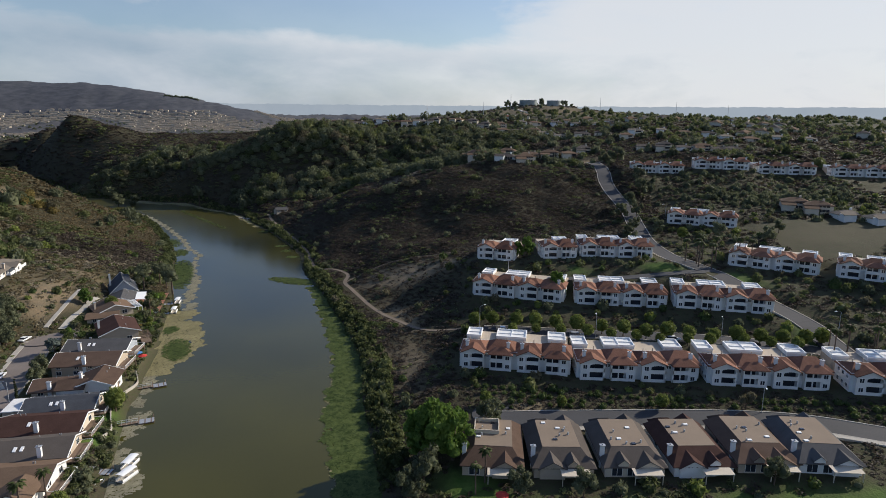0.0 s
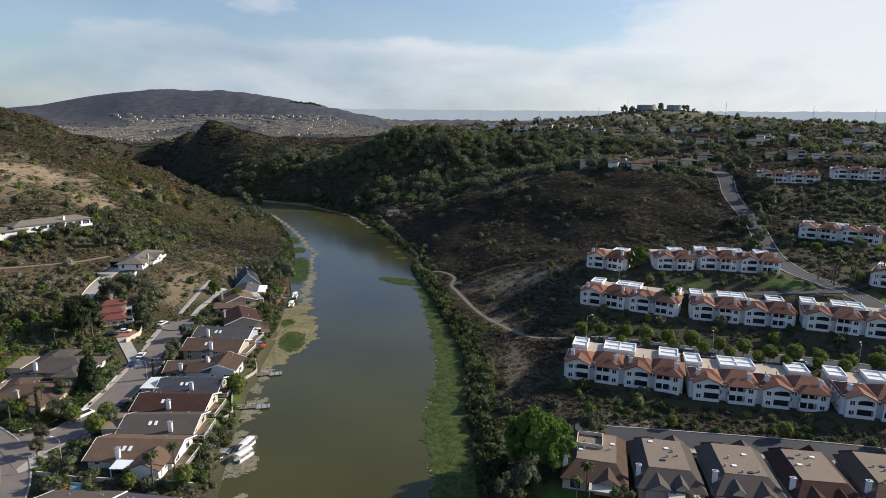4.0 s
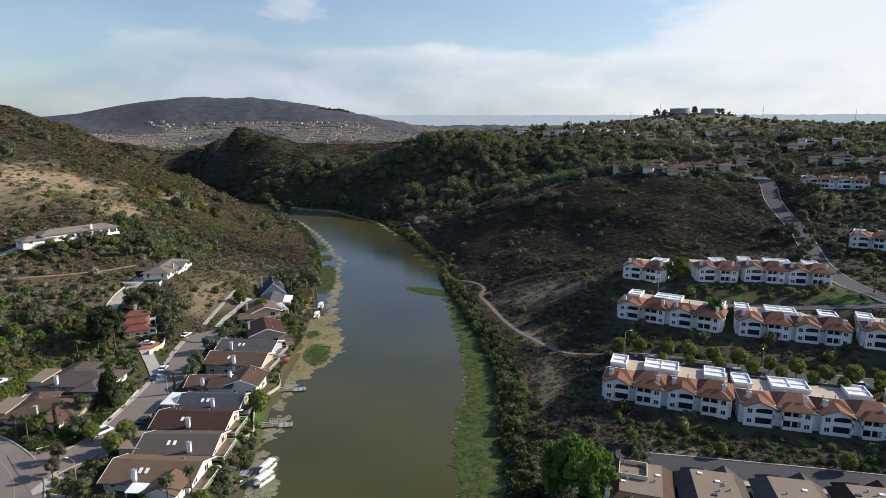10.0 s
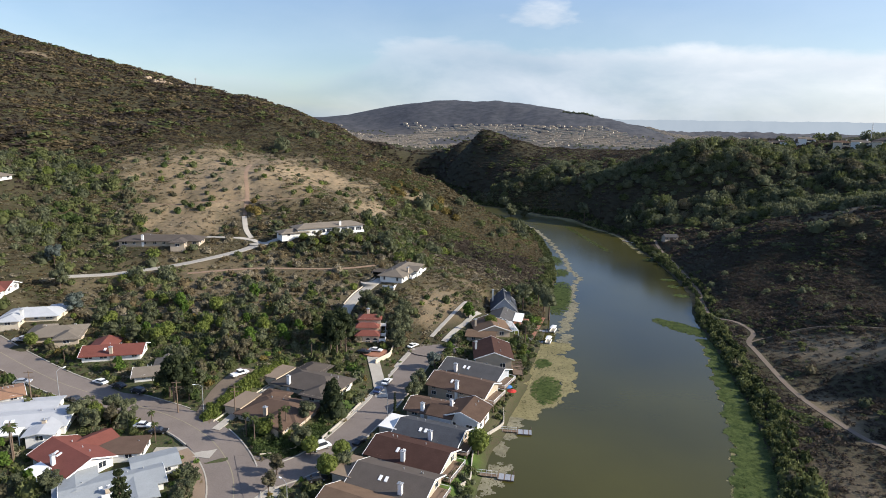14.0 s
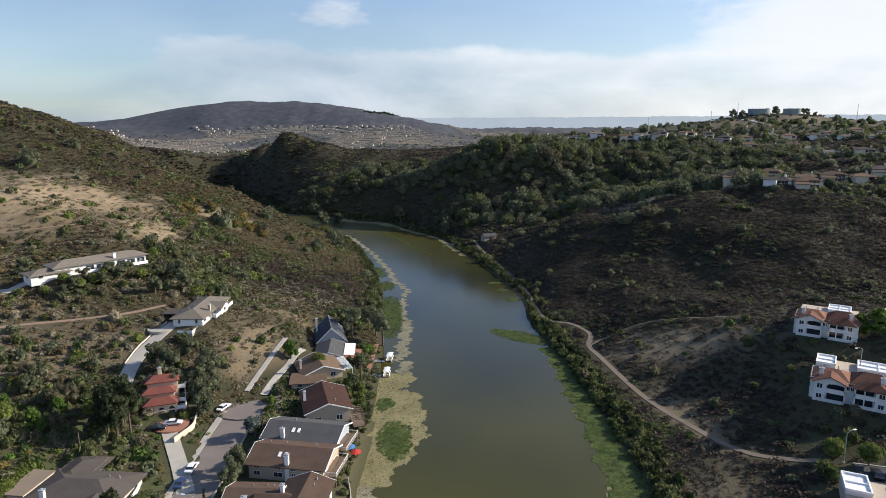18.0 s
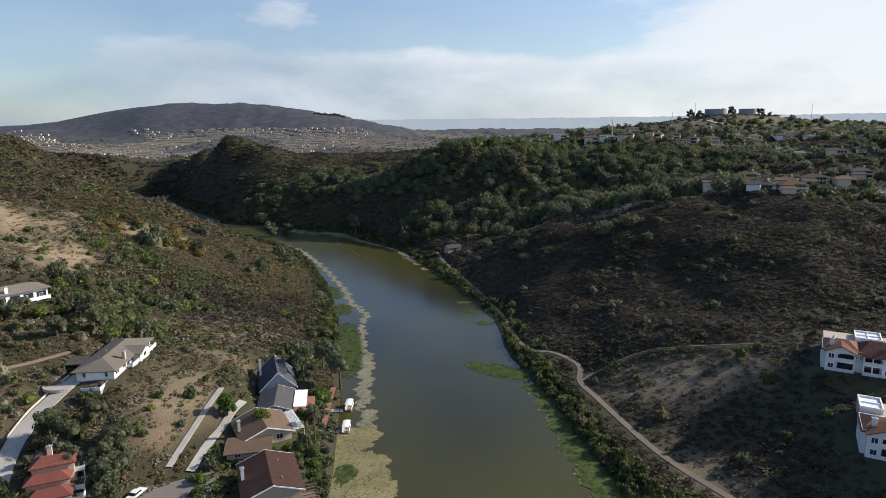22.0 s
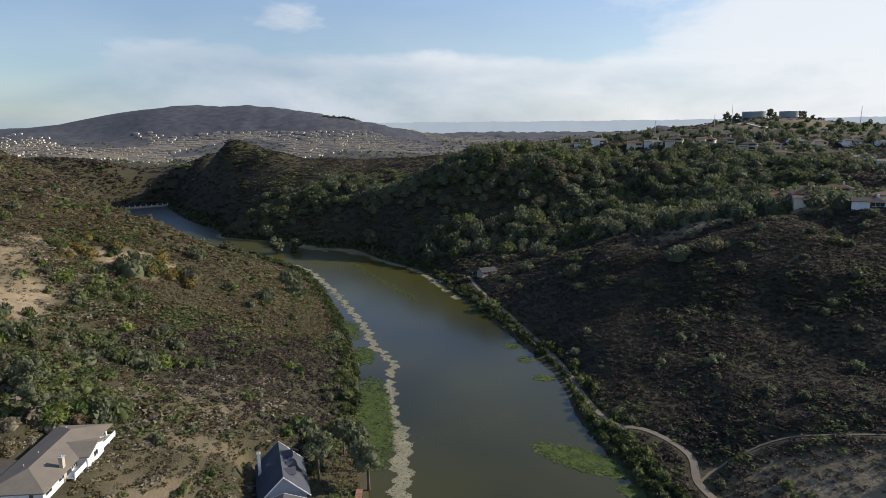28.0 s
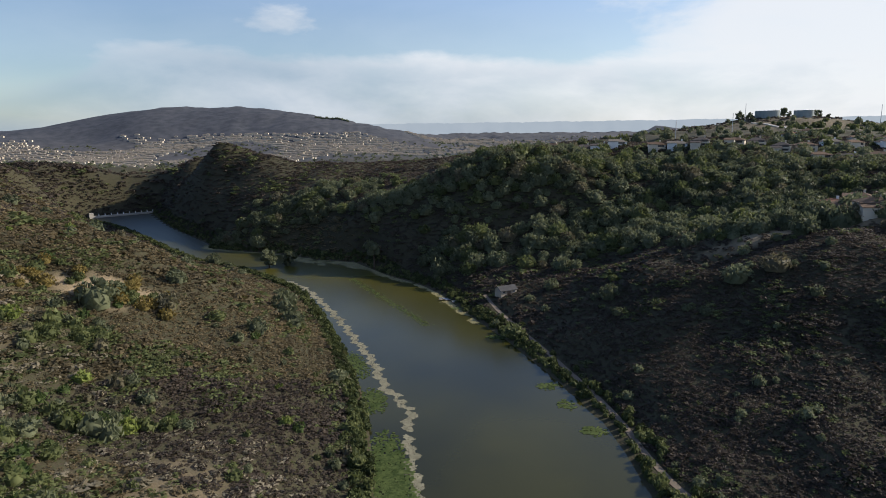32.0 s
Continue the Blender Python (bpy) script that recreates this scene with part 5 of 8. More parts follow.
# three-storey house with stepped red tile roofs and terraces towards the water
rh = thing("house", "cream three-storey villa with stepped red tile roofs", "house", "hillside and lakeside houses", at=pose(-108.3, 230.8, 4.2, 0, 0, 22))
for x0, x1, y0, y1, zt, ridge in ((-4.6, 3.4, 1.6, 6.2, 8.6, 2.4), (-5.4, 2.6, -1.6, 1.6, 6.6, 2.6), (-4.8, 3.2, -5.6, -1.6, 4.9, 2.2)):
    part("wall", Shape().box(x0, x1, y0, y1, -2.5, zt), PINK, rh)
    r = part("roof", roof_hip(x1 - x0, y1 - y0, zt, 1.1, 0.5, ridge=ridge), RED_TILE, rh, "red tile roof")
    r.location = ((x0 + x1) / 2, (y0 + y1) / 2, 0)
for x in (-3.2, -0.6, 2.0):
    window_on(rh, x, -5.6, 1.0, 1.5, 1.7, "f")
    arch = Shape()
    for i in range(8):
        a0, a1 = math.pi * i / 8, math.pi * (i + 1) / 8
        arch.slab([(x - 0.75 * math.cos(a0), -5.68, 3.0 + 0.7 * math.sin(a0)), (x - 0.75 * math.cos(a1), -5.68, 3.0 + 0.7 * math.sin(a1)), (x, -5.60, 3.0)], 0.02)
    part("arch_pane", arch, GLASS, rh)
for y, z, xw in ((-3.6, 0.9, 3.2), (0.2, 0.9, 2.6), (0.2, 3.6, 2.6), (3.8, 0.9, 3.4), (3.8, 3.6, 3.4), (3.8, 6.2, 3.4)):
    window_on(rh, xw, y, z, 1.8, 1.6, "r")
for x0, x1, y0, y1, z in ((3.2, 5.6, -5.0, -1.8, 2.4), (2.6, 5.4, -1.4, 1.4, 3.2), (3.4, 6.0, 1.8, 6.0, 3.2), (3.4, 5.4, 1.8, 6.0, 5.9)):
    t_ = part("terrace", Shape().box(x0, x1, y0, y1, z - 0.25, z), STUCCO, rh, "white balcony")
    part("parapet", Shape().box(x1 - 0.15, x1, y0, y1, z, z + 0.85).box(x0, x1 - 0.15, y0, y0 + 0.15, z, z + 0.85), WHITE, t_)
    for py in (y0 + 0.2, y1 - 0.2):
        part("post", Shape().box(x1 - 0.35, x1 - 0.1, py - 0.12, py + 0.12, -2.5, z - 0.25), STUCCO, t_)
chimney_on(rh, -1.4, 5.2, 8, 11.2, PINK)

# flat-topped houses in a row by the lower road
rnd_east = random.Random(3)
EAST_LOOK = [("brown", "tan"), ("grey_brown", "tan"), ("grey_brown", "cream"), ("dark_brown", "white"), ("brown", "tan"), ("grey", "white")]
for k, (a, b) in enumerate(zip(EAST_HOUSES, EAST_HOUSES[1:])):
    rot = math.degrees(math.atan2(b[1] - a[1], b[0] - a[0]))
    x, y = (a[0] + b[0]) / 2 + 2.6, (a[1] + b[1]) / 2 + 10
    roof, wall = EAST_LOOK[k]
    h = thing("house", f"{wall} house, {ROOF_WORDS[roof]} roof skirt round a flat top", "house", "flat-topped houses in a row", at=pose(x, y, EAST_Z[k], 0, 0, rot))
    W, D = 13.4, 19.0
    part("wall", Shape().box(-W / 2, W / 2, -D / 2, D / 2, -1.5, 2.9), WALLS[wall], h)
    i0, i1, j0, j1, t = -W / 2 + 2.5, W / 2 - 2.1, -D / 2 + 5.0, D / 2 - 1.2, 4.8
    o = 0.6
    X0, X1, Y0, Y1 = -W / 2 - o, W / 2 + o, -D / 2 - o, D / 2 + o
    s = shell([(X0, Y0, 2.7), (X1, Y0, 2.7), (X1, Y1, 2.7), (X0, Y1, 2.7), (i0, j0, t), (i1, j0, t), (i1, j1, t), (i0, j1, t)], [(0, 1, 5, 4), (1, 2, 6, 5), (2, 3, 7, 6), (3, 0, 4, 7)], [0, 1, 2, 3], 0.2)
    sk = part("roof", s, ROOFS[roof], h, ROOF_WORDS[roof] + " sloping skirt roof")
    part("flat_roof", Shape().box(i0, i1, j0, j1, t - 0.35, t + 0.06), DECK_TAN, h, "tan gravel flat roof")
    e = part("entry_roof", roof_hip(5.5, 5, 3.2, 1.7, 0.3, ridge=1.2), ROOFS[roof], h)
    e.location = (-2.5, D / 2 - 0.5, 0)
    gx = (2.9, -2.6, 3.0, -2.8, 2.7, 3.1)[k]
    fg = part("front_gable", walls_gable(9, 5.6, 2.9, 1.55, 1.5), WALLS[wall], h)
    fg.location, fg.rotation_euler = (gx, -D / 2 + 3.9, 0), (0, 0, math.pi / 2)
    part("gable_roof", roof_gable(9, 5.6, 2.9, 1.55, 0.5, 0.18), ROOFS[roof], fg)
    if k:
        dm = part("dormer", walls_gable(3.4, 2.4, 3.6, 1.0, -2.4), WALLS[wall], h)
        dm.location, dm.rotation_euler = (-0.9 * gx + rnd_east.uniform(-0.6, 0.6), -D / 2 + 1.4, 0), (0, 0, math.pi / 2)
        part("dormer_roof", roof_gable(3.4, 2.4, 3.6, 1.0, 0.3, 0.14), ROOFS[roof], dm)
        g = part("rear_gable_roof", roof_gable(7, 5, 2.9, 1.7, 0.4), ROOFS[roof], h)
        g.location, g.rotation_euler = (3.6, D / 2 - 1.5, 0.02), (0, 0, math.pi / 2)
    else:
        dk = Shape()
        for a, c, d, e in ((-4.5, 1.5, 1.0, 1.2), (-4.5, 1.5, 6.8, 7.0), (-4.5, -4.3, 1.2, 6.8), (1.3, 1.5, 1.2, 6.8)):
            dk.box(a, c, d, e, t, t + 1.0)
        part("roof_terrace", dk, CREAM, h, "walled roof terrace")
    rr = random.Random(40 + k)
    for i in range(7):
        vx, vy = rr.uniform(i0 + 0.6, i1 - 0.6), rr.uniform(j0 + 0.6, j1 - 0.6)
        if i < 3:
            part("skylight", Shape().box(vx - 0.5, vx + 0.5, vy - 0.35, vy + 0.35, t, t + 0.28), WHITE if i else GLASS, h)
        else:
            part("roof_vent", Shape().tube((vx, vy, t), (vx, vy, t + 0.7), 0.22, 0.2), METAL, h)
    chimney_on(h, -W / 2 + 0.2, -D / 2 + 4, -0.5, 5.6, STUCCO)
    for wx in (-4, -0.5, 3.5):
        window_on(h, wx, -D / 2, 0.3, 2.4, 2.0, "f")
    pc = part("patio_cover", Shape().slab([(-1, -D / 2 - 3.2, 2.45), (5.5, -D / 2 - 3.2, 2.45), (5.5, -D / 2 - 0.6, 2.65), (-1, -D / 2 - 0.6, 2.65)], 0.12), CREAM, h, "cream patio cover")
    for px in (-0.8, 5.3):
        part("post", Shape().box(px - 0.08, px + 0.08, -D / 2 - 3.1, -D / 2 - 2.94, -1, 2.4), CREAM, pc)
    window_on(h, W / 2, 0, 0.9, 1.4, 1.2, "r")
    window_on(h, -W / 2, 2, 0.9, 1.4, 1.2, "l")


# ---- plants ----
def foliage_material(name, dark, light, scale=0.03, through_light=0.4):
    """Leaves: their colour varies from leaf to leaf and in wide patches."""
    m = bpy.data.materials.new(name)
    m.use_nodes = True
    nt = m.node_tree
    b = nt.nodes["Principled BSDF"]
    b.inputs["Roughness"].default_value, b.inputs["Specular IOR Level"].default_value = 0.7, 0.2
    geo = nt.nodes.new("ShaderNodeNewGeometry")
    n = nt.nodes.new("ShaderNodeTexNoise")
    n.inputs["Scale"].default_value, n.inputs["Detail"].default_value = scale, 5
    nt.links.new(geo.outputs["Position"], n.inputs["Vector"])
    add = nt.nodes.new("ShaderNodeMath")
    add.operation = "MULTIPLY_ADD"
    add.inputs[1].default_value = 0.32
    nt.links.new(geo.outputs["Random Per Island"], add.inputs[0])
    nt.links.new(n.outputs["Fac"], add.inputs[2])
    mr = nt.nodes.new("ShaderNodeMapRange")
    mr.inputs["From Min"].default_value, mr.inputs["From Max"].default_value = 0.42, 0.88
    nt.links.new(add.outputs[0], mr.inputs["Value"])
    mx = nt.nodes.new("ShaderNodeMix")
    mx.data_type = "RGBA"
    mx.inputs[6].default_value, mx.inputs[7].default_value = (*dark, 1), (*light, 1)
    nt.links.new(mr.outputs[0], mx.inputs[0])
    nt.links.new(mx.outputs[2], b.inputs["Base Color"])
    thin, both = nt.nodes.new("ShaderNodeBsdfTranslucent"), nt.nodes.new("ShaderNodeMixShader")
    both.inputs[0].default_value = through_light
    nt.links.new(mx.outputs[2], thin.inputs[0])
    nt.links.new(b.outputs[0], both.inputs[1])
    nt.links.new(thin.outputs[0], both.inputs[2])
    nt.links.new(both.outputs[0], nt.nodes["Material Output"].inputs[0])
    return m


LEAF = {
    "chaparral": foliage_material("chaparral_leaves", (0.074, 0.060, 0.033), (0.180, 0.138, 0.074), 0.03),
    # brown brush, darkened beyond its own colour to stand in for shaded slopes
    "brush": foliage_material("shaded_brush_leaves", (0.045, 0.036, 0.028), (0.088, 0.068, 0.050), 0.03),
    "sage": foliage_material("sage_leaves", (0.06, 0.058, 0.034), (0.17, 0.15, 0.09), 0.05),
    "dry": foliage_material("dry_brush_twigs", (0.15, 0.13, 0.085), (0.29, 0.25, 0.175), 0.06),
    "ivy": foliage_material("ivy_leaves", (0.035, 0.055, 0.016), (0.09, 0.125, 0.038), 0.2),
    "green": foliage_material("green_bush_leaves", (0.055, 0.068, 0.024), (0.155, 0.172, 0.066), 0.03),
    "oak": foliage_material("oak_leaves", (0.056, 0.066, 0.036), (0.165, 0.178, 0.098), 0.02),
    "bright": foliage_material("bright_leaves", (0.05, 0.095, 0.016), (0.15, 0.23, 0.045), 0.2),
    "street": foliage_material("street_tree_leaves", (0.075, 0.10, 0.022), (0.19, 0.225, 0.055), 0.2),
    "pine": foliage_material("pine_needles", (0.016, 0.025, 0.011), (0.06, 0.075, 0.032), 0.2),
    "palm": foliage_material("palm_fronds", (0.03, 0.042, 0.012), (0.1, 0.12, 0.04), 0.3),
    "rust": foliage_material("rusty_leaves", (0.105, 0.08, 0.024), (0.235, 0.18, 0.056), 0.08),
    "blue": foliage_material("blue_green_leaves", (0.05, 0.065, 0.055), (0.15, 0.18, 0.16), 0.3),
    "reed": foliage_material("reeds", (0.026, 0.036, 0.011), (0.062, 0.076, 0.024), 0.05, 0.2),
    "red": foliage_material("red_shrub_leaves", (0.08, 0.02, 0.015), (0.2, 0.06, 0.04), 0.2),
}
prng = np.random.RandomState(11)


def tuft(nleaf, core, size, flat=0.75, rnd=prng):
    """Leaves round a rough core: vertices and triangles of a plant of radius 1 and height 1 standing on 0."""
    v, f = [], []
    k = core
    ring = lambda r, z: [(r * (1 + 0.35 * (rnd.rand() - 0.5)) * math.cos(6.2832 * (i + rnd.rand() * 0.5) / k), r * (1 + 0.35 * (rnd.rand() - 0.5)) * math.sin(6.2832 * (i + rnd.rand() * 0.5) / k), z * (1 + 0.3 * (rnd.rand() - 0.5))) for i in range(k)]
    v += ring(0.72, -0.05) + ring(0.78, 0.42) + [(0.1 * rnd.randn(), 0.1 * rnd.randn(), 0.82)]
    for i in range(k):
        j = (i + 1) % k
        f += [(i, j, k + j), (i, k + j, k + i), (k + i, k + j, 2 * k)]
    for _ in range(nleaf):
        az, el = rnd.rand() * 6.2832, math.asin(rnd.rand() ** 0.8)
        rr = 0.78 + 0.3 * rnd.rand()
        c = np.array([math.cos(az) * math.cos(el) * rr, math.sin(az) * math.cos(el) * rr, 0.08 + math.sin(el) * flat * rr + 0.1])
        a, b = rnd.randn(3), rnd.randn(3)
        a, b = a / np.linalg.norm(a) * size, b / np.linalg.norm(b) * size
        n = len(v)
        v += [tuple(c + a), tuple(c - a * 0.5 + b * 0.85), tuple(c - a * 0.5 - b * 0.85)]
        f.append((n, n + 1, n + 2))
    return np.array(v), np.array(f)


def strew(name, spots, kinds, mat, label, category, rnd, parent=None):
    """Plants at spots (x, y, z, radius, height), joined into one mesh."""
    if not len(spots):
        return None
    spots = np.asarray(spots, float)
    which, turn = rnd.randint(0, len(kinds), len(spots)), rnd.rand(len(spots)) * 6.2832
    vs, fs, n = [], [], 0
    for w, (tv, tf) in enumerate(kinds):
        sel = spots[which == w]
        if not len(sel):
            continue
        c, s = np.cos(turn[which == w])[:, None], np.sin(turn[which == w])[:, None]
        x, y = tv[None, :, 0] * sel[:, 3:4], tv[None, :, 1] * sel[:, 3:4]
        v = np.stack([x * c - y * s + sel[:, 0:1], x * s + y * c + sel[:, 1:2], tv[None, :, 2] * sel[:, 4:5] + sel[:, 2:3]], -1)
        vs.append(v.reshape(-1, 3))
        fs.append((tf[None] + (np.arange(len(sel)) * len(tv))[:, None, None]).reshape(-1, 3) + n)
        n += len(sel) * len(tv)
    me = mesh_of(name, np.concatenate(vs), np.concatenate(fs), True)
    me.materials.append(mat)
    return tagged(new(name, me), label, category, kind="stuff")


def look_up(field, px, py):
    i, j = np.clip(np.searchsorted(GX, px) - 1, 0, len(GX) - 2), np.clip(np.searchsorted(GY, py) - 1, 0, len(GY) - 2)
    u, v = (px - GX[i]) / (GX[i + 1] - GX[i]), (py - GY[j]) / (GY[j + 1] - GY[j])
    return (field[i, j] * (1 - u) + field[i + 1, j] * u) * (1 - v) + (field[i, j + 1] * (1 - u) + field[i + 1, j + 1] * u) * v


def spots_in(x0, x1, y0, y1, step, rnd):
    gx, gy = np.meshgrid(np.arange(x0, x1, step), np.arange(y0, y1, step), indexing="ij")
    px, py = gx.ravel() + rnd.uniform(-0.5, 0.5, gx.size) * step, gy.ravel() + rnd.uniform(-0.5, 0.5, gx.size) * step
    return px, py


def in_view(px, py):
    """Land inside the wedge that lies ahead of the valley's mouth."""
    return (py > 95) & (px < 125 + 1.04 * (py - 60)) & (px > -70 - 1.45 * (py - 40))


def spray(n, size, rnd=prng):
    """A loose low shrub: leaf sprays facing outward all over a dome of radius 1 and height 1."""
    v, f = [], []
    for _ in range(n):
        az, el = rnd.rand() * 6.2832, math.asin(rnd.rand() ** 0.7)
        out = np.array([math.cos(az) * math.cos(el), math.sin(az) * math.cos(el), math.sin(el)])
        c = out * (0.55 + 0.42 * rnd.rand()) * np.array([1, 1, 0.85])
        nrm = out + 0.55 * rnd.randn(3)
        a = np.cross(nrm, rnd.randn(3))
        a /= np.linalg.norm(a) + 1e-6
        b = np.cross(nrm, a)
        b /= np.linalg.norm(b) + 1e-6
        a, b, k = a * size * rnd.uniform(0.7, 1.3), b * size * rnd.uniform(0.7, 1.3), len(v)
        v += [tuple(c + a), tuple(c - a * 0.5 + b * 0.85), tuple(c - a * 0.5 - b * 0.85)]
        f.append((k, k + 1, k + 2))
    return np.array(v), np.array(f)


TEMPL_S = [spray(20, 0.37) for _ in range(8)]
TEMPL_N = [spray(34, 0.255) for _ in range(8)]
TEMPL_M = [tuft(46, 6, 0.28) for _ in range(6)]
TEMPL_L = [tuft(130, 7, 0.185, 0.85) for _ in range(6)]
free = np.minimum(np.minimum(signed - 2.5, pave_d - 1.2), pad_d - 2.0)
# the planted bank below the condominiums and the mown field are kept clear of wild scrub
CLEARED = [[(46, 166), (90, 148), (165, 121), (165, 104), (120, 121), (46, 149)], [(222, 268), (243, 270), (310, 262), (290, 232), (240, 206), (216, 215)]]
open_bank = free.copy()
for q in CLEARED:
    free = np.where(inside(q, MX, MY), -1.0, free)
wild_zone = np.clip(1 - np.maximum(town, condo_zone), 0, 1)
green_patch = wave(MX, MY, 55, 31) + 0.8 * wave(MX, MY, 22, 33)
# greener gullies and north sides, groves on the eastern hills
grove = np.zeros(MX.shape)
for b in [(60, 545, 95, 42, -10), (115, 468, 62, 22, -25), (120, 515, 62, 16, 12), (150, 535, 60, 30, -10), (85, 500, 26, 10, 40), (120, 600, 110, 34, -12), (30, 640, 70, 26, -10), (200, 575, 60, 26, -35), (-190, 745, 40, 16, -30), (-130, 735, 40, 18, -10), (20, 600, 80, 30, -8), (140, 560, 90, 40, -10), (-30, 565, 25, 26, 0), (-268, 235, 40, 34, 20), (-210, 232, 34, 14, 35), (-125, 300, 14, 20, 20), (-148, 325, 24, 26, 20), (-130, 345, 26, 22, 30), (-160, 380, 20, 18, 0), (180, 300, 12, 34, -15), (-310, 270, 45, 30, 0), (-330, 220, 50, 28, 0), (-70, 318, 12, 26, 10),
          (280, 300, 70, 16, -25), (250, 225, 60, 14, -40), (-150, 690, 90, 30, 15), (-60, 640, 60, 30, -20), (22, 180, 7, 60, 2), (20, 260, 7, 40, 10), (14, 330, 12, 14, 0), (-66, 340, 10, 60, 5), (-80, 240, 6, 60, 0)]:
    grove = np.maximum(grove, blob(*b))
srnd = np.random.RandomState(5)


def chaparral(x0, x1, y0, y1, step, size, name, templates, keep=1.0):
    px, py = spots_in(x0, x1, y0, y1, step, srnd)
    ok = in_view(px, py)
    px, py = px[ok], py[ok]
    room, w, ba, gr, gp, tz, lw = (look_up(q, px, py) for q in (free, wild_zone, bare, grove, green_patch, Z, lawn))
    chance = keep * np.clip(w, 0.38, 1) * np.clip(1.02 - 0.72 * ba, 0, 1) * (1 - lw)
    ok = (room > 0) & (srnd.rand(len(px)) < chance)
    px, py, ba, gr, gp, tz = (q[ok] for q in (px, py, ba, gr, gp, tz))
    r = size * (0.55 + 0.8 * srnd.rand(len(px)) ** 1.5) * (1 + 0.35 * np.clip(gp, -0.5, 1))
    kind = gp - 0.25 + 0.8 * srnd.randn(len(px)) + 1.6 * gr
    r *= 1 - 0.35 * ba
    # the lake spur carries taller, closer brush
    spur = (px > -240) & (px < -60) & (py > 300) & (py < 540)
    r[spur] *= 1.28
    high = px < -300
    r[high] *= srnd.uniform(0.75, 1.6, high.sum())
    sp = np.stack([px, py, tz - 0.1, r * 1.15, r * (0.42 + 0.3 * srnd.rand(len(px)))], -1)
    ridge = (px < -300) | (px < -215) & (py > 390)
    dry = ~ridge & (px < -70) & (kind < 0.6) & (srnd.rand(len(px)) < 0.3 + 0.6 * ba) & (py < 340 - 0.5 * (px + 70))
    sp[dry, 3:] *= 1.12
    # cloud and slope shade is coloured in: these areas take the darker brush
    shaded_spur = inside([(-152, 335), (-130, 380), (-75, 398), (-62, 340), (-70, 306), (-95, 318), (-125, 330)], px, py)
    east = shaded_spur | ridge & (srnd.rand(len(px)) < 0.45) | (px > -60 - 0.55 * np.maximum(py - 560, 0)) | (py > 700)
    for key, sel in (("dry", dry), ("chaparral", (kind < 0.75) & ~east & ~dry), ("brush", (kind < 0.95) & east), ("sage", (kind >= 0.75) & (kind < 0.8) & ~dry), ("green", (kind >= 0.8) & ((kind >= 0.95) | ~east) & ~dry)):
        strew(f"{name}_{key}", sp[sel & (~east | (key != "sage"))], templates, LEAF[key], {"dry": "grey-brown dry brush with bare twigs", "brush": "low dark brown brush over the hillside, shade put into its colour", "chaparral": "dense brown-olive chaparral shrubs over the slopes", "sage": "pale grey-green sage shrubs scattered over slopes", "green": "dark green bushes among the chaparral"}[key], "shrubs", srnd)


chaparral(-330, 330, 95, 440, 1.86, 1.38, "scrub", TEMPL_N)
chaparral(14, 200, 298, 440, 2.1, 1.3, "east_slope_scrub", TEMPL_N)
chaparral(-330, 330, 440, 700, 2.35, 1.75, "far_scrub", TEMPL_S)
chaparral(-700, -330, 150, 700, 4.2, 2.6, "ridge_scrub", TEMPL_S)
chaparral(190, 330, 200, 430, 2.5, 1.6, "terrace_scrub", TEMPL_S)
chaparral(330, 640, 250, 700, 4.6, 2.6, "east_scrub", TEMPL_S)
chaparral(-430, 120, 700, 930, 3.6, 2.3, "knoll_scrub", TEMPL_S)
chaparral(-760, -430, 700, 1010, 4.4, 3.2, "west_knoll_scrub", TEMPL_S)
chaparral(-900, 700, 930, 1050, 11.0, 4.2, "hill_scrub", TEMPL_S)

# larger bushes and small trees
px, py = spots_in(-330, 330, 95, 470, 4.6, srnd)
ok = in_view(px, py)
px, py = px[ok], py[ok]
room, w, ba, gr, tz, lw = (look_up(q, px, py) for q in (free, wild_zone, bare, grove, Z, lawn))
chance = 0.07 * w + 0.15 * w * (px < -70) * (py < 330) + 0.75 * gr + 0.5 * (1 - w) + 0.06 * ba
ok = (room > 0.8) & (srnd.rand(len(px)) < chance * (1 - 0.7 * lw))
px, py, gr, tz = px[ok], py[ok], gr[ok], tz[ok]
r = (1.1 + 1.3 * srnd.rand(len(px)) ** 2) * (1 + 0.35 * gr)
sp = np.stack([px, py, tz - 0.2, r, r * (1.1 + 0.6 * srnd.rand(len(px)))], -1)
pick = srnd.rand(len(px))
pick = np.where((px > 0) & (py > 290), 0.42 + 0.3 * pick, pick)   # only dark bushes on the eastern slope
for key, lo, hi in (("green", 0, 0.42), ("oak", 0.42, 0.72), ("ivy", 0.72, 0.84), ("sage", 0.84, 0.94), ("street", 0.94, 1.0)):
    strew("bushes_" + key, sp[(pick >= lo) & (pick < hi)], TEMPL_M, LEAF[key], "rounded green bushes on slopes and in gardens", "bushes", srnd)

# tall half-dry bushes over the slope between the hillside drives
px, py = spots_in(-215, -100, 190, 300, 3.6, srnd)
room, tn, ba, tz = (look_up(q, px, py) for q in (free, town, bare, Z))
ok = (room > 0.9) & (tn < 0.35) & (srnd.rand(len(px)) < 0.62) & ~inside([(-112, 240), (-84, 240), (-84, 296), (-112, 290)], px, py)
px, py, tz = px[ok], py[ok], tz[ok]
r = 0.9 + 1.5 * srnd.rand(len(px)) ** 1.4
sp = np.stack([px, py, tz - 0.2, r, r * (0.9 + 0.6 * srnd.rand(len(px)))], -1)
pick = srnd.rand(len(px)) + 0.25 * np.clip(look_up(green_patch, px, py), -1, 1)
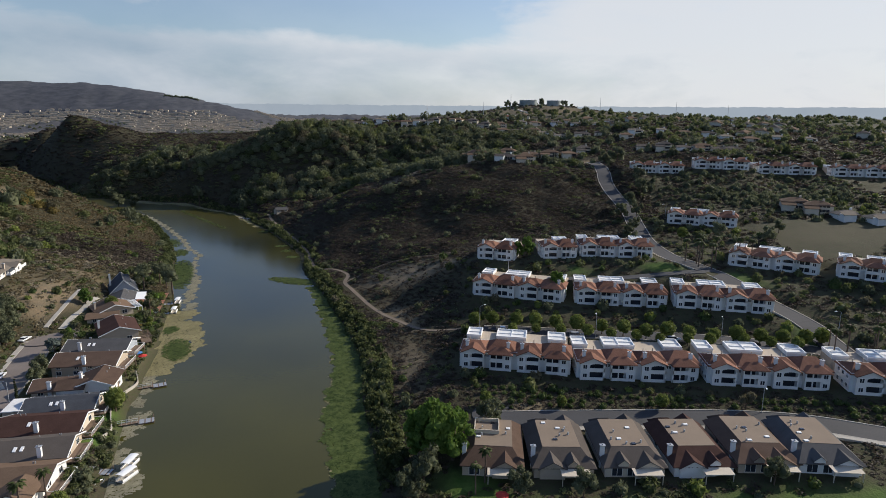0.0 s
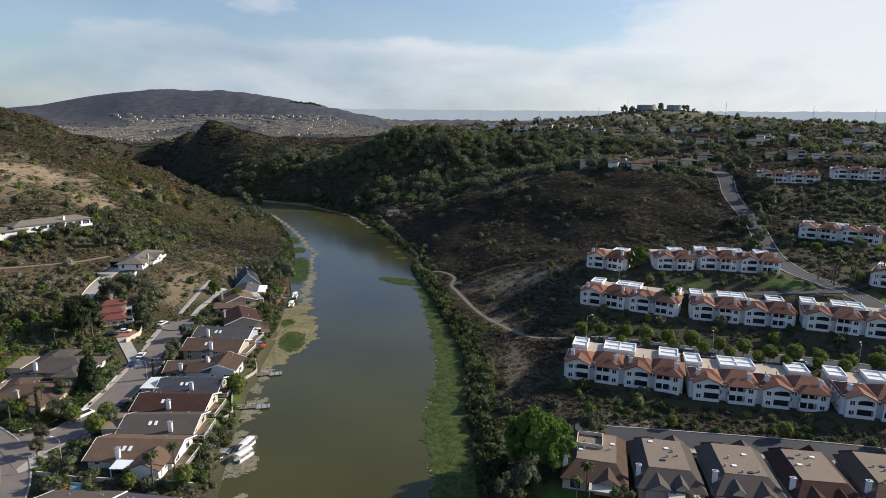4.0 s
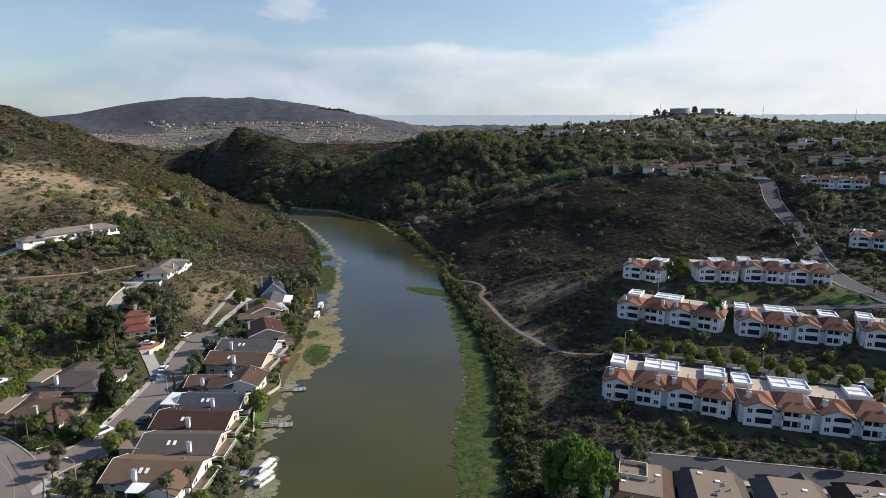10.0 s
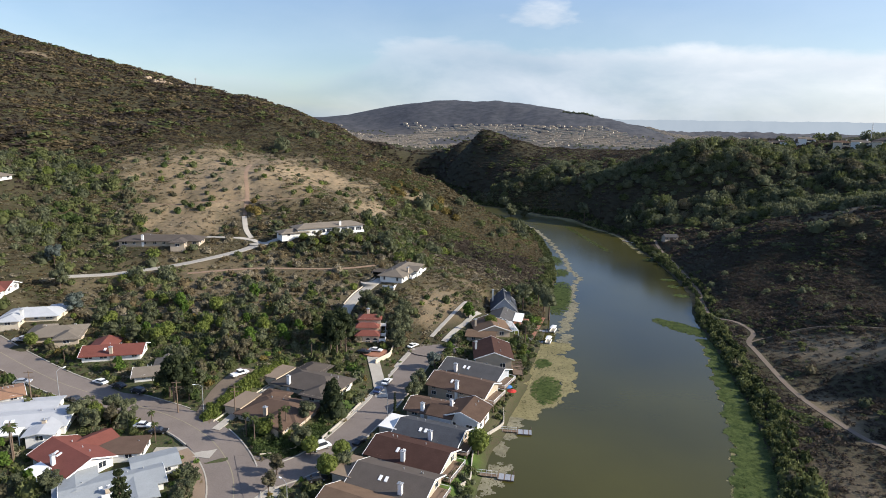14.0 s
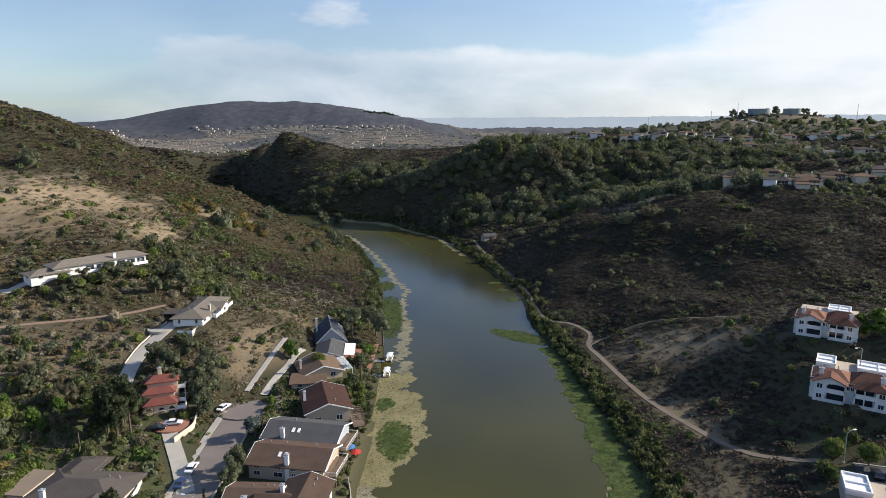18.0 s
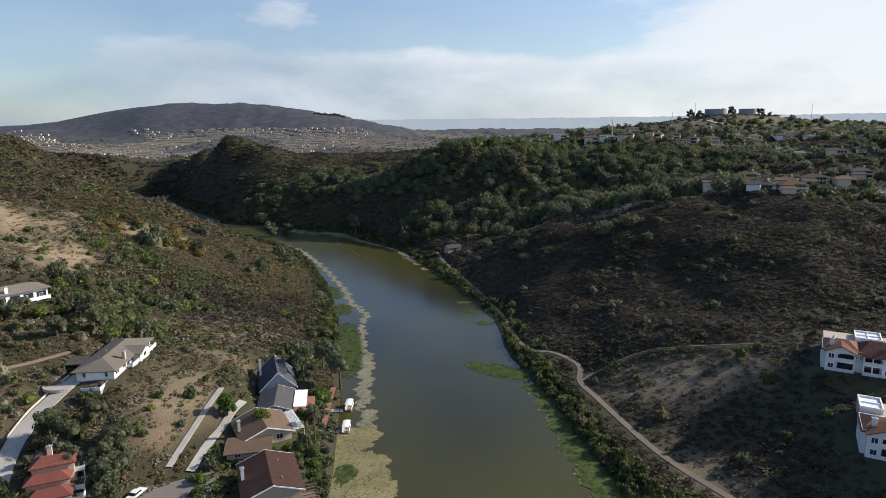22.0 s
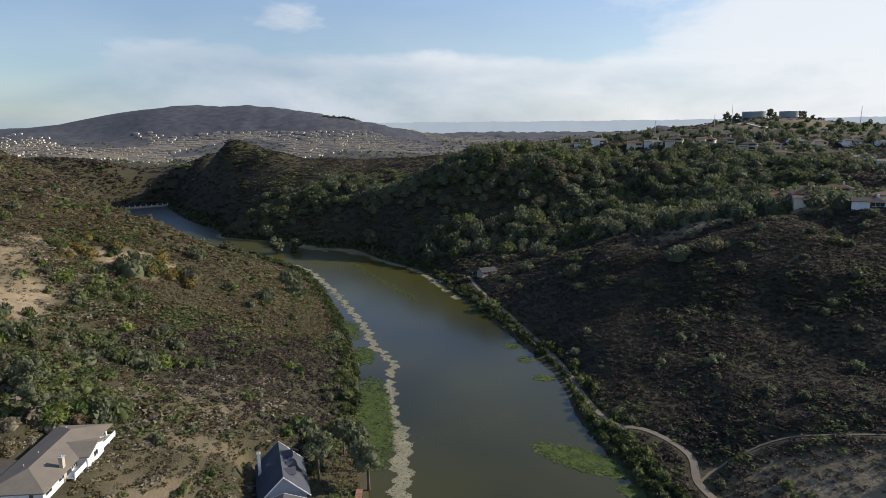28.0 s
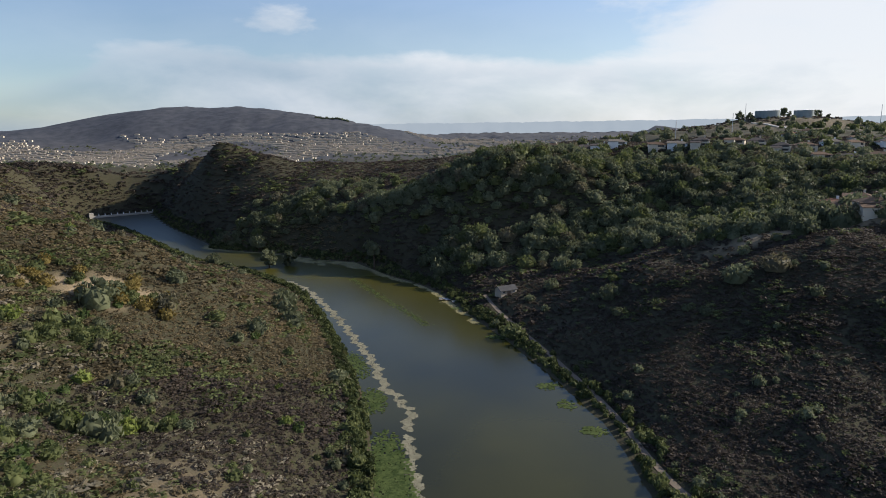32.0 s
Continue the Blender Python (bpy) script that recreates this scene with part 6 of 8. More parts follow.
for key, lo, hi in (("dry", -1, 0.3), ("chaparral", 0.3, 0.58), ("green", 0.58, 0.82), ("oak", 0.82, 2)):
    strew("slope_bushes_" + key, sp[(pick >= lo) & (pick < hi)], TEMPL_M, LEAF[key], "tall half-dry bushes on a sunny slope", "bushes", srnd)

# gardens round the houses
px, py = spots_in(-235, -40, 100, 300, 3.1, srnd)
room, w, tz, lw = (look_up(q, px, py) for q in (free, town, Z, lawn))
ok = (room > -0.7) & (srnd.rand(len(px)) < np.clip(1.6 * w, 0, 0.85) * (1 - lw))
px, py, tz = px[ok], py[ok], tz[ok]
r = 0.75 + 1.35 * srnd.rand(len(px)) ** 1.6 * (room[ok] > 0.8)
sp = np.stack([px, py, tz - 0.15, r, r * (0.9 + 0.6 * srnd.rand(len(px)))], -1)
pick = srnd.rand(len(px))
for key, lo, hi in (("ivy", 0, 0.3), ("green", 0.3, 0.6), ("street", 0.6, 0.68), ("sage", 0.68, 0.8), ("bright", 0.8, 0.84), ("rust", 0.84, 0.88), ("oak", 0.88, 1.0)):
    strew("garden_" + key, sp[(pick >= lo) & (pick < hi)], TEMPL_M, LEAF[key], "mixed garden shrubs between the houses", "shrubs", srnd)

# woods on the western slope
px, py = spots_in(-420, -100, 170, 420, 5.0, srnd)
room, gr, tz = (look_up(q, px, py) for q in (free, grove, Z))
ok = (room > 1.5) & in_view(px, py) & (srnd.rand(len(px)) < 0.55 * gr)
px, py, tz = px[ok], py[ok], tz[ok]
r = 1.7 + 1.9 * srnd.rand(len(px))
sp = np.stack([px, py, tz - 0.3, r, r * (1.0 + 0.5 * srnd.rand(len(px)))], -1)
pick = srnd.rand(len(px))
for key, lo, hi in (("green", 0, 0.5), ("oak", 0.5, 0.85), ("street", 0.85, 0.95), ("sage", 0.95, 1.0)):
    strew("west_wood_" + key, sp[(pick >= lo) & (pick < hi)], TEMPL_L, LEAF[key], "green oak wood on the western slope", "trees", srnd)

# groves on the hills across the water
px, py = spots_in(-260, 330, 400, 720, 5.4, srnd)
room, gr, tz = (look_up(q, px, py) for q in (free, grove, Z))
ok = (room > 1) & (srnd.rand(len(px)) < 0.95 * gr + 0.03)
px, py, tz = px[ok], py[ok], tz[ok]
r = 2.6 + 3.4 * srnd.rand(len(px)) ** 1.5
sp = np.stack([px, py, tz - 0.3, r, r * (0.95 + 0.55 * srnd.rand(len(px)))], -1)
pick = srnd.rand(len(px))
for key, lo, hi in (("oak", 0, 0.72), ("green", 0.72, 0.92), ("sage", 0.92, 1.0)):
    strew("grove_" + key, sp[(pick >= lo) & (pick < hi)], TEMPL_L, LEAF[key], "dense dark oak grove on far slopes", "grove", srnd)

# rust-coloured bushes on the western spur
sp = []
for cx, cy, n, s in ((-165, 412, 16, 10), (-152, 414, 10, 7), (-178, 404, 9, 8), (-148, 422, 7, 6), (-210, 300, 5, 12)):
    for _ in range(n):
        x, y = cx + srnd.randn() * s, cy + srnd.randn() * s * 0.5
        q = 1.6 + 1.5 * srnd.rand()
        sp.append((x, y, grid_at(Z, x, y) - 0.2, q, q * 1.3))
strew("olive_bushes", sp[::3], TEMPL_L, LEAF["green"], "olive-green bushes among rusty ones", "bushes", srnd)
strew("rust_bushes", [q for i, q in enumerate(sp) if i % 3], TEMPL_L, LEAF["rust"], "rust-orange autumn bushes on a bare slope", "bushes", srnd)

# belt of reeds and willows along the eastern bank, reeds on the western
sp, sp2 = [], []
for line, off0, off1 in ((SHORE_EAST[2:], 1.0, 9.0), (SHORE_WEST[8:], 0.5, 6.0)):
    pts = smooth_line(line, 1.0)
    for i in range(1, len(pts)):
        d = Vector((pts[i][0] - pts[i - 1][0], pts[i][1] - pts[i - 1][1])).normalized()
        side = 1 if line[0][0] > 0 else -1
        for _ in range(3 if pts[i][1] < 330 else 2):
            o = srnd.uniform(off0, off1)
            x, y = pts[i][0] + d.y * o * side, pts[i][1] - d.x * o * side
            if look_up(pave_d, np.array([x]), np.array([y]))[0] < 0.6:
                continue
            q = srnd.uniform(0.6, 1.7)
            (sp if srnd.rand() < 0.6 else sp2).append((x, y, grid_at(Z, x, y) - 0.15, q, q * srnd.uniform(1.1, 1.9)))
strew("bank_reeds", sp, TEMPL_M, LEAF["reed"], "thick green reeds along the water's edge", "reeds", srnd)
strew("bank_willows", sp2, TEMPL_M, LEAF["green"], "dark green willow scrub along the bank", "bushes", srnd)


# -- single trees: a tapered trunk with limbs, and a crown of leaf clumps --
def crown_mesh(name, clumps, leaves, size, mat, rnd):
    vs, fs, n = [], [], 0
    for cx, cy, cz, r in clumps:
        tv, tf = tuft(leaves, 6, size / r * 1.0, 0.9, rnd)
        v = tv.copy()
        low = tv[:, 2] < 0.1
        v[:, 2] = (tv[:, 2] - 0.35) * 1.35
        v = v * r + np.array([cx, cy, cz])
        vs.append(v)
        fs.append(tf + n)
        n += len(v)
    me = mesh_of(name, np.concatenate(vs), np.concatenate(fs), True)
    me.materials.append(mat)
    return me


def tree(kind, seed):
    """A tree of height 1 to be scaled when it is set."""
    rnd = np.random.RandomState(seed)
    words = {"street": ("round yellow-green street tree", "tree"), "bright": ("tall bright green leafy tree", "tree"), "oak": ("broad dark green tree", "tree"), "pine": ("tall dark green pine", "pine tree"), "conifer": ("dense dark conifer", "conifer"),
             "cypress": ("slim dark cypress", "cypress"), "blue": ("rounded blue-grey tree", "tree"), "norfolk": ("layered star-shaped pine", "pine tree"), "lone": ("thin lone tree with a high crown", "tree"), "olive": ("grey-green garden tree", "tree")}
    leafy = {"street": "street", "bright": "bright", "oak": "oak", "pine": "pine", "conifer": "pine", "cypress": "pine", "blue": "blue", "norfolk": "pine", "lone": "oak", "olive": "sage"}[kind]
    t = thing("tree", words[kind][0] + " with a single trunk", words[kind][1], "garden and roadside trees")
    clumps, tr = [], Shape()
    if kind in ("street", "oak", "bright", "blue", "lone", "olive"):
        base, spread_r, n = {"street": (0.3, 0.40, 13), "oak": (0.25, 0.46, 16), "bright": (0.14, 0.38, 46), "blue": (0.2, 0.44, 13), "lone": (0.5, 0.26, 9), "olive": (0.25, 0.44, 12)}[kind]
        tr.tube((0, 0, -0.06), (0.01, 0.01, base + 0.15), 0.032, 0.02)
        for _ in range(n):
            a, q, z = rnd.rand() * 6.28, spread_r * math.sqrt(rnd.rand()) * 0.75, rnd.uniform(base + 0.1, 0.9)
            q *= math.sqrt(max(0.15, 1 - ((z - base - 0.3) / 0.55) ** 2))
            c = (q * math.cos(a), q * math.sin(a), z, rnd.uniform(0.12, 0.2))
            clumps.append(c)
        if kind == "street":   # clipped into a globe
            clumps = []
            for k in range(22):
                z = 1 - 2 * (k + 0.5) / 22
                a, q = k * 2.4, 0.25 * math.sqrt(1 - z * z)
                clumps.append((q * math.cos(a), q * math.sin(a), 0.57 + 0.25 * z, rnd.uniform(0.13, 0.175)))
        if kind == "bright":
            clumps = [(a, b, z, r * 0.66) for a, b, z, r in clumps]
        for c in clumps[:5]:
            tr.tube((0.01, 0.01, base), (c[0], c[1], c[2]), 0.014, 0.004, 5)
        leaves, size = (60, 0.036) if kind != "bright" else (40, 0.032)
    elif kind == "pine":
        tr.tube((0, 0, -0.05), (0.01, 0, 0.9), 0.022, 0.008)
        for _ in range(17):
            a, z = rnd.rand() * 6.28, rnd.uniform(0.35, 0.95)
            q = 0.26 * rnd.rand() ** 0.5 * (1.15 - z * 0.8)
            clumps.append((q * math.cos(a), q * math.sin(a), z, rnd.uniform(0.08, 0.14)))
            if len(clumps) < 8:
                tr.tube((0, 0, z - 0.08), (q * math.cos(a), q * math.sin(a), z), 0.008, 0.003, 4)
        leaves, size = 55, 0.03
    elif kind == "conifer":
        tr.tube((0, 0, -0.05), (0, 0, 0.9), 0.03, 0.008)
        for i in range(20):
            z = 0.12 + 0.82 * i / 19
            a, q = i * 2.4, 0.2 * (1.02 - z)
            clumps.append((q * math.cos(a), q * math.sin(a), z, 0.17 * (1.15 - z) + 0.03))
        leaves, size = 50, 0.03
    elif kind == "cypress":
        tr.tube((0, 0, -0.05), (0, 0, 0.9), 0.02, 0.006)
        for i in range(10):
            z = 0.1 + 0.85 * i / 9
            clumps.append((0.01 * rnd.randn(), 0.01 * rnd.randn(), z, 0.085 * (1.1 - 0.7 * z)))
        leaves, size = 40, 0.02
    else:
        tr.tube((0, 0, -0.05), (0, 0, 0.98), 0.02, 0.005)
        for i in range(9):
            z = 0.15 + 0.8 * i / 8
            for k in range(6):
                a = k * 1.047 + i * 0.5
                for q in (0.35, 0.7, 1.0):
                    rr = 0.24 * (1.08 - z) * q
                    clumps.append((rr * math.cos(a), rr * math.sin(a), z + 0.015, 0.03))
        leaves, size = 8, 0.02
    part("trunk", tr, BARK, t)
    part("crown", crown_mesh("crown", clumps, leaves, size, LEAF[leafy], rnd), None, t)
    return t


def palm(seed):
    rnd = np.random.RandomState(seed)
    t = thing("palm_tree", "tall slender fan palm with a bare trunk", "palm tree", "palms")
    part("trunk", Shape().tube((0, 0, -0.04), (0.01, 0.005, 0.5), 0.022, 0.018).tube((0.01, 0.005, 0.5), (0.0, 0.0, 0.88), 0.018, 0.016), BARK, t)
    s = Shape()
    for k in range(20):
        a, up = k * 2.4 + rnd.rand() * 0.3, rnd.uniform(-0.5, 0.9)
        d, side = Vector((math.cos(a), math.sin(a), 0)), Vector((-math.sin(a), math.cos(a), 0))
        pts = []
        for q in (0, 0.35, 0.7, 1.0):
            pts.append(Vector((0, 0, 0.88)) + d * 0.17 * q + Vector((0, 0, 0.12 * up * q - 0.11 * q * q)))
        wd = (0.006, 0.03, 0.035, 0.004)
        for p0, p1, w0, w1 in zip(pts, pts[1:], wd, wd[1:]):
            mid0, mid1 = p0 + Vector((0, 0, 0.008)), p1 + Vector((0, 0, 0.008))
            s.add([p0 - side * w0, mid0, mid1, p1 - side * w1], [(0, 1, 2, 3)])
            s.add([p0 + side * w0, mid0, mid1, p1 + side * w1], [(3, 2, 1, 0)])
    part("fronds", s, LEAF["palm"], t)
    sk = Shape().tube((0, 0, 0.8), (0, 0, 0.89), 0.03, 0.045, 7)
    part("dead_frond_skirt", sk, WOOD, t, "dry brown frond skirt")
    return t


TREES = {}


def plant(kind, x, y, h, wide=1.0, seed=None):
    rnd = random.Random(int(x * 31 + y * 17))
    key = (kind, rnd.randint(0, 2))
    z = grid_at(Z, x, y)
    m = pose(x, y, z - 0.1, 0, 0, rnd.uniform(0, 360)) @ Matrix.Diagonal((h * wide, h * wide, h, 1))
    if key not in TREES:
        TREES[key] = palm(50 + key[1]) if kind == "palm" else tree(kind, 60 + key[1] * 7 + len(kind))
        ob = TREES[key]
        ob.matrix_world = m
    else:
        ob = copy_thing(TREES[key], Matrix.Identity(4))
        ob.matrix_world = m
    return ob


# street trees between the two condominium rows
for i in range(17):
    f = i / 16
    x, y = 62 + 104 * f, 205.5 - 50 * f - 4 * math.sin(f * 3.1)
    plant("street", x + random.uniform(-1, 1), y + random.uniform(-0.8, 0.8), random.uniform(5.4, 7.0), 1.0)
for i in range(12):
    f = i / 11
    plant("street", 72 + 82 * f + random.uniform(-1.5, 1.5), 191.5 - 37 * f + random.uniform(-0.5, 0.5), random.uniform(4.2, 5.4), 1.0)
TREE_SPOTS = [
    ("bright", 30, 131, 16), ("bright", 34.5, 128.5, 13.5), ("bright", 33.5, 135, 12), ("bright", 27.5, 134, 13), ("oak", 47, 139, 8.5), ("bright", 99, 216.5, 11), ("bright", 98, 258, 8), ("bright", 102, 256, 9.5), ("oak", 26, 122, 9), ("oak", 22, 118, 8),
    ("pine", -111, 211, 15), ("pine", -109, 213.5, 15), ("pine", -114.5, 213, 14), ("pine", -113, 217, 14), ("oak", -118, 222, 9), ("conifer", -92, 176.5, 12), ("conifer", -94.5, 178, 9.5), ("norfolk", -103, 116, 16), ("pine", -136, 164, 14), ("pine", -139.5, 166, 13), ("pine", -133, 166.5, 11), ("oak", -102, 238, 8), ("oak", -103, 247, 8), ("oak", -111, 253, 7), ("oak", -96, 227, 6.5), ("oak", -98.5, 233, 7),
    ("oak", -98, 121, 5), ("oak", -100, 126, 5.5), ("olive", -102.5, 131, 5), ("oak", -105, 136, 5), ("oak", -96.5, 116, 5), ("oak", -145, 152, 6), ("oak", -139, 151, 6), ("oak", -151, 150, 5), ("street", -88, 158, 5.5),
    ("street", -79.5, 158.5, 6), ("street", -79, 151, 6.5), ("oak", -77, 155, 5.5), ("street", -50.5, 177, 7.5), ("blue", -78.5, 219, 7), ("oak", -77.5, 198, 6.5), ("oak", -77, 203, 7), ("cypress", -78, 186, 7), ("cypress", -98, 160, 9), ("street", -72, 262, 7), ("bright", -83, 268, 7),
    ("oak", -97, 170, 6), ("oak", -92, 160, 6), ("street", -104, 160, 5), ("olive", -90, 147, 5.5), ("olive", -88, 141, 5), ("lone", -56, 300, 13), ("lone", -60, 308, 12), ("lone", -64, 315, 11), ("lone", -68, 300, 12), ("lone", -81, 590, 18), ("oak", -150, 600, 14), ("oak", -138, 606, 12),
    ("oak", -118, 246, 8), ("oak", -113, 243, 8), ("oak", -108, 236, 7), ("oak", -97, 236, 7), ("oak", -100, 244, 8), ("oak", -96, 228, 7), ("oak", -132, 298, 8), ("oak", -138, 306, 9), ("oak", -140, 290, 7), ("blue", -245, 215, 9), ("blue", -212, 196, 8), ("oak", -230, 205, 8),
    ("oak", -185, 187, 6), ("olive", -183, 170, 5), ("street", -200, 170, 5.5), ("oak", -150, 145, 6), ("street", -146, 147, 6), ("olive", -142, 148, 6), ("oak", -130, 122, 6), ("oak", -103, 132, 5), ("oak", -100, 126, 6), ("street", 50, 152, 4.5), ("street", 70, 146, 4), ("street", 96, 138, 5), ("olive", 117, 131, 6), ("oak", 100, 101, 6.5), ("oak", 58, 108, 6), ("oak", 45, 112, 6.5),
    ("oak", 190, 320, 9), ("oak", 186, 306, 8), ("oak", 176, 305, 9), ("oak", 172, 285, 8), ("oak", 182, 278, 7), ("oak", 163, 275, 7), ("oak", 158, 262, 7), ("street", 185, 262, 7), ("oak", 200, 255, 8), ("oak", 205, 335, 10), ("oak", 212, 350, 10), ("oak", 222, 395, 12), ("oak", 214, 398, 11), ("bright", 256, 374, 9), ("oak", 230, 250, 7), ("oak", 215, 240, 8)]
for kind, x, y, h in TREE_SPOTS:
    plant(kind, x, y, h)
for x, y, h in [(-101, 160, 7), (-99, 164, 7.5), (-103, 156, 8), (-107, 158, 7), (-53, 133, 9), (-56, 128, 10), (-149, 127, 10), (-126, 147, 6), (-58, 262, 10), (-130, 150, 6), (39, 118, 9), (36, 115, 8), (166, 222, 12), (168, 226, 12), (171, 229, 13), (174, 231, 12), (165, 230, 11), (177, 226, 12), (170, 219, 12), (162, 150, 11), (165, 146, 12), (160, 146, 11), (178, 140, 12), (182, 144, 12), (175, 145, 11), (180, 150, 12), (-183, 168, 6), (-180, 171, 5.5), (187, 224, 12), (190, 220, 12), (-117, 205, 7)]:
    plant("palm", x, y, h * 1.05)
trnd = random.Random(8)
for i in range(20):   # trees below the long house on the hill
    s, o = -22 + 2.3 * i, trnd.uniform(8, 15)
    plant(trnd.choice(("oak", "oak", "olive", "street")), -167 + 0.616 * s + 0.788 * o, 300 + 0.788 * s - 0.616 * o, trnd.uniform(3.6, 5.6), 1.15)
n_single, stand = 0, []
for _ in range(1100):
    x, y = trnd.uniform(-240, -48), trnd.uniform(106, 275)
    tn, fr = look_up(town, np.array([x]), np.array([y]))[0], look_up(free, np.array([x]), np.array([y]))[0]
    if -113 < x < -93 and 196 < y < 232 or fr <= 1.8 or tn <= 0.05:
        continue
    if n_single > 150:
        q = trnd.uniform(1.3, 2.6)
        stand.append((x, y, grid_at(Z, x, y) - 0.2, q, q * trnd.uniform(1.2, 1.9)))
    else:
        n_single += 1
        plant(trnd.choice(("oak", "oak", "street", "olive", "street", "bright")), x, y, trnd.uniform(3.4, 6.8) if fr > 2.6 else trnd.uniform(2.8, 4.2))

strew("garden_trees", stand[::2], TEMPL_L, LEAF["oak"], "leafy garden trees between the houses", "trees", srnd)
strew("garden_trees", stand[1::2], TEMPL_L, LEAF["green"], "dark green garden trees between the houses", "trees", srnd)

# ---- lake plants and mats ----
lrnd = np.random.RandomState(21)
LILY = foliage_material("lily_pads", (0.04, 0.066, 0.014), (0.13, 0.165, 0.048), 0.5)
ALGAE = material("algae_mat", (0.165, 0.146, 0.06), 0.8, (0.7, 1.25), 0.12, 0.9, 0.2, tint=(0.215, 0.185, 0.088))

ALGAE_GREY = material("grey_weed", (0.165, 0.152, 0.095), 0.8, (0.6, 1.3), 0.15, 0.9, 0.2, tint=(0.22, 0.20, 0.13))


def to_water(line, y0, y1, step=1.0):
    """Points along a shore between two y's, each with the way out over the water."""
    pts = smooth_line(line, step)
    for a, b in zip(pts, pts[1:]):
        if y0 < a[1] < y1:
            d = Vector((b[0] - a[0], b[1] - a[1])).normalized()
            yield a[0], a[1], ((-d.y, d.x) if line is SHORE_EAST else (d.y, -d.x))


def pads(name, spots, label):
    v, f = [], []
    for x, y, r in spots:
        n, a0 = len(v), lrnd.rand() * 6.28
        tilt = lrnd.uniform(-0.12, 0.12, 2)
        for k in range(6):
            a = a0 + k * 0.97
            px, py = r * math.cos(a), r * math.sin(a)
            v.append((x + px, y + py, WATER + 0.06 + px * tilt[0] + py * tilt[1] + 0.05 * lrnd.rand()))
        f += [(n, n + 1, n + 2), (n, n + 2, n + 3), (n, n + 3, n + 4), (n, n + 4, n + 5)]
    me = mesh_of(name, v, f)
    me.materials.append(LILY)
    return tagged(new(name, me), label, "water plants", kind="stuff")


def east_width(y):
    return float(np.interp(y, [60, 138, 156, 190, 218, 256, 284, 300], [8, 8.6, 10, 8, 7.4, 5, 3.2, 3])) + 0.7 * math.sin(y * 0.47) + 0.5 * math.sin(y * 1.1)


sp = []
for x, y, (nx, ny) in to_water(SHORE_EAST, 60, 300, 0.8):
    wd = 1.08 * east_width(y)
    for _ in range(int(wd * 8)):
        o = lrnd.uniform(-1, wd)
        if noise.noise(Vector((x * 0.3 + nx * o * 0.5, y * 0.3, 7.0))) < -0.45 - 0.1 * lrnd.rand():
            continue
        sp.append((x + nx * o + lrnd.randn() * 0.3, y + ny * o, lrnd.uniform(0.35, 0.75)))
pads("lily_bed", sp, "broad bed of green lily pads along the bank")
sp = []
for cx, cy, rx, ry, rot, n in [(-1, 312, 13.5, 5.2, -36, 1500), (-42.5, 226, 4.6, 10.5, 8, 1100), (-48, 248, 3, 4.5, 0, 220), (-1, 367, 4, 3, 0, 120), (-8, 400, 4, 3, 0, 110), (-5, 385, 3, 4, 0, 90), (-19, 452, 5, 3, 0, 110), (-30, 497, 6, 3, 0, 150), (-58.5, 340, 6, 30, 7, 3200), (-67, 392, 4.5, 10, 12, 500), (-76, 425, 4, 14, 18, 450)]:
    c, s = math.cos(radians(rot)), math.sin(radians(rot))
    for _ in range(n):
        a, q = lrnd.rand() * 6.28, math.sqrt(lrnd.rand()) * (0.85 + 0.25 * math.sin(5 * lrnd.rand()))
        u, w = rx * q * math.cos(a), ry * q * math.sin(a)
        sp.append((cx + u * c - w * s, cy + u * s + w * c, lrnd.uniform(0.25, 0.55)))
pads("lily_patches", sp, "green lily pad patches on shallow water")


def mats(name, line, y0, y1, width, seed, hole, label, inner=lambda y: -2, mat=None):
    """Ragged floating mats along a shore, cell by cell."""
    v, f = [], []
    cell = 0.45
    for x, y, (nx, ny) in to_water(line, y0, y1, cell):
        wd = width(y)
        for k in range(int(wd / cell) + 2):
            o = k * cell - 1
            if o < inner(y):
                continue
            px, py = x + nx * o, y + ny * o
            q = noise.noise(Vector((px * 0.11, py * 0.11, seed))) + 0.6 * noise.noise(Vector((px * 0.4, py * 0.4, seed + 5)))
            if q < hole + 0.9 * (o / wd) ** 4 - 0.15:
                continue
            n = len(v)
            z = WATER + 0.02 + 0.012 * lrnd.rand()
            h = cell * 0.62
            for sx, sy in ((-1, -1), (1, -1), (1, 1), (-1, 1)):
                v.append((px + sx * h + 0.16 * lrnd.randn(), py + sy * h + 0.16 * lrnd.randn(), z))
            f.append((n, n + 1, n + 2, n + 3))
    me = mesh_of(name, v, f)
    me.materials.append(mat or ALGAE)
    return tagged(new(name, me), label, "algae", kind="stuff")


mats("algae_fringe", SHORE_EAST, 60, 300, lambda y: 1.08 * east_width(y) + 1.1, 2.0, -0.75, "pale yellowish algae fringe round a lily bed", lambda y: 1.08 * east_width(y) - 0.4)


def west_width(y):
    return float(np.interp(y, [100, 139, 172, 190, 209, 216, 229, 242, 264, 294, 325, 342, 365, 383, 400, 427, 454, 470, 520, 560], [7, 8, 7.5, 5.5, 9.5, 13, 17, 16, 12, 10, 14, 11.5, 13, 15, 10, 10, 8, 8, 5, 4])) + 0.8 * math.sin(y * 0.5) + 0.6 * math.sin(y * 1.3)


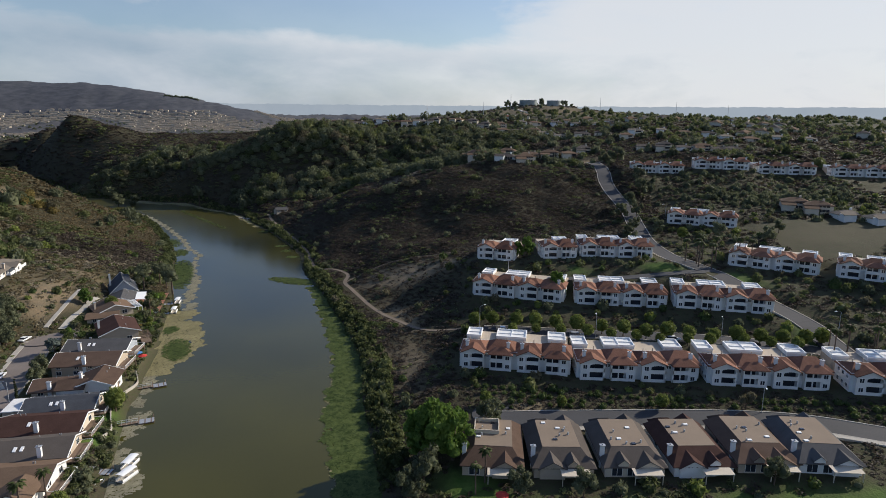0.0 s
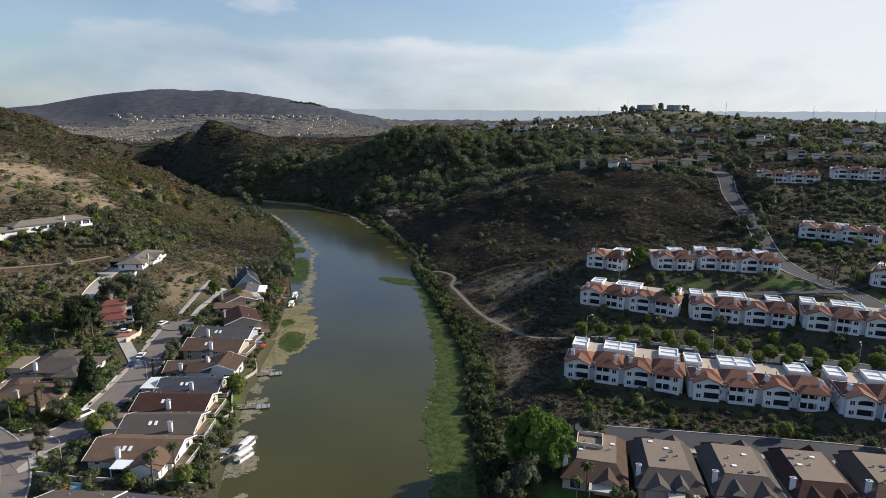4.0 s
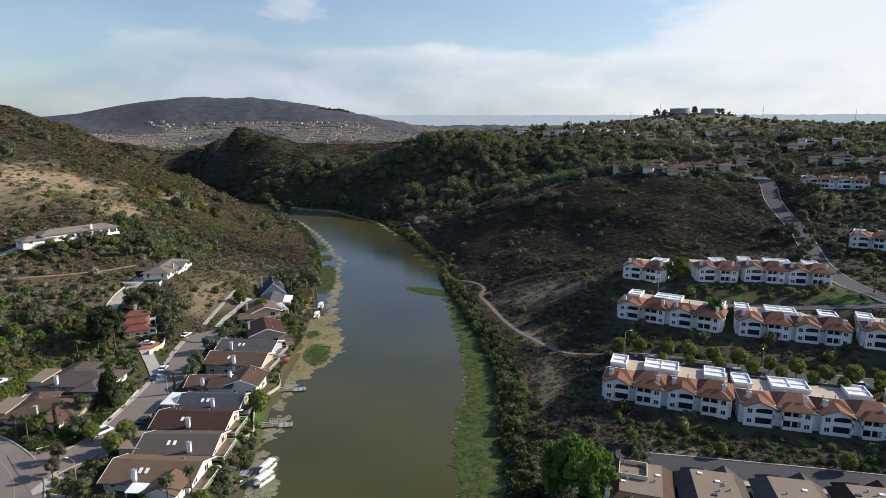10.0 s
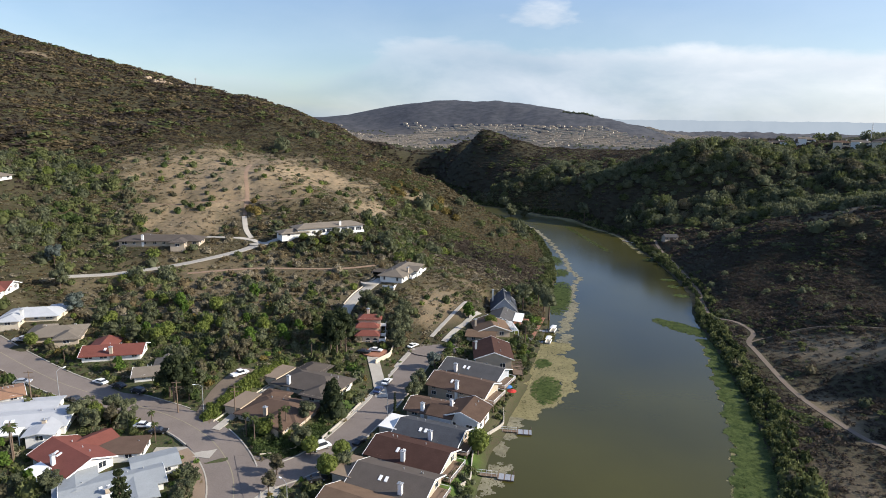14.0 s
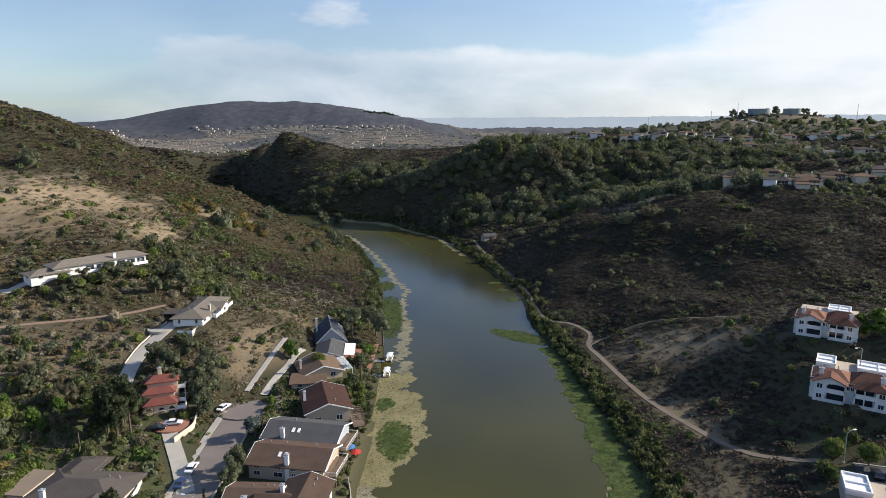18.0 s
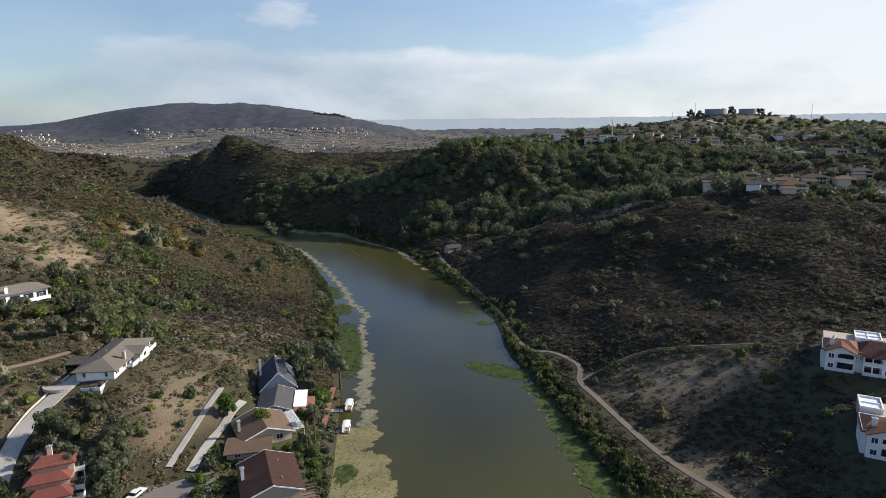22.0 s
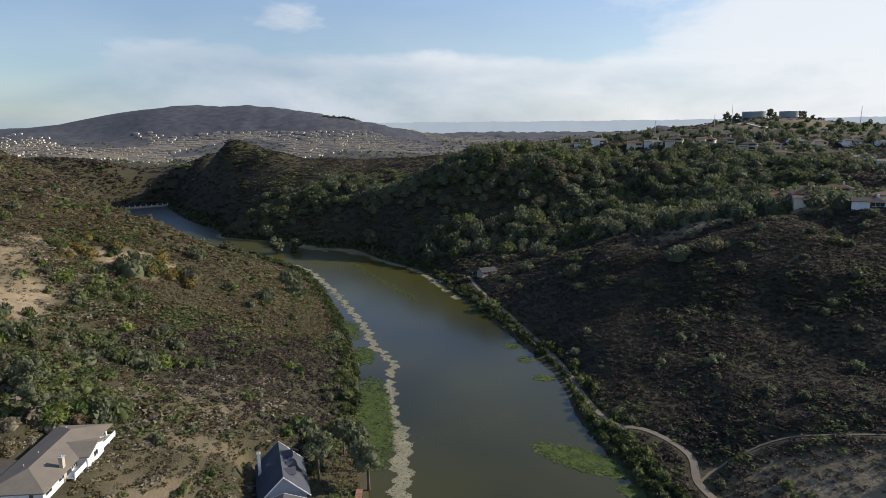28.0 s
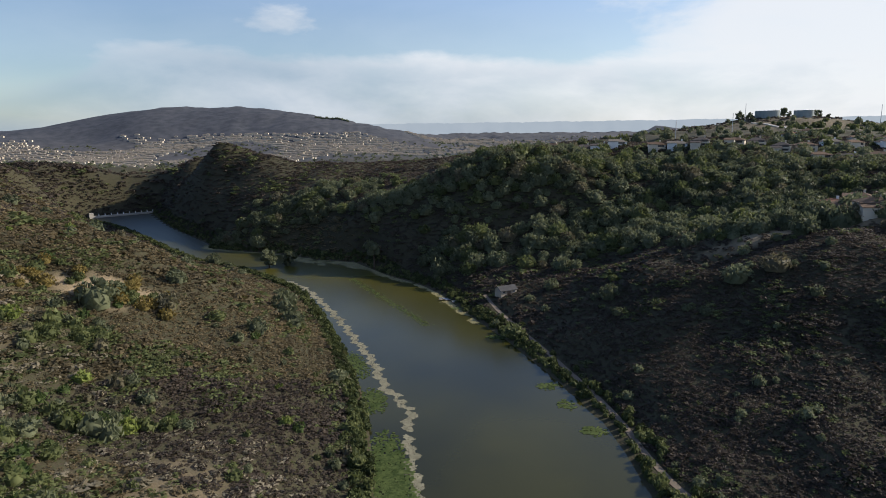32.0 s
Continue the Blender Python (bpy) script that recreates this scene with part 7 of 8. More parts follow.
mats("algae_shore", SHORE_WEST, 100, 203, west_width, 3.0, -0.05, "thin olive weed along the garden shore", lambda y: -2, ALGAE_GREY)
mats("algae_mats", SHORE_WEST, 203, 272, west_width, 1.0, -0.8, "tan and yellow-green algae mats on shallow water")
mats("algae_ring", SHORE_WEST, 272, 560, west_width, 1.0, -0.75, "pale grey-green ring of weed off the bank", lambda y: west_width(y) - (5.0 if y < 330 else 3.4), ALGAE_GREY)
mats("algae_mats_far", SHORE_EAST, 470, 690, lambda y: 5 + 12 * math.exp(-((y - 615) / 22) ** 2), 4.0, -0.05, "yellow-green algae mats at the lake's bend")
sp = []
for i in range(700):
    t = i / 700
    x, y = -62 - 45 * t + lrnd.randn() * 1.2, 470 + 95 * t + lrnd.randn() * 1.5
    sp.append((x + 14, y, lrnd.uniform(0.2, 0.5)))
pads("algae_streak", sp, "thin streak of floating weed on open water")


# ---- docks and boats ----
def dock(x, y, rot, run, w, l, group="docks"):
    d = thing("dock", "weathered grey floating dock with a gangway to the bank", "dock", group, at=pose(x, y, WATER + 0.42, 0, 0, rot))
    n = int(l / 0.3)
    for i in range(n):
        if i < 14:
            part("plank", Shape().box(-l / 2 + i * l / n + 0.01, -l / 2 + (i + 1) * l / n - 0.01, -w / 2, w / 2, -0.06, 0), METAL if i % 5 else WOOD, d)
    part("float", Shape().box(-l / 2, l / 2, -w / 2 + 0.1, w / 2 - 0.1, -0.6, -0.07), WOOD, d)
    g = part("gangway", Shape().box(-l / 2 - run, -l / 2, -0.6, 0.6, -0.06, 0.02), WOOD, d)
    for s in (-1, 1):
        part("rail", Shape().box(-l / 2 - run, -l / 2, s * 0.6 - 0.03, s * 0.6 + 0.03, 0.8, 0.87), WHITE, g)
        for k in range(4):
            px = -l / 2 - run * (k + 0.2) / 4
            part("rail_post", Shape().box(px - 0.04, px + 0.04, s * 0.6 - 0.03, s * 0.6 + 0.03, 0, 0.8), WHITE, g)
    for sx in (-1, 1):
        part("pile", Shape().tube((sx * (l / 2 - 0.2), w / 2 + 0.12, -2), (sx * (l / 2 - 0.2), w / 2 + 0.12, 0.9), 0.11, 0.1), WOOD, d)
    return d


dock(-42.5, 194.8, 14, 5, 2.6, 4.0)
dock(-41.5, 171, 10, 5, 2.6, 4.0)
dock(-55.2, 283, 2, 2, 2.0, 4.4)
dock(-54.6, 269.5, 4, 2, 2.0, 4.4)
dock(-46, 146.5, -14, 9, 2.4, 4)
dock(-36, 514, 20, 3, 4, 7)
dock(-30, 508, 20, 3, 2.5, 6)


def pontoon(x, y, rot, cover):
    b = thing("pontoon_boat", "white-canopied pontoon boat moored at a dock", "boat", "moored boats", at=pose(x, y, WATER, 0, 0, rot) @ Matrix.Diagonal((0.85, 0.85, 0.85, 1)))
    for s in (-1, 1):
        part("pontoon", Shape().tube((-3.0, s * 0.85, 0.1), (2.7, s * 0.85, 0.1), 0.32, 0.32, 8).tube((2.7, s * 0.85, 0.1), (3.3, s * 0.85, 0.25), 0.32, 0.06, 8), METAL, b)
    part("deck", Shape().box(-3, 3, -1.2, 1.2, 0.4, 0.5), CONCRETE, b)
    for s in (-1, 1):
        part("side_panel", Shape().box(-2.8, 2.6, s * 1.18 - 0.03, s * 1.18 + 0.03, 0.5, 1.15), WHITE, b)
    for px in (-2.2, 0, 2.0):
        part("seat", Shape().box(px - 0.35, px + 0.35, -1.1, -0.3, 0.5, 0.95), CREAM, b)
    for sx in (-2.4, 2.2):
        for s in (-1, 1):
            part("canopy_post", Shape().box(sx - 0.03, sx + 0.03, s * 1.05 - 0.03, s * 1.05 + 0.03, 0.5, 2.3), METAL, b)
    c = Shape()
    for i in range(6):
        a0, a1 = -1 + i / 3, -1 + (i + 1) / 3
        z = lambda q: 2.48 - 0.2 * q * q
        c.slab([(-2.7, a0 * 1.25, z(a0)), (2.5, a0 * 1.25, z(a0)), (2.5, a1 * 1.25, z(a1)), (-2.7, a1 * 1.25, z(a1))], 0.06)
    part("canopy", c, cover, b, "white canvas canopy")
    return b


BLUE_CLOTH = material("blue_cloth", (0.05, 0.16, 0.36), 0.8, (0.8, 1.2), 1, 6, 0.1)
RED_CLOTH = material("red_cloth", (0.42, 0.04, 0.03), 0.8, (0.8, 1.2), 1, 6, 0.1)
for x, y, r in ((-40.5, 148.5, 72), (-40, 143.2, 60), (-51.4, 285.5, 88), (-50.6, 271.2, 90)):
    pontoon(x, y, r, WHITE)
rb = thing("rowing_boat", "small white dinghy beside a gangway", "boat", "moored boats", at=pose(-45.5, 142, WATER + 0.1, 0, 0, 75))
hull = Shape()
for i in range(6):
    x0, x1 = -1.6 + i * 0.53, -1.6 + (i + 1) * 0.53
    w0, w1 = (0.65 * math.sqrt(max(0.02, 1 - (q / 1.75) ** 2)) for q in (x0, x1))
    hull.add([(x0, -w0, 0.3), (x1, -w1, 0.3), (x1, 0, -0.1), (x0, 0, -0.1)], [(0, 1, 2, 3)])
    hull.add([(x0, w0, 0.3), (x1, w1, 0.3), (x1, 0, -0.1), (x0, 0, -0.1)], [(3, 2, 1, 0)])
part("hull", hull, WHITE, rb)
part("bench", Shape().box(-0.2, 0.1, -0.55, 0.55, 0.12, 0.18), WOOD, rb)

bw = thing("boardwalk", "reddish-brown timber boardwalk along the lake bank", "boardwalk", at=pose(-57.6, 284, 0.35, 0, 0, 2))
for i in range(46):
    part("plank", Shape().box(-0.8, 0.8, -14 + i * 0.62, -13.42 + i * 0.62, -0.06, 0), BRICK_PAVE if i % 6 else WOOD, bw)
for i in range(8):
    for sx in (-0.7, 0.7):
        part("pile", Shape().tube((sx, -13.5 + i * 3.9, -2.2), (sx, -13.5 + i * 3.9, -0.06), 0.1, 0.1), WOOD, bw)

# ---- cars ----
PAINT = {c: material(c + "_car_paint", v, 0.3, (0.95, 1.05), 0.5, 3, 0, spec=0.5) for c, v in {"white": (0.75, 0.75, 0.74), "black": (0.02, 0.02, 0.022), "silver": (0.35, 0.36, 0.38), "blue": (0.03, 0.05, 0.12), "red": (0.25, 0.02, 0.02)}.items()}
RUBBER = material("tyre_rubber", (0.02, 0.02, 0.02), 0.9, (0.9, 1.1), 2, 8, 0.1)


def car(colour, kind):
    c = thing("car", f"{colour} {kind} parked at the roadside", kind, "parked cars")
    L, W, H = {"sedan": (4.6, 1.8, 1.42), "van": (5.2, 2.0, 2.1), "pickup": (5.4, 1.95, 1.75), "suv": (4.7, 1.9, 1.7)}[kind]
    prof = {"sedan": [(-L / 2, 0.45), (-L / 2, 0.85), (-L / 2 + 0.9, 0.95), (L / 2 - 1.3, 0.95), (L / 2, 0.78), (L / 2, 0.45)], "van": [(-L / 2, 0.45), (-L / 2, 1.2), (L / 2 - 0.9, 1.15), (L / 2, 0.9), (L / 2, 0.45)],
            "pickup": [(-L / 2, 0.5), (-L / 2, 1.05), (L / 2 - 1.4, 1.05), (L / 2, 0.95), (L / 2, 0.5)], "suv": [(-L / 2, 0.48), (-L / 2, 1.0), (L / 2 - 1.2, 1.0), (L / 2, 0.85), (L / 2, 0.48)]}[kind]
    cab = {"sedan": [(-L / 2 + 0.75, 0.93), (-L / 2 + 1.3, H), (0.45, H), (L / 2 - 1.25, 0.93)], "van": [(-L / 2 + 0.05, 1.18), (-L / 2 + 0.15, H), (L / 2 - 1.5, H), (L / 2 - 0.85, 1.14)],
           "pickup": [(-0.6, 1.04), (-0.45, H), (0.8, H), (1.4, 1.04)], "suv": [(-L / 2 + 0.1, 0.99), (-L / 2 + 0.4, H), (0.5, H), (L / 2 - 1.15, 0.99)]}[kind]

    def extrude(poly, w0, w1=None):
        n = len(poly)
        zs = [z for _, z in poly]
        mid = (min(zs) + max(zs)) / 2
        v = [(x, s * (w0 if z < mid or w1 is None else w1), z) for s in (-1, 1) for x, z in poly]
        return Shape().add(v, [tuple(range(n)), tuple(reversed(range(n, 2 * n)))] + [(i, i + n, (i + 1) % n + n, (i + 1) % n) for i in range(n)])

    part("body", extrude(prof, W / 2), PAINT[colour], c)
    part("cabin_glass", extrude(cab, W / 2 - 0.06, W / 2 - 0.2), GLASS, c)
    (xa, _), (xb, zb), (xc, _) = cab[:3]
    part("car_roof", Shape().box(xb - 0.05, xc + 0.05, -W / 2 + 0.17, W / 2 - 0.17, zb - 0.06, zb + 0.03), PAINT[colour], c)
    for sx in (-1, 1):
        for sy in (-1, 1):
            w = part("wheel", Shape().tube((sx * L * 0.31, sy * (W / 2 - 0.2), 0.33), (sx * L * 0.31, sy * (W / 2 + 0.01), 0.33), 0.33, 0.33, 12), RUBBER, c)
            part("rim", Shape().tube((sx * L * 0.31, sy * (W / 2), 0.33), (sx * L * 0.31, sy * (W / 2 + 0.02), 0.33), 0.19, 0.19, 10), METAL, w)
    for sy in (-1, 1):
        part("headlight", Shape().box(L / 2 - 0.02, L / 2 + 0.02, sy * 0.6 - 0.18, sy * 0.6 + 0.18, 0.62, 0.76), WHITE, c)
    return c


CARS = {}
for colour, kind, x, y, rot in [("white", "van", -87.2, 161.5, 60), ("blue", "sedan", -88.6, 197, 95), ("white", "sedan", -88.6, 203, 92), ("white", "sedan", -92.6, 233, 75), ("black", "sedan", -79.5, 168, 85), ("black", "sedan", -80.5, 149, 40),
                                ("white", "sedan", -163, 163.4, 178), ("black", "sedan", -156, 163.6, 178), ("black", "suv", -149, 163.7, 175), ("white", "pickup", -127.8, 182, 70), ("silver", "sedan", -181, 153, 30), ("white", "suv", -178, 172, 25), ("silver", "pickup", -207, 172, 30), ("black", "sedan", -128, 150, 25), ("red", "suv", -152, 151, 45), ("white", "sedan", -133, 150, 20), ("black", "sedan", -160, 152.5, 178),
                                ("black", "sedan", -104.5, 218, 10), ("white", "sedan", -101.5, 221, 10), ("white", "sedan", 70, 196, 70), ("black", "sedan", 67, 197, 70), ("white", "suv", 122, 172.3, -20), ("silver", "sedan", 140, 164, -28), ("black", "sedan", 144, 161.5, -28), ("silver", "suv", 92, 183, -20), ("white", "sedan", 86, 240, 70), ("silver", "sedan", 90, 239, 70), ("white", "sedan", 168, 268, 75), ("black", "suv", -76.5, 225, 10), ("silver", "sedan", 150, 158.5, -35), ("red", "sedan", -76, 213, 5)]:
    m = pose(x, y, grid_at(Z, x, y) + 0.12 + (0.1 if abs(look_up(pave_d, np.array([x]), np.array([y]))[0]) < 20 else 0), 0, 0, rot)
    if (colour, kind) in CARS:
        copy_thing(CARS[colour, kind], m)
    else:
        CARS[colour, kind] = car(colour, kind)
        CARS[colour, kind].matrix_world = m


# ---- lamps and poles ----
def street_lamp():
    p = thing("street_lamp", "tall grey street lamp with one curved arm", "street lamp", "street lamps")
    part("pole", Shape().tube((0, 0, -0.6), (0, 0, 7.6), 0.11, 0.07, 8), METAL, p)
    part("arm", Shape().tube((0, 0, 7.5), (0.9, 0, 8.0), 0.05, 0.045).tube((0.9, 0, 8.0), (2.0, 0, 8.05), 0.045, 0.04), METAL, p)
    part("lamp_head", Shape().box(1.8, 2.6, -0.16, 0.16, 7.95, 8.1), WHITE, p)
    part("base", Shape().box(-0.22, 0.22, -0.22, 0.22, -0.6, 0.35), CONCRETE, p)
    return p


lamp = None
for x, y, rot in [(-78.3, 182, 180), (-79.6, 136, 160), (-166, 152.5, 80), (-84.5, 119, 180), (-125, 163, 200), (86.5, 237.5, 200), (98, 181, 70), (137, 168, 60), (64, 204, 20), (176, 160, 180), (120, 128.5, 240), (200, 300, 180)]:
    m = pose(x, y, grid_at(Z, x, y), 0, 0, rot)
    if lamp is None:
        lamp = street_lamp()
        lamp.matrix_world = m
    else:
        copy_thing(lamp, m)


def utility_pole(h):
    p = thing("utility_pole", "tall brown wooden utility pole with crossarms", "utility pole", "utility poles")
    part("pole", Shape().tube((0, 0, -1), (0, 0, h), 0.17, 0.11, 8), WOOD, p)
    for z in (h - 0.6, h - 1.9):
        part("crossarm", Shape().box(-1.2, 1.2, -0.07, 0.07, z - 0.07, z + 0.07), WOOD, p)
    return p


pole = None
for x, y, h in [(-131, 160, 9), (-150, 128, 10), (-168, 146, 9), (-116, 165, 8), (-190, 152, 9), (-418, 497, 9)]:
    m = pose(x, y, grid_at(Z, x, y), 0, 0, 30)
    if pole is None:
        pole = utility_pole(9.5)
        pole.matrix_world = m
    else:
        copy_thing(pole, m)

# planting between the lakeside houses and the water
sp = []
for x, y, (nx, ny) in to_water(SHORE_WEST, 118, 300, 0.5):
    for _ in range(2):
        o = lrnd.uniform(1.0, 9.5)
        px, py = x - nx * o, y - ny * o
        if look_up(pad_d, np.array([px]), np.array([py]))[0] > 1.2 and lrnd.rand() < 0.55:
            q = lrnd.uniform(0.5, 1.3)
            sp.append((px, py, grid_at(Z, px, py) - 0.1, q, q * lrnd.uniform(0.8, 1.5)))
strew("shore_garden_green", sp[::2], TEMPL_M, LEAF["green"], "dark green garden shrubs down to the shore", "shrubs", srnd)
strew("shore_garden_mixed", sp[1::2], TEMPL_M, LEAF["oak"], "olive-green garden shrubs down to the shore", "shrubs", srnd)

# garden furniture on the lakeside decks
for x, y, cloth, word in ((-52.5, 214.5, BLUE_CLOTH, "blue"), (-50.8, 213, RED_CLOTH, "red")):
    u = thing("garden_umbrella", f"open {word} garden umbrella on a lakeside deck", "umbrella", "garden umbrellas", at=pose(x, y, grid_at(Z, x, y) + 0.2))
    part("pole", Shape().tube((0, 0, -0.4), (0, 0, 2.5), 0.03, 0.03), METAL, u)
    s = Shape()
    for k in range(8):
        a, b = k * 0.7854, (k + 1) * 0.7854
        s.slab([(1.5 * math.cos(a), 1.5 * math.sin(a), 2.0), (1.5 * math.cos(b), 1.5 * math.sin(b), 2.0), (0, 0, 2.55)], 0.04)
    part("canopy", s, cloth, u)

u = copy_thing(u, Matrix.Identity(4))
u.matrix_world = pose(40.5, 110.5, grid_at(Z, 40.5, 110.5) + 0.1)
pl = thing("swimming_pool", "small rectangular garden pool with a white rim", "pool", at=pose(-74, 128.5, grid_at(Z, -74, 128.5) + 0.25, 0, 0, -6))
rim = Shape()
for a, b, c, d in ((-3.4, 3.4, -1.9, -1.5), (-3.4, 3.4, 1.5, 1.9), (-3.4, -3.0, -1.5, 1.5), (3.0, 3.4, -1.5, 1.5)):
    rim.box(a, b, c, d, -0.8, 0.2)
part("rim", rim, WHITE, pl)
part("pool_water", Shape().box(-3.0, 3.0, -1.5, 1.5, -0.7, 0.05), material("pool_water", (0.16, 0.34, 0.40), 0.05, (0.95, 1.05), 0.5, 2, 0.05, spec=0.5), pl, "clear pale blue water")

# hedge along the sloping drive, ivy on the corner bank
sp = []
for i in range(240):
    t = i / 240
    x, y = -122.3 + lrnd.randn() * 0.7 - 0.8 * t, 160 + 38 * t
    q = lrnd.uniform(0.7, 1.3)
    sp.append((x, y, grid_at(Z, x, y) - 0.1, q, q * 1.5))
strew("hedge", sp, TEMPL_M, LEAF["street"], "long bright green hedge along a sloping drive", "hedge", srnd)
sp = []
for i in range(420):
    x, y = lrnd.uniform(-104, -90), lrnd.uniform(153, 172)
    if look_up(free, np.array([x]), np.array([y]))[0] > 0.5:
        q = lrnd.uniform(0.7, 1.5)
        sp.append((x, y, grid_at(Z, x, y) - 0.1, q, q * 0.8))
strew("ground_cover", sp, TEMPL_M, LEAF["ivy"], "dark green ivy covering a corner bank", "ground cover", srnd)
# clipped shrubs in rows on the planted bank, over low dark ground cover
px, py = spots_in(44, 168, 100, 168, 1.25, srnd)
ok = inside(CLEARED[0], px, py) & (look_up(open_bank, px, py) > -0.4)
px, py = px[ok], py[ok]
r = srnd.uniform(0.5, 1.0, len(px))
strew("bank_cover", np.stack([px, py, look_up(Z, px, py) - 0.05, r, r * 0.45], -1), TEMPL_S, LEAF["brush"], "low dark brown ground cover on a planted bank", "ground cover", srnd)
CLIPPED = []
for row in range(4):
    for i in range(44):
        t = (i + 0.5 * (row % 2) + random.uniform(-0.2, 0.2)) / 44
        x, y = 50 + 112 * t, 161.5 - 43.5 * t - 3.4 * row + random.uniform(-0.5, 0.5)
        if random.random() < 0.2 or look_up(open_bank, np.array([x]), np.array([y]))[0] < 0.3:
            continue
        q = random.uniform(0.75, 1.2)
        m = pose(x, y, grid_at(Z, x, y) - 0.12, 0, 0, random.uniform(0, 360)) @ Matrix.Diagonal((q, q, q * random.uniform(1.0, 1.3), 1))
        if len(CLIPPED) < 3:
            tv, tf = tuft(90, 8, 0.17, 0.85)
            me = mesh_of("clipped_shrub", tv, tf, True)
            me.materials.append(LEAF["ivy"])
            CLIPPED.append(tagged(new("clipped_shrub", me), "round clipped dark green shrub on a planted bank", "shrub", "clipped shrubs on the bank"))
            CLIPPED[-1].matrix_world = m
        else:
            copy_thing(CLIPPED[random.randint(0, 2)], m)


# ---- the far side: hilltop houses, tanks, town, dam, skyline ----
def far_house(seed):
    r = random.Random(seed)
    roof, wall = r.choice(("terracotta", "tan_brown", "tan_grey", "grey_brown", "grey_brown", "tan_grey")), r.choice(("white", "cream", "cream"))
    h = thing("hilltop_house", f"distant {wall} stucco house with a {ROOF_WORDS[roof]} roof", "house", "hilltop houses")
    L, W, e = r.uniform(11.5, 15), r.uniform(8.5, 10), r.choice((2.6, 2.8, 2.8, 4.6))
    part("wall", Shape().box(-L / 2, L / 2, -W / 2, W / 2, -3, e), WALLS[wall], h)
    part("roof", roof_hip(L, W, e, W * 0.2, 0.6), ROOFS[roof], h)
    wing = part("garage_wing", Shape().box(-L / 2 - 0.5, -L / 2 + 6, -W / 2 - 4, -W / 2, -3, 3.0), WALLS[wall], h)
    part("wing_roof", Shape().slab([(-L / 2 - 1, -W / 2 - 4.5, 3.0), (-L / 2 + 6.5, -W / 2 - 4.5, 3.0), (-L / 2 + 6.5, -W / 2, 4.2), (-L / 2 - 1, -W / 2, 4.2)], 0.2), ROOFS[roof], wing)
    for k in range(3):
        x = -L / 2 + 7.2 + k * (L - 8) / 3
        for z in ((0.8, 3.4) if e > 4 else (0.8,)):
            part("window", Shape().box(x - 0.8, x + 0.8, -W / 2 - 0.05, -W / 2, z, z + 1.4), GLASS, h)
    part("chimney", Shape().box(L * 0.2 - 0.5, L * 0.2 + 0.5, 0.6, 1.5, e, e + W * 0.2 + 1.0), WALLS[wall], h)
    return h


FAR_KINDS = []
hill_rnd = random.Random(31)
HILL_HOUSES = [(10, 700), (24, 690), (36, 676), (48, 668), (60, 664), (72, 668), (84, 666), (97, 668), (121, 652), (134, 646), (147, 638), (170, 634), (188, 640), (197, 624), (212, 622), (209, 600), (242, 640), (221, 588), (232, 578), (242, 565), (251, 553), (266, 540), (284, 534), (296, 515),
               (146, 490), (140, 470), (136, 449), (152, 428), (163, 420), (184, 460), (197, 455), (210, 449), (229, 463), (167, 502), (170, 478), (281, 457), (290, 445), (304, 440), (317, 434), (330, 430), (344, 432), (272, 287), (277, 276), (282, 262), (290, 250)]
ROWS = [((250, 645), (360, 620), 5), ((280, 690), (400, 670), 5), ((240, 690), (290, 740), 3), ((320, 560), (400, 520), 4), ((420, 520), (520, 560), 4), ((440, 600), (580, 640), 5), ((380, 730), (520, 750), 5), ((360, 480), (450, 460), 4), ((520, 480), (620, 540), 4), ((560, 720), (680, 760), 5)]
SPOTS = [(x, y, -22) for x, y in HILL_HOUSES]
for a, b, n in ROWS:
    for i in range(n):
        t = (i + 0.5) / n
        x, y = a[0] + (b[0] - a[0]) * t + hill_rnd.uniform(-3, 3), a[1] + (b[1] - a[1]) * t + hill_rnd.uniform(-3, 3)
        rot = math.degrees(math.atan2(b[1] - a[1], b[0] - a[0]))
        SPOTS.append((x, y, rot if abs(rot) < 90 else rot + 180))
for x, y, rot in SPOTS:
    m = pose(x, y, grid_at(Z, x, y) - 0.3, 0, 0, rot + hill_rnd.uniform(-14, 14))
    if len(FAR_KINDS) < 8:
        FAR_KINDS.append(far_house(len(FAR_KINDS)))
        FAR_KINDS[-1].matrix_world = m
    else:
        copy_thing(hill_rnd.choice(FAR_KINDS), m)

# trees among the hilltop houses
sp, sp2 = [], []
for a, b, n in ROWS:
    for i in range(n * 5):
        t = hill_rnd.random()
        x, y = a[0] + (b[0] - a[0]) * t + hill_rnd.uniform(-22, 22), a[1] + (b[1] - a[1]) * t + hill_rnd.uniform(-18, 26)
        q = hill_rnd.uniform(1.6, 3.6)
        (sp if hill_rnd.random() < 0.6 else sp2).append((x, y, grid_at(Z, x, y) - 0.3, q, q * hill_rnd.uniform(1.2, 2.2)))
for x0, y0 in HILL_HOUSES:
    for i in range(5):
        x, y = x0 + hill_rnd.uniform(-14, 14), y0 + hill_rnd.choice((-1, -1, 1)) * hill_rnd.uniform(8, 18)
        q = hill_rnd.uniform(1.4, 3.2)
        (sp if hill_rnd.random() < 0.6 else sp2).append((x, y, grid_at(Z, x, y) - 0.3, q, q * hill_rnd.uniform(1.0, 1.7)))
for i in range(500):
    x, y = hill_rnd.uniform(180, 900), hill_rnd.uniform(420, 1050)
    q = hill_rnd.uniform(2.0, 4.2)
    sp.append((x, y, grid_at(Z, x, y) - 0.3, q, q * hill_rnd.uniform(1.1, 2.0)))
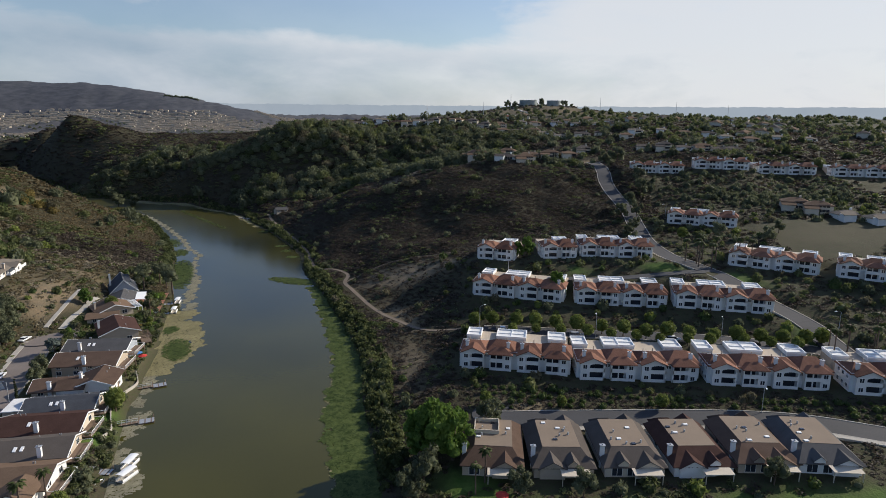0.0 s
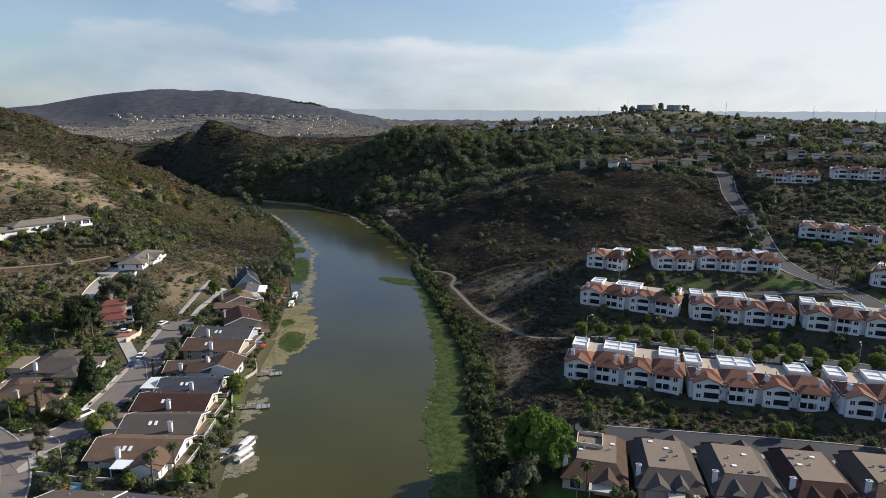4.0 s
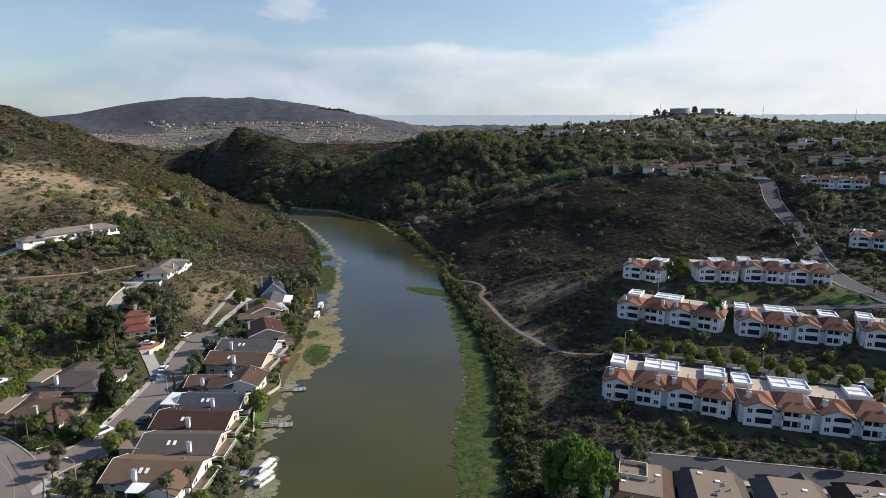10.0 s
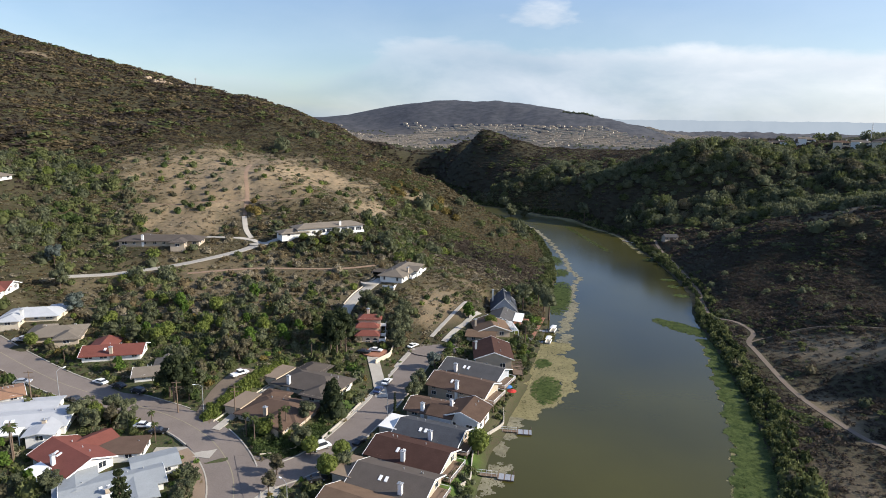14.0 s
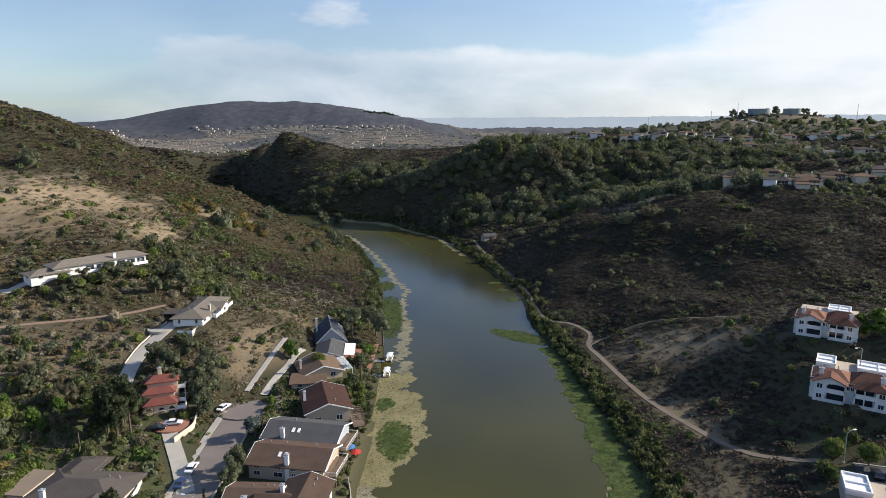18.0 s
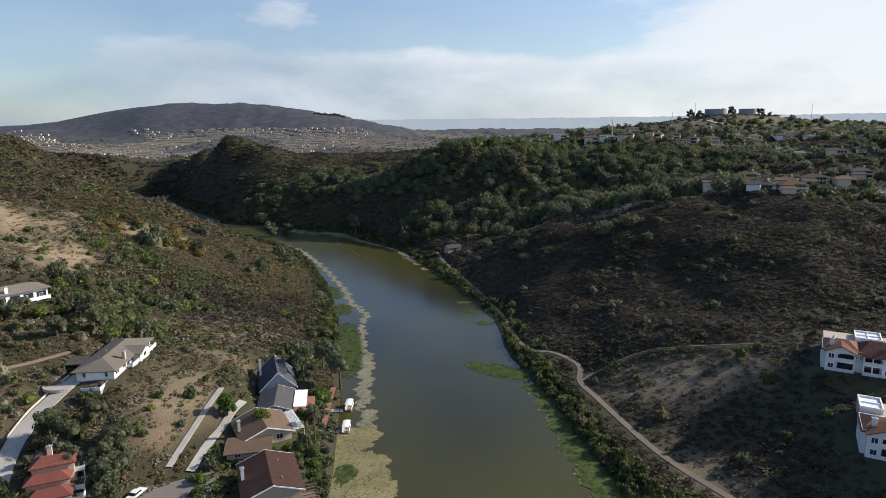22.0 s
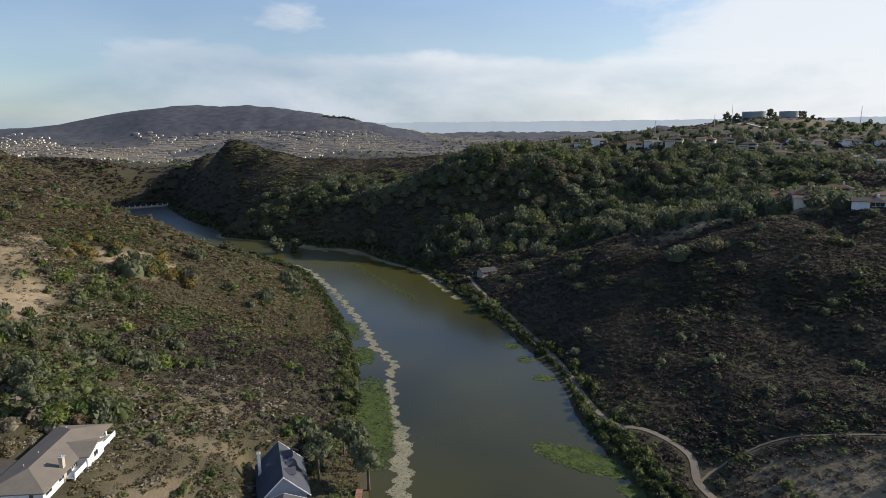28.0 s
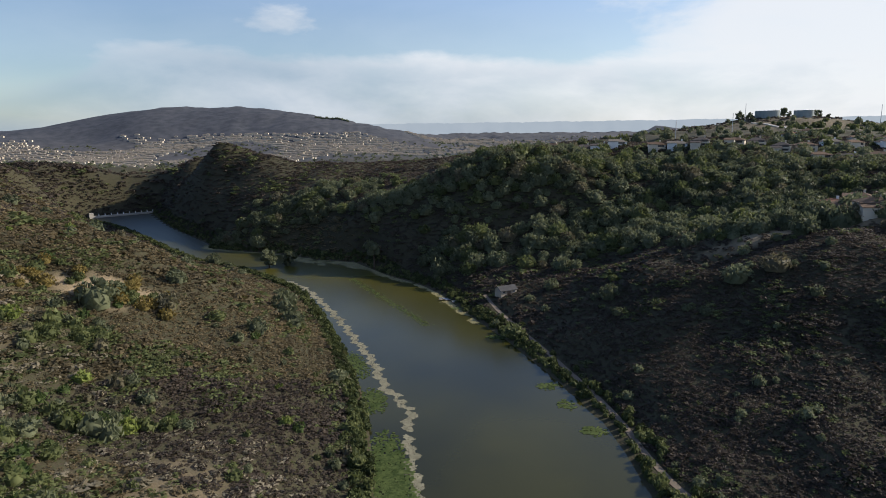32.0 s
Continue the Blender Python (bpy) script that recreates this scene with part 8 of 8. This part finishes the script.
for i in range(600):
    x, y = hill_rnd.uniform(300, 900), hill_rnd.uniform(330, 900)
    q = hill_rnd.uniform(2.2, 4.6)
    sp2.append((x, y, grid_at(Z, x, y) - 0.3, q, q * hill_rnd.uniform(0.9, 1.6)))
strew("hilltop_trees", sp, TEMPL_M, LEAF["oak"], "trees among the hilltop houses", "trees", srnd)
strew("hilltop_shrubs", sp2, TEMPL_M, LEAF["green"], "garden greenery among the hilltop houses", "shrubs", srnd)


def tank(x, y, r, h):
    z = min(grid_at(Z, x + r * math.cos(a), y + r * math.sin(a)) for a in (0, 1.6, 3.1, 4.7))
    t = thing("water_tank", "large dark green steel water tank on a hilltop", "water tank", "water tanks", at=pose(x, y, z))
    part("shell", Shape().tube((0, 0, -1), (0, 0, h), r, r, 40), TANK_GREEN, t)
    part("tank_roof", Shape().tube((0, 0, h + 0.01), (0, 0, h + 0.9), r + 0.2, 0.5, 40), WHITE, t, "pale shallow cone roof")
    lad = Shape()
    for s in (-0.25, 0.25):
        lad.box(s - 0.03, s + 0.03, -r - 0.15, -r - 0.09, 0, h)
    part("ladder", lad, METAL, t)
    return t


tank(379, 972, 14, 9.5)
tank(420, 964, 11, 9)
for x, y, h in [(340, 966, 13), (346, 972, 15), (352, 965, 12), (358, 972, 10), (398, 958, 11), (399, 990, 14), (407, 985, 15), (412, 995, 13), (438, 970, 12), (446, 975, 14), (452, 966, 10)]:
    plant("oak", x, y, h * 0.8, 0.9)
for x, y, h in [(345, 960, 22), (470, 900, 22), (250, 800, 18), (590, 880, 24), (150, 690, 16), (700, 900, 22)]:
    z = grid_at(Z, x, y)
    p = thing("power_pole", "tall slim steel power pole on a ridge", "power pole", "power poles", at=pose(x, y, z, 0, 0, 60))
    part("pole", Shape().tube((0, 0, -1), (0, 0, h), 0.35, 0.2, 8), METAL, p)
    for q in (h - 1, h - 3, h - 5):
        part("crossarm", Shape().box(-2, 2, -0.12, 0.12, q - 0.12, q + 0.12), METAL, p)
rd = [(x, y, grid_at(Z, x, y) + 0.3) for x, y in smooth_line([(345, 940), (335, 900), (340, 870), (330, 840)], 4)]
tagged(new("tank_road", ribbon(rd, 0, 2.5, 0.3, 1.5, CONCRETE, "tank_road")), "pale service road up to hilltop tanks", "road", kind="structure")

# far town on the plain below the mountain
tr = np.random.RandomState(77)
tv, tf, rv, rf_ = [], [], [], []
count = 0
for _ in range(70000):
    x, y = tr.uniform(-1250, 900), tr.uniform(1150, 2500)
    # houses stand along winding streets, in quarters with open land between them
    bend = 16 * math.sin(x / 85) + 10 * math.sin(x / 37 + y / 300)
    y = round(y / 22) * 22 + bend + tr.uniform(-3, 3)
    if math.sin(x / 61 + 1.3 * math.sin(y / 90)) + math.sin(y / 71 + x / 140) < -0.55:
        continue
    zone = math.exp(-((x + 600) / 330) ** 2 - ((y - 1480) / 120) ** 2) + 0.7 * math.exp(-((x + 330) / 200) ** 2 - ((y - 1500) / 130) ** 2) + 0.35 * math.exp(-((x - 150) / 380) ** 2 - ((y - 1750) / 300) ** 2) + 0.3 * math.exp(-((x + 800) / 220) ** 2 - ((y - 1420) / 90) ** 2)
    if tr.rand() > 1.5 * zone or count > 9000 or grid_at(Z, x, y) > 84:
        continue
    count += 1
    z, a = grid_at(Z, x, y), 0.19 * math.cos(x / 85) + tr.uniform(-0.15, 0.15)
    L, W, h = tr.uniform(2.6, 4.8), tr.uniform(2.2, 3.4), tr.uniform(2.0, 3.0)
    c, s = math.cos(a), math.sin(a)
    n = len(tv)
    for zz in (-3, h):
        for u, w in ((-L, -W), (L, -W), (L, W), (-L, W)):
            tv.append((x + u * c - w * s, y + u * s + w * c, z + zz))
    tf += [(n + i, n + (i + 1) % 4, n + 4 + (i + 1) % 4, n + 4 + i) for i in range(4)]
    n = len(rv)
    for u, w, zz in ((-L - 0.5, -W - 0.5, h), (L + 0.5, -W - 0.5, h), (L + 0.5, W + 0.5, h), (-L - 0.5, W + 0.5, h), (-L * 0.5, 0, h + 1.3), (L * 0.5, 0, h + 1.3)):
        rv.append((x + u * c - w * s, y + u * s + w * c, z + zz))
    rf_ += [(n, n + 1, n + 5, n + 4), (n + 2, n + 3, n + 4, n + 5), (n + 1, n + 2, n + 5, n + 5), (n + 3, n, n + 4, n + 4)]
me = mesh_of("far_town_walls", tv, tf)
me.materials.append(CREAM)
tagged(new("far_town", me), "pale stucco houses of a far suburb below the mountain", "town", kind="stuff")
rme = bpy.data.meshes.new("far_town_roofs")
rme.from_pydata(rv, [], [tuple(dict.fromkeys(f)) for f in rf_])
rme.materials.append(ROOFS["tan_grey"])
tagged(new("far_town_roofs", rme), "tan and grey roofs of a far suburb", "roofs", kind="stuff")
sp = [(x, y, grid_at(Z, x, y) - 0.5, q, q * 1.2) for x, y, q in zip(tr.uniform(-1100, 1300, 5200), tr.uniform(1050, 2300, 5200), tr.uniform(2.0, 4.5, 5200)) if grid_at(Z, x, y) < 62]
strew("plain_trees", sp, TEMPL_S, LEAF["oak"], "dark trees dotted over the far plain", "trees", srnd)
sp = [(x, y, grid_at(Z, x, y) - 0.5, q, q * 1.4) for x, y, q in zip(np.linspace(-318, -232, 22), np.linspace(1835, 1806, 22), tr.uniform(2.2, 4.4, 22))]
strew("mountain_trees", sp, TEMPL_M, LEAF["oak"], "row of tall trees on the mountain's shoulder", "trees", srnd)

# outcrops of tan rock on the western ridge
ROCK = material("tan_rock", (0.34, 0.26, 0.18), 0.95, (0.7, 1.2), 0.5, 3.0, 0.6)


def boulder_mesh(seed):
    r = np.random.RandomState(seed)
    bm = bmesh.new()
    bmesh.ops.create_icosphere(bm, subdivisions=2, radius=1)
    for v in bm.verts:
        v.co *= 1 + 0.5 * noise.noise(v.co * 1.3 + Vector((seed * 3.1, 0, 0))) + 0.06 * r.randn()
        v.co.z *= 0.7
    me = bpy.data.meshes.new("boulder")
    bm.to_mesh(me)
    bm.free()
    me.materials.append(ROCK)
    return me


ROCKS = [boulder_mesh(k) for k in range(3)]
for i in range(22):
    x, y = ((-466, 502), (-428, 495))[i % 2]
    x, y, q = x + hill_rnd.gauss(0, 6 + 4 * (i % 2)), y + hill_rnd.gauss(0, 3), hill_rnd.uniform(0.9, 2.6)
    rk = tagged(new("boulder", ROCKS[i % 3]), "weathered tan boulder on a brushy ridge", "boulder", "ridge boulders")
    rk.matrix_world = pose(x, y, grid_at(Z, x, y) + 0.2 * q, 0, 0, hill_rnd.uniform(0, 360)) @ Matrix.Scale(q, 4)

# long pale store far off, dam, boathouse
st = thing("warehouse", "long white flat-roofed building on the plain", "warehouse", at=pose(-92, 965, grid_at(Z, -92, 965), 0, 0, 0))
part("wall", Shape().box(-28, 28, -12, 12, -6, 4.5), WHITE, st)
part("flat_roof", Shape().box(-28.5, 28.5, -12.5, 12.5, 4.5, 5.0), FLATROOF, st)
dm = thing("dam", "low pale concrete dam with posts across the lake's end", "dam", at=pose(-372, 884, WATER, 0, 0, 38))
part("dam_wall", Shape().box(-34, 34, -1, 1, -4, 2.2), CONCRETE, dm)
for k in range(12):
    part("post", Shape().box(-33 + k * 6, -32.4 + k * 6, -0.6, 0.6, 2.2, 4.0), WHITE, dm)
part("gatehouse", Shape().box(-36, -32, -2, 2, -4, 5.5), CONCRETE, dm)
bh = thing("boathouse", "small grey-roofed boathouse beside the trail", "boathouse", at=pose(-9, 500, grid_at(Z, -9, 500), 0, 0, 25))
part("wall", walls_gable(9, 6, 2.6, 1.5), TAN_WALL, bh)
part("roof", roof_gable(9, 6, 2.6, 1.5, 0.6), GREY_ROOF, bh, "grey gabled roof")
part("door", Shape().box(-1, 1, -3.06, -3, 0, 2.1), WOOD, bh)
for x in (-3, 3):
    window_on(bh, x, -3, 0.9, 1.2, 1.0, "f")


# hazy coast range at the skyline, too far to shift; haze painted as a glow
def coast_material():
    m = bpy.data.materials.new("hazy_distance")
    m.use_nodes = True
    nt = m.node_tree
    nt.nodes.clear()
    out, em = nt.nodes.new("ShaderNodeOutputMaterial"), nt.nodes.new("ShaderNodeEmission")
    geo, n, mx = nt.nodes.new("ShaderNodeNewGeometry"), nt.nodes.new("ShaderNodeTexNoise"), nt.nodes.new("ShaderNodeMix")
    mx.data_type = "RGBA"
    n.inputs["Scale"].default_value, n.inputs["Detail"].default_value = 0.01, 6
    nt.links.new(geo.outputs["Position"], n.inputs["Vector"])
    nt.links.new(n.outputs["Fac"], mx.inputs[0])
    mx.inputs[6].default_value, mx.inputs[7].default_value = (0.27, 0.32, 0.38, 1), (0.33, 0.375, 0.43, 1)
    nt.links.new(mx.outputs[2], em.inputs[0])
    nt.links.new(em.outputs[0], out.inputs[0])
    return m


v, f = [], []
steps = 420
for i in range(steps + 1):
    a = radians(-62 + 124 * i / steps)
    R = 4450
    top = 138 + 1.5 * math.sin(i * 0.31) + 1.2 * math.sin(i * 0.83 + 1) + 1.2 * math.sin(i * 2.1) + 1.0 * math.sin(i * 3.7)
    if math.degrees(a) < -14:
        top -= 25
    v += [(R * math.sin(a), R * math.cos(a) + 200, -60), (R * math.sin(a), R * math.cos(a) + 200, top)]
for i in range(steps):
    f.append((2 * i, 2 * i + 2, 2 * i + 3, 2 * i + 1))
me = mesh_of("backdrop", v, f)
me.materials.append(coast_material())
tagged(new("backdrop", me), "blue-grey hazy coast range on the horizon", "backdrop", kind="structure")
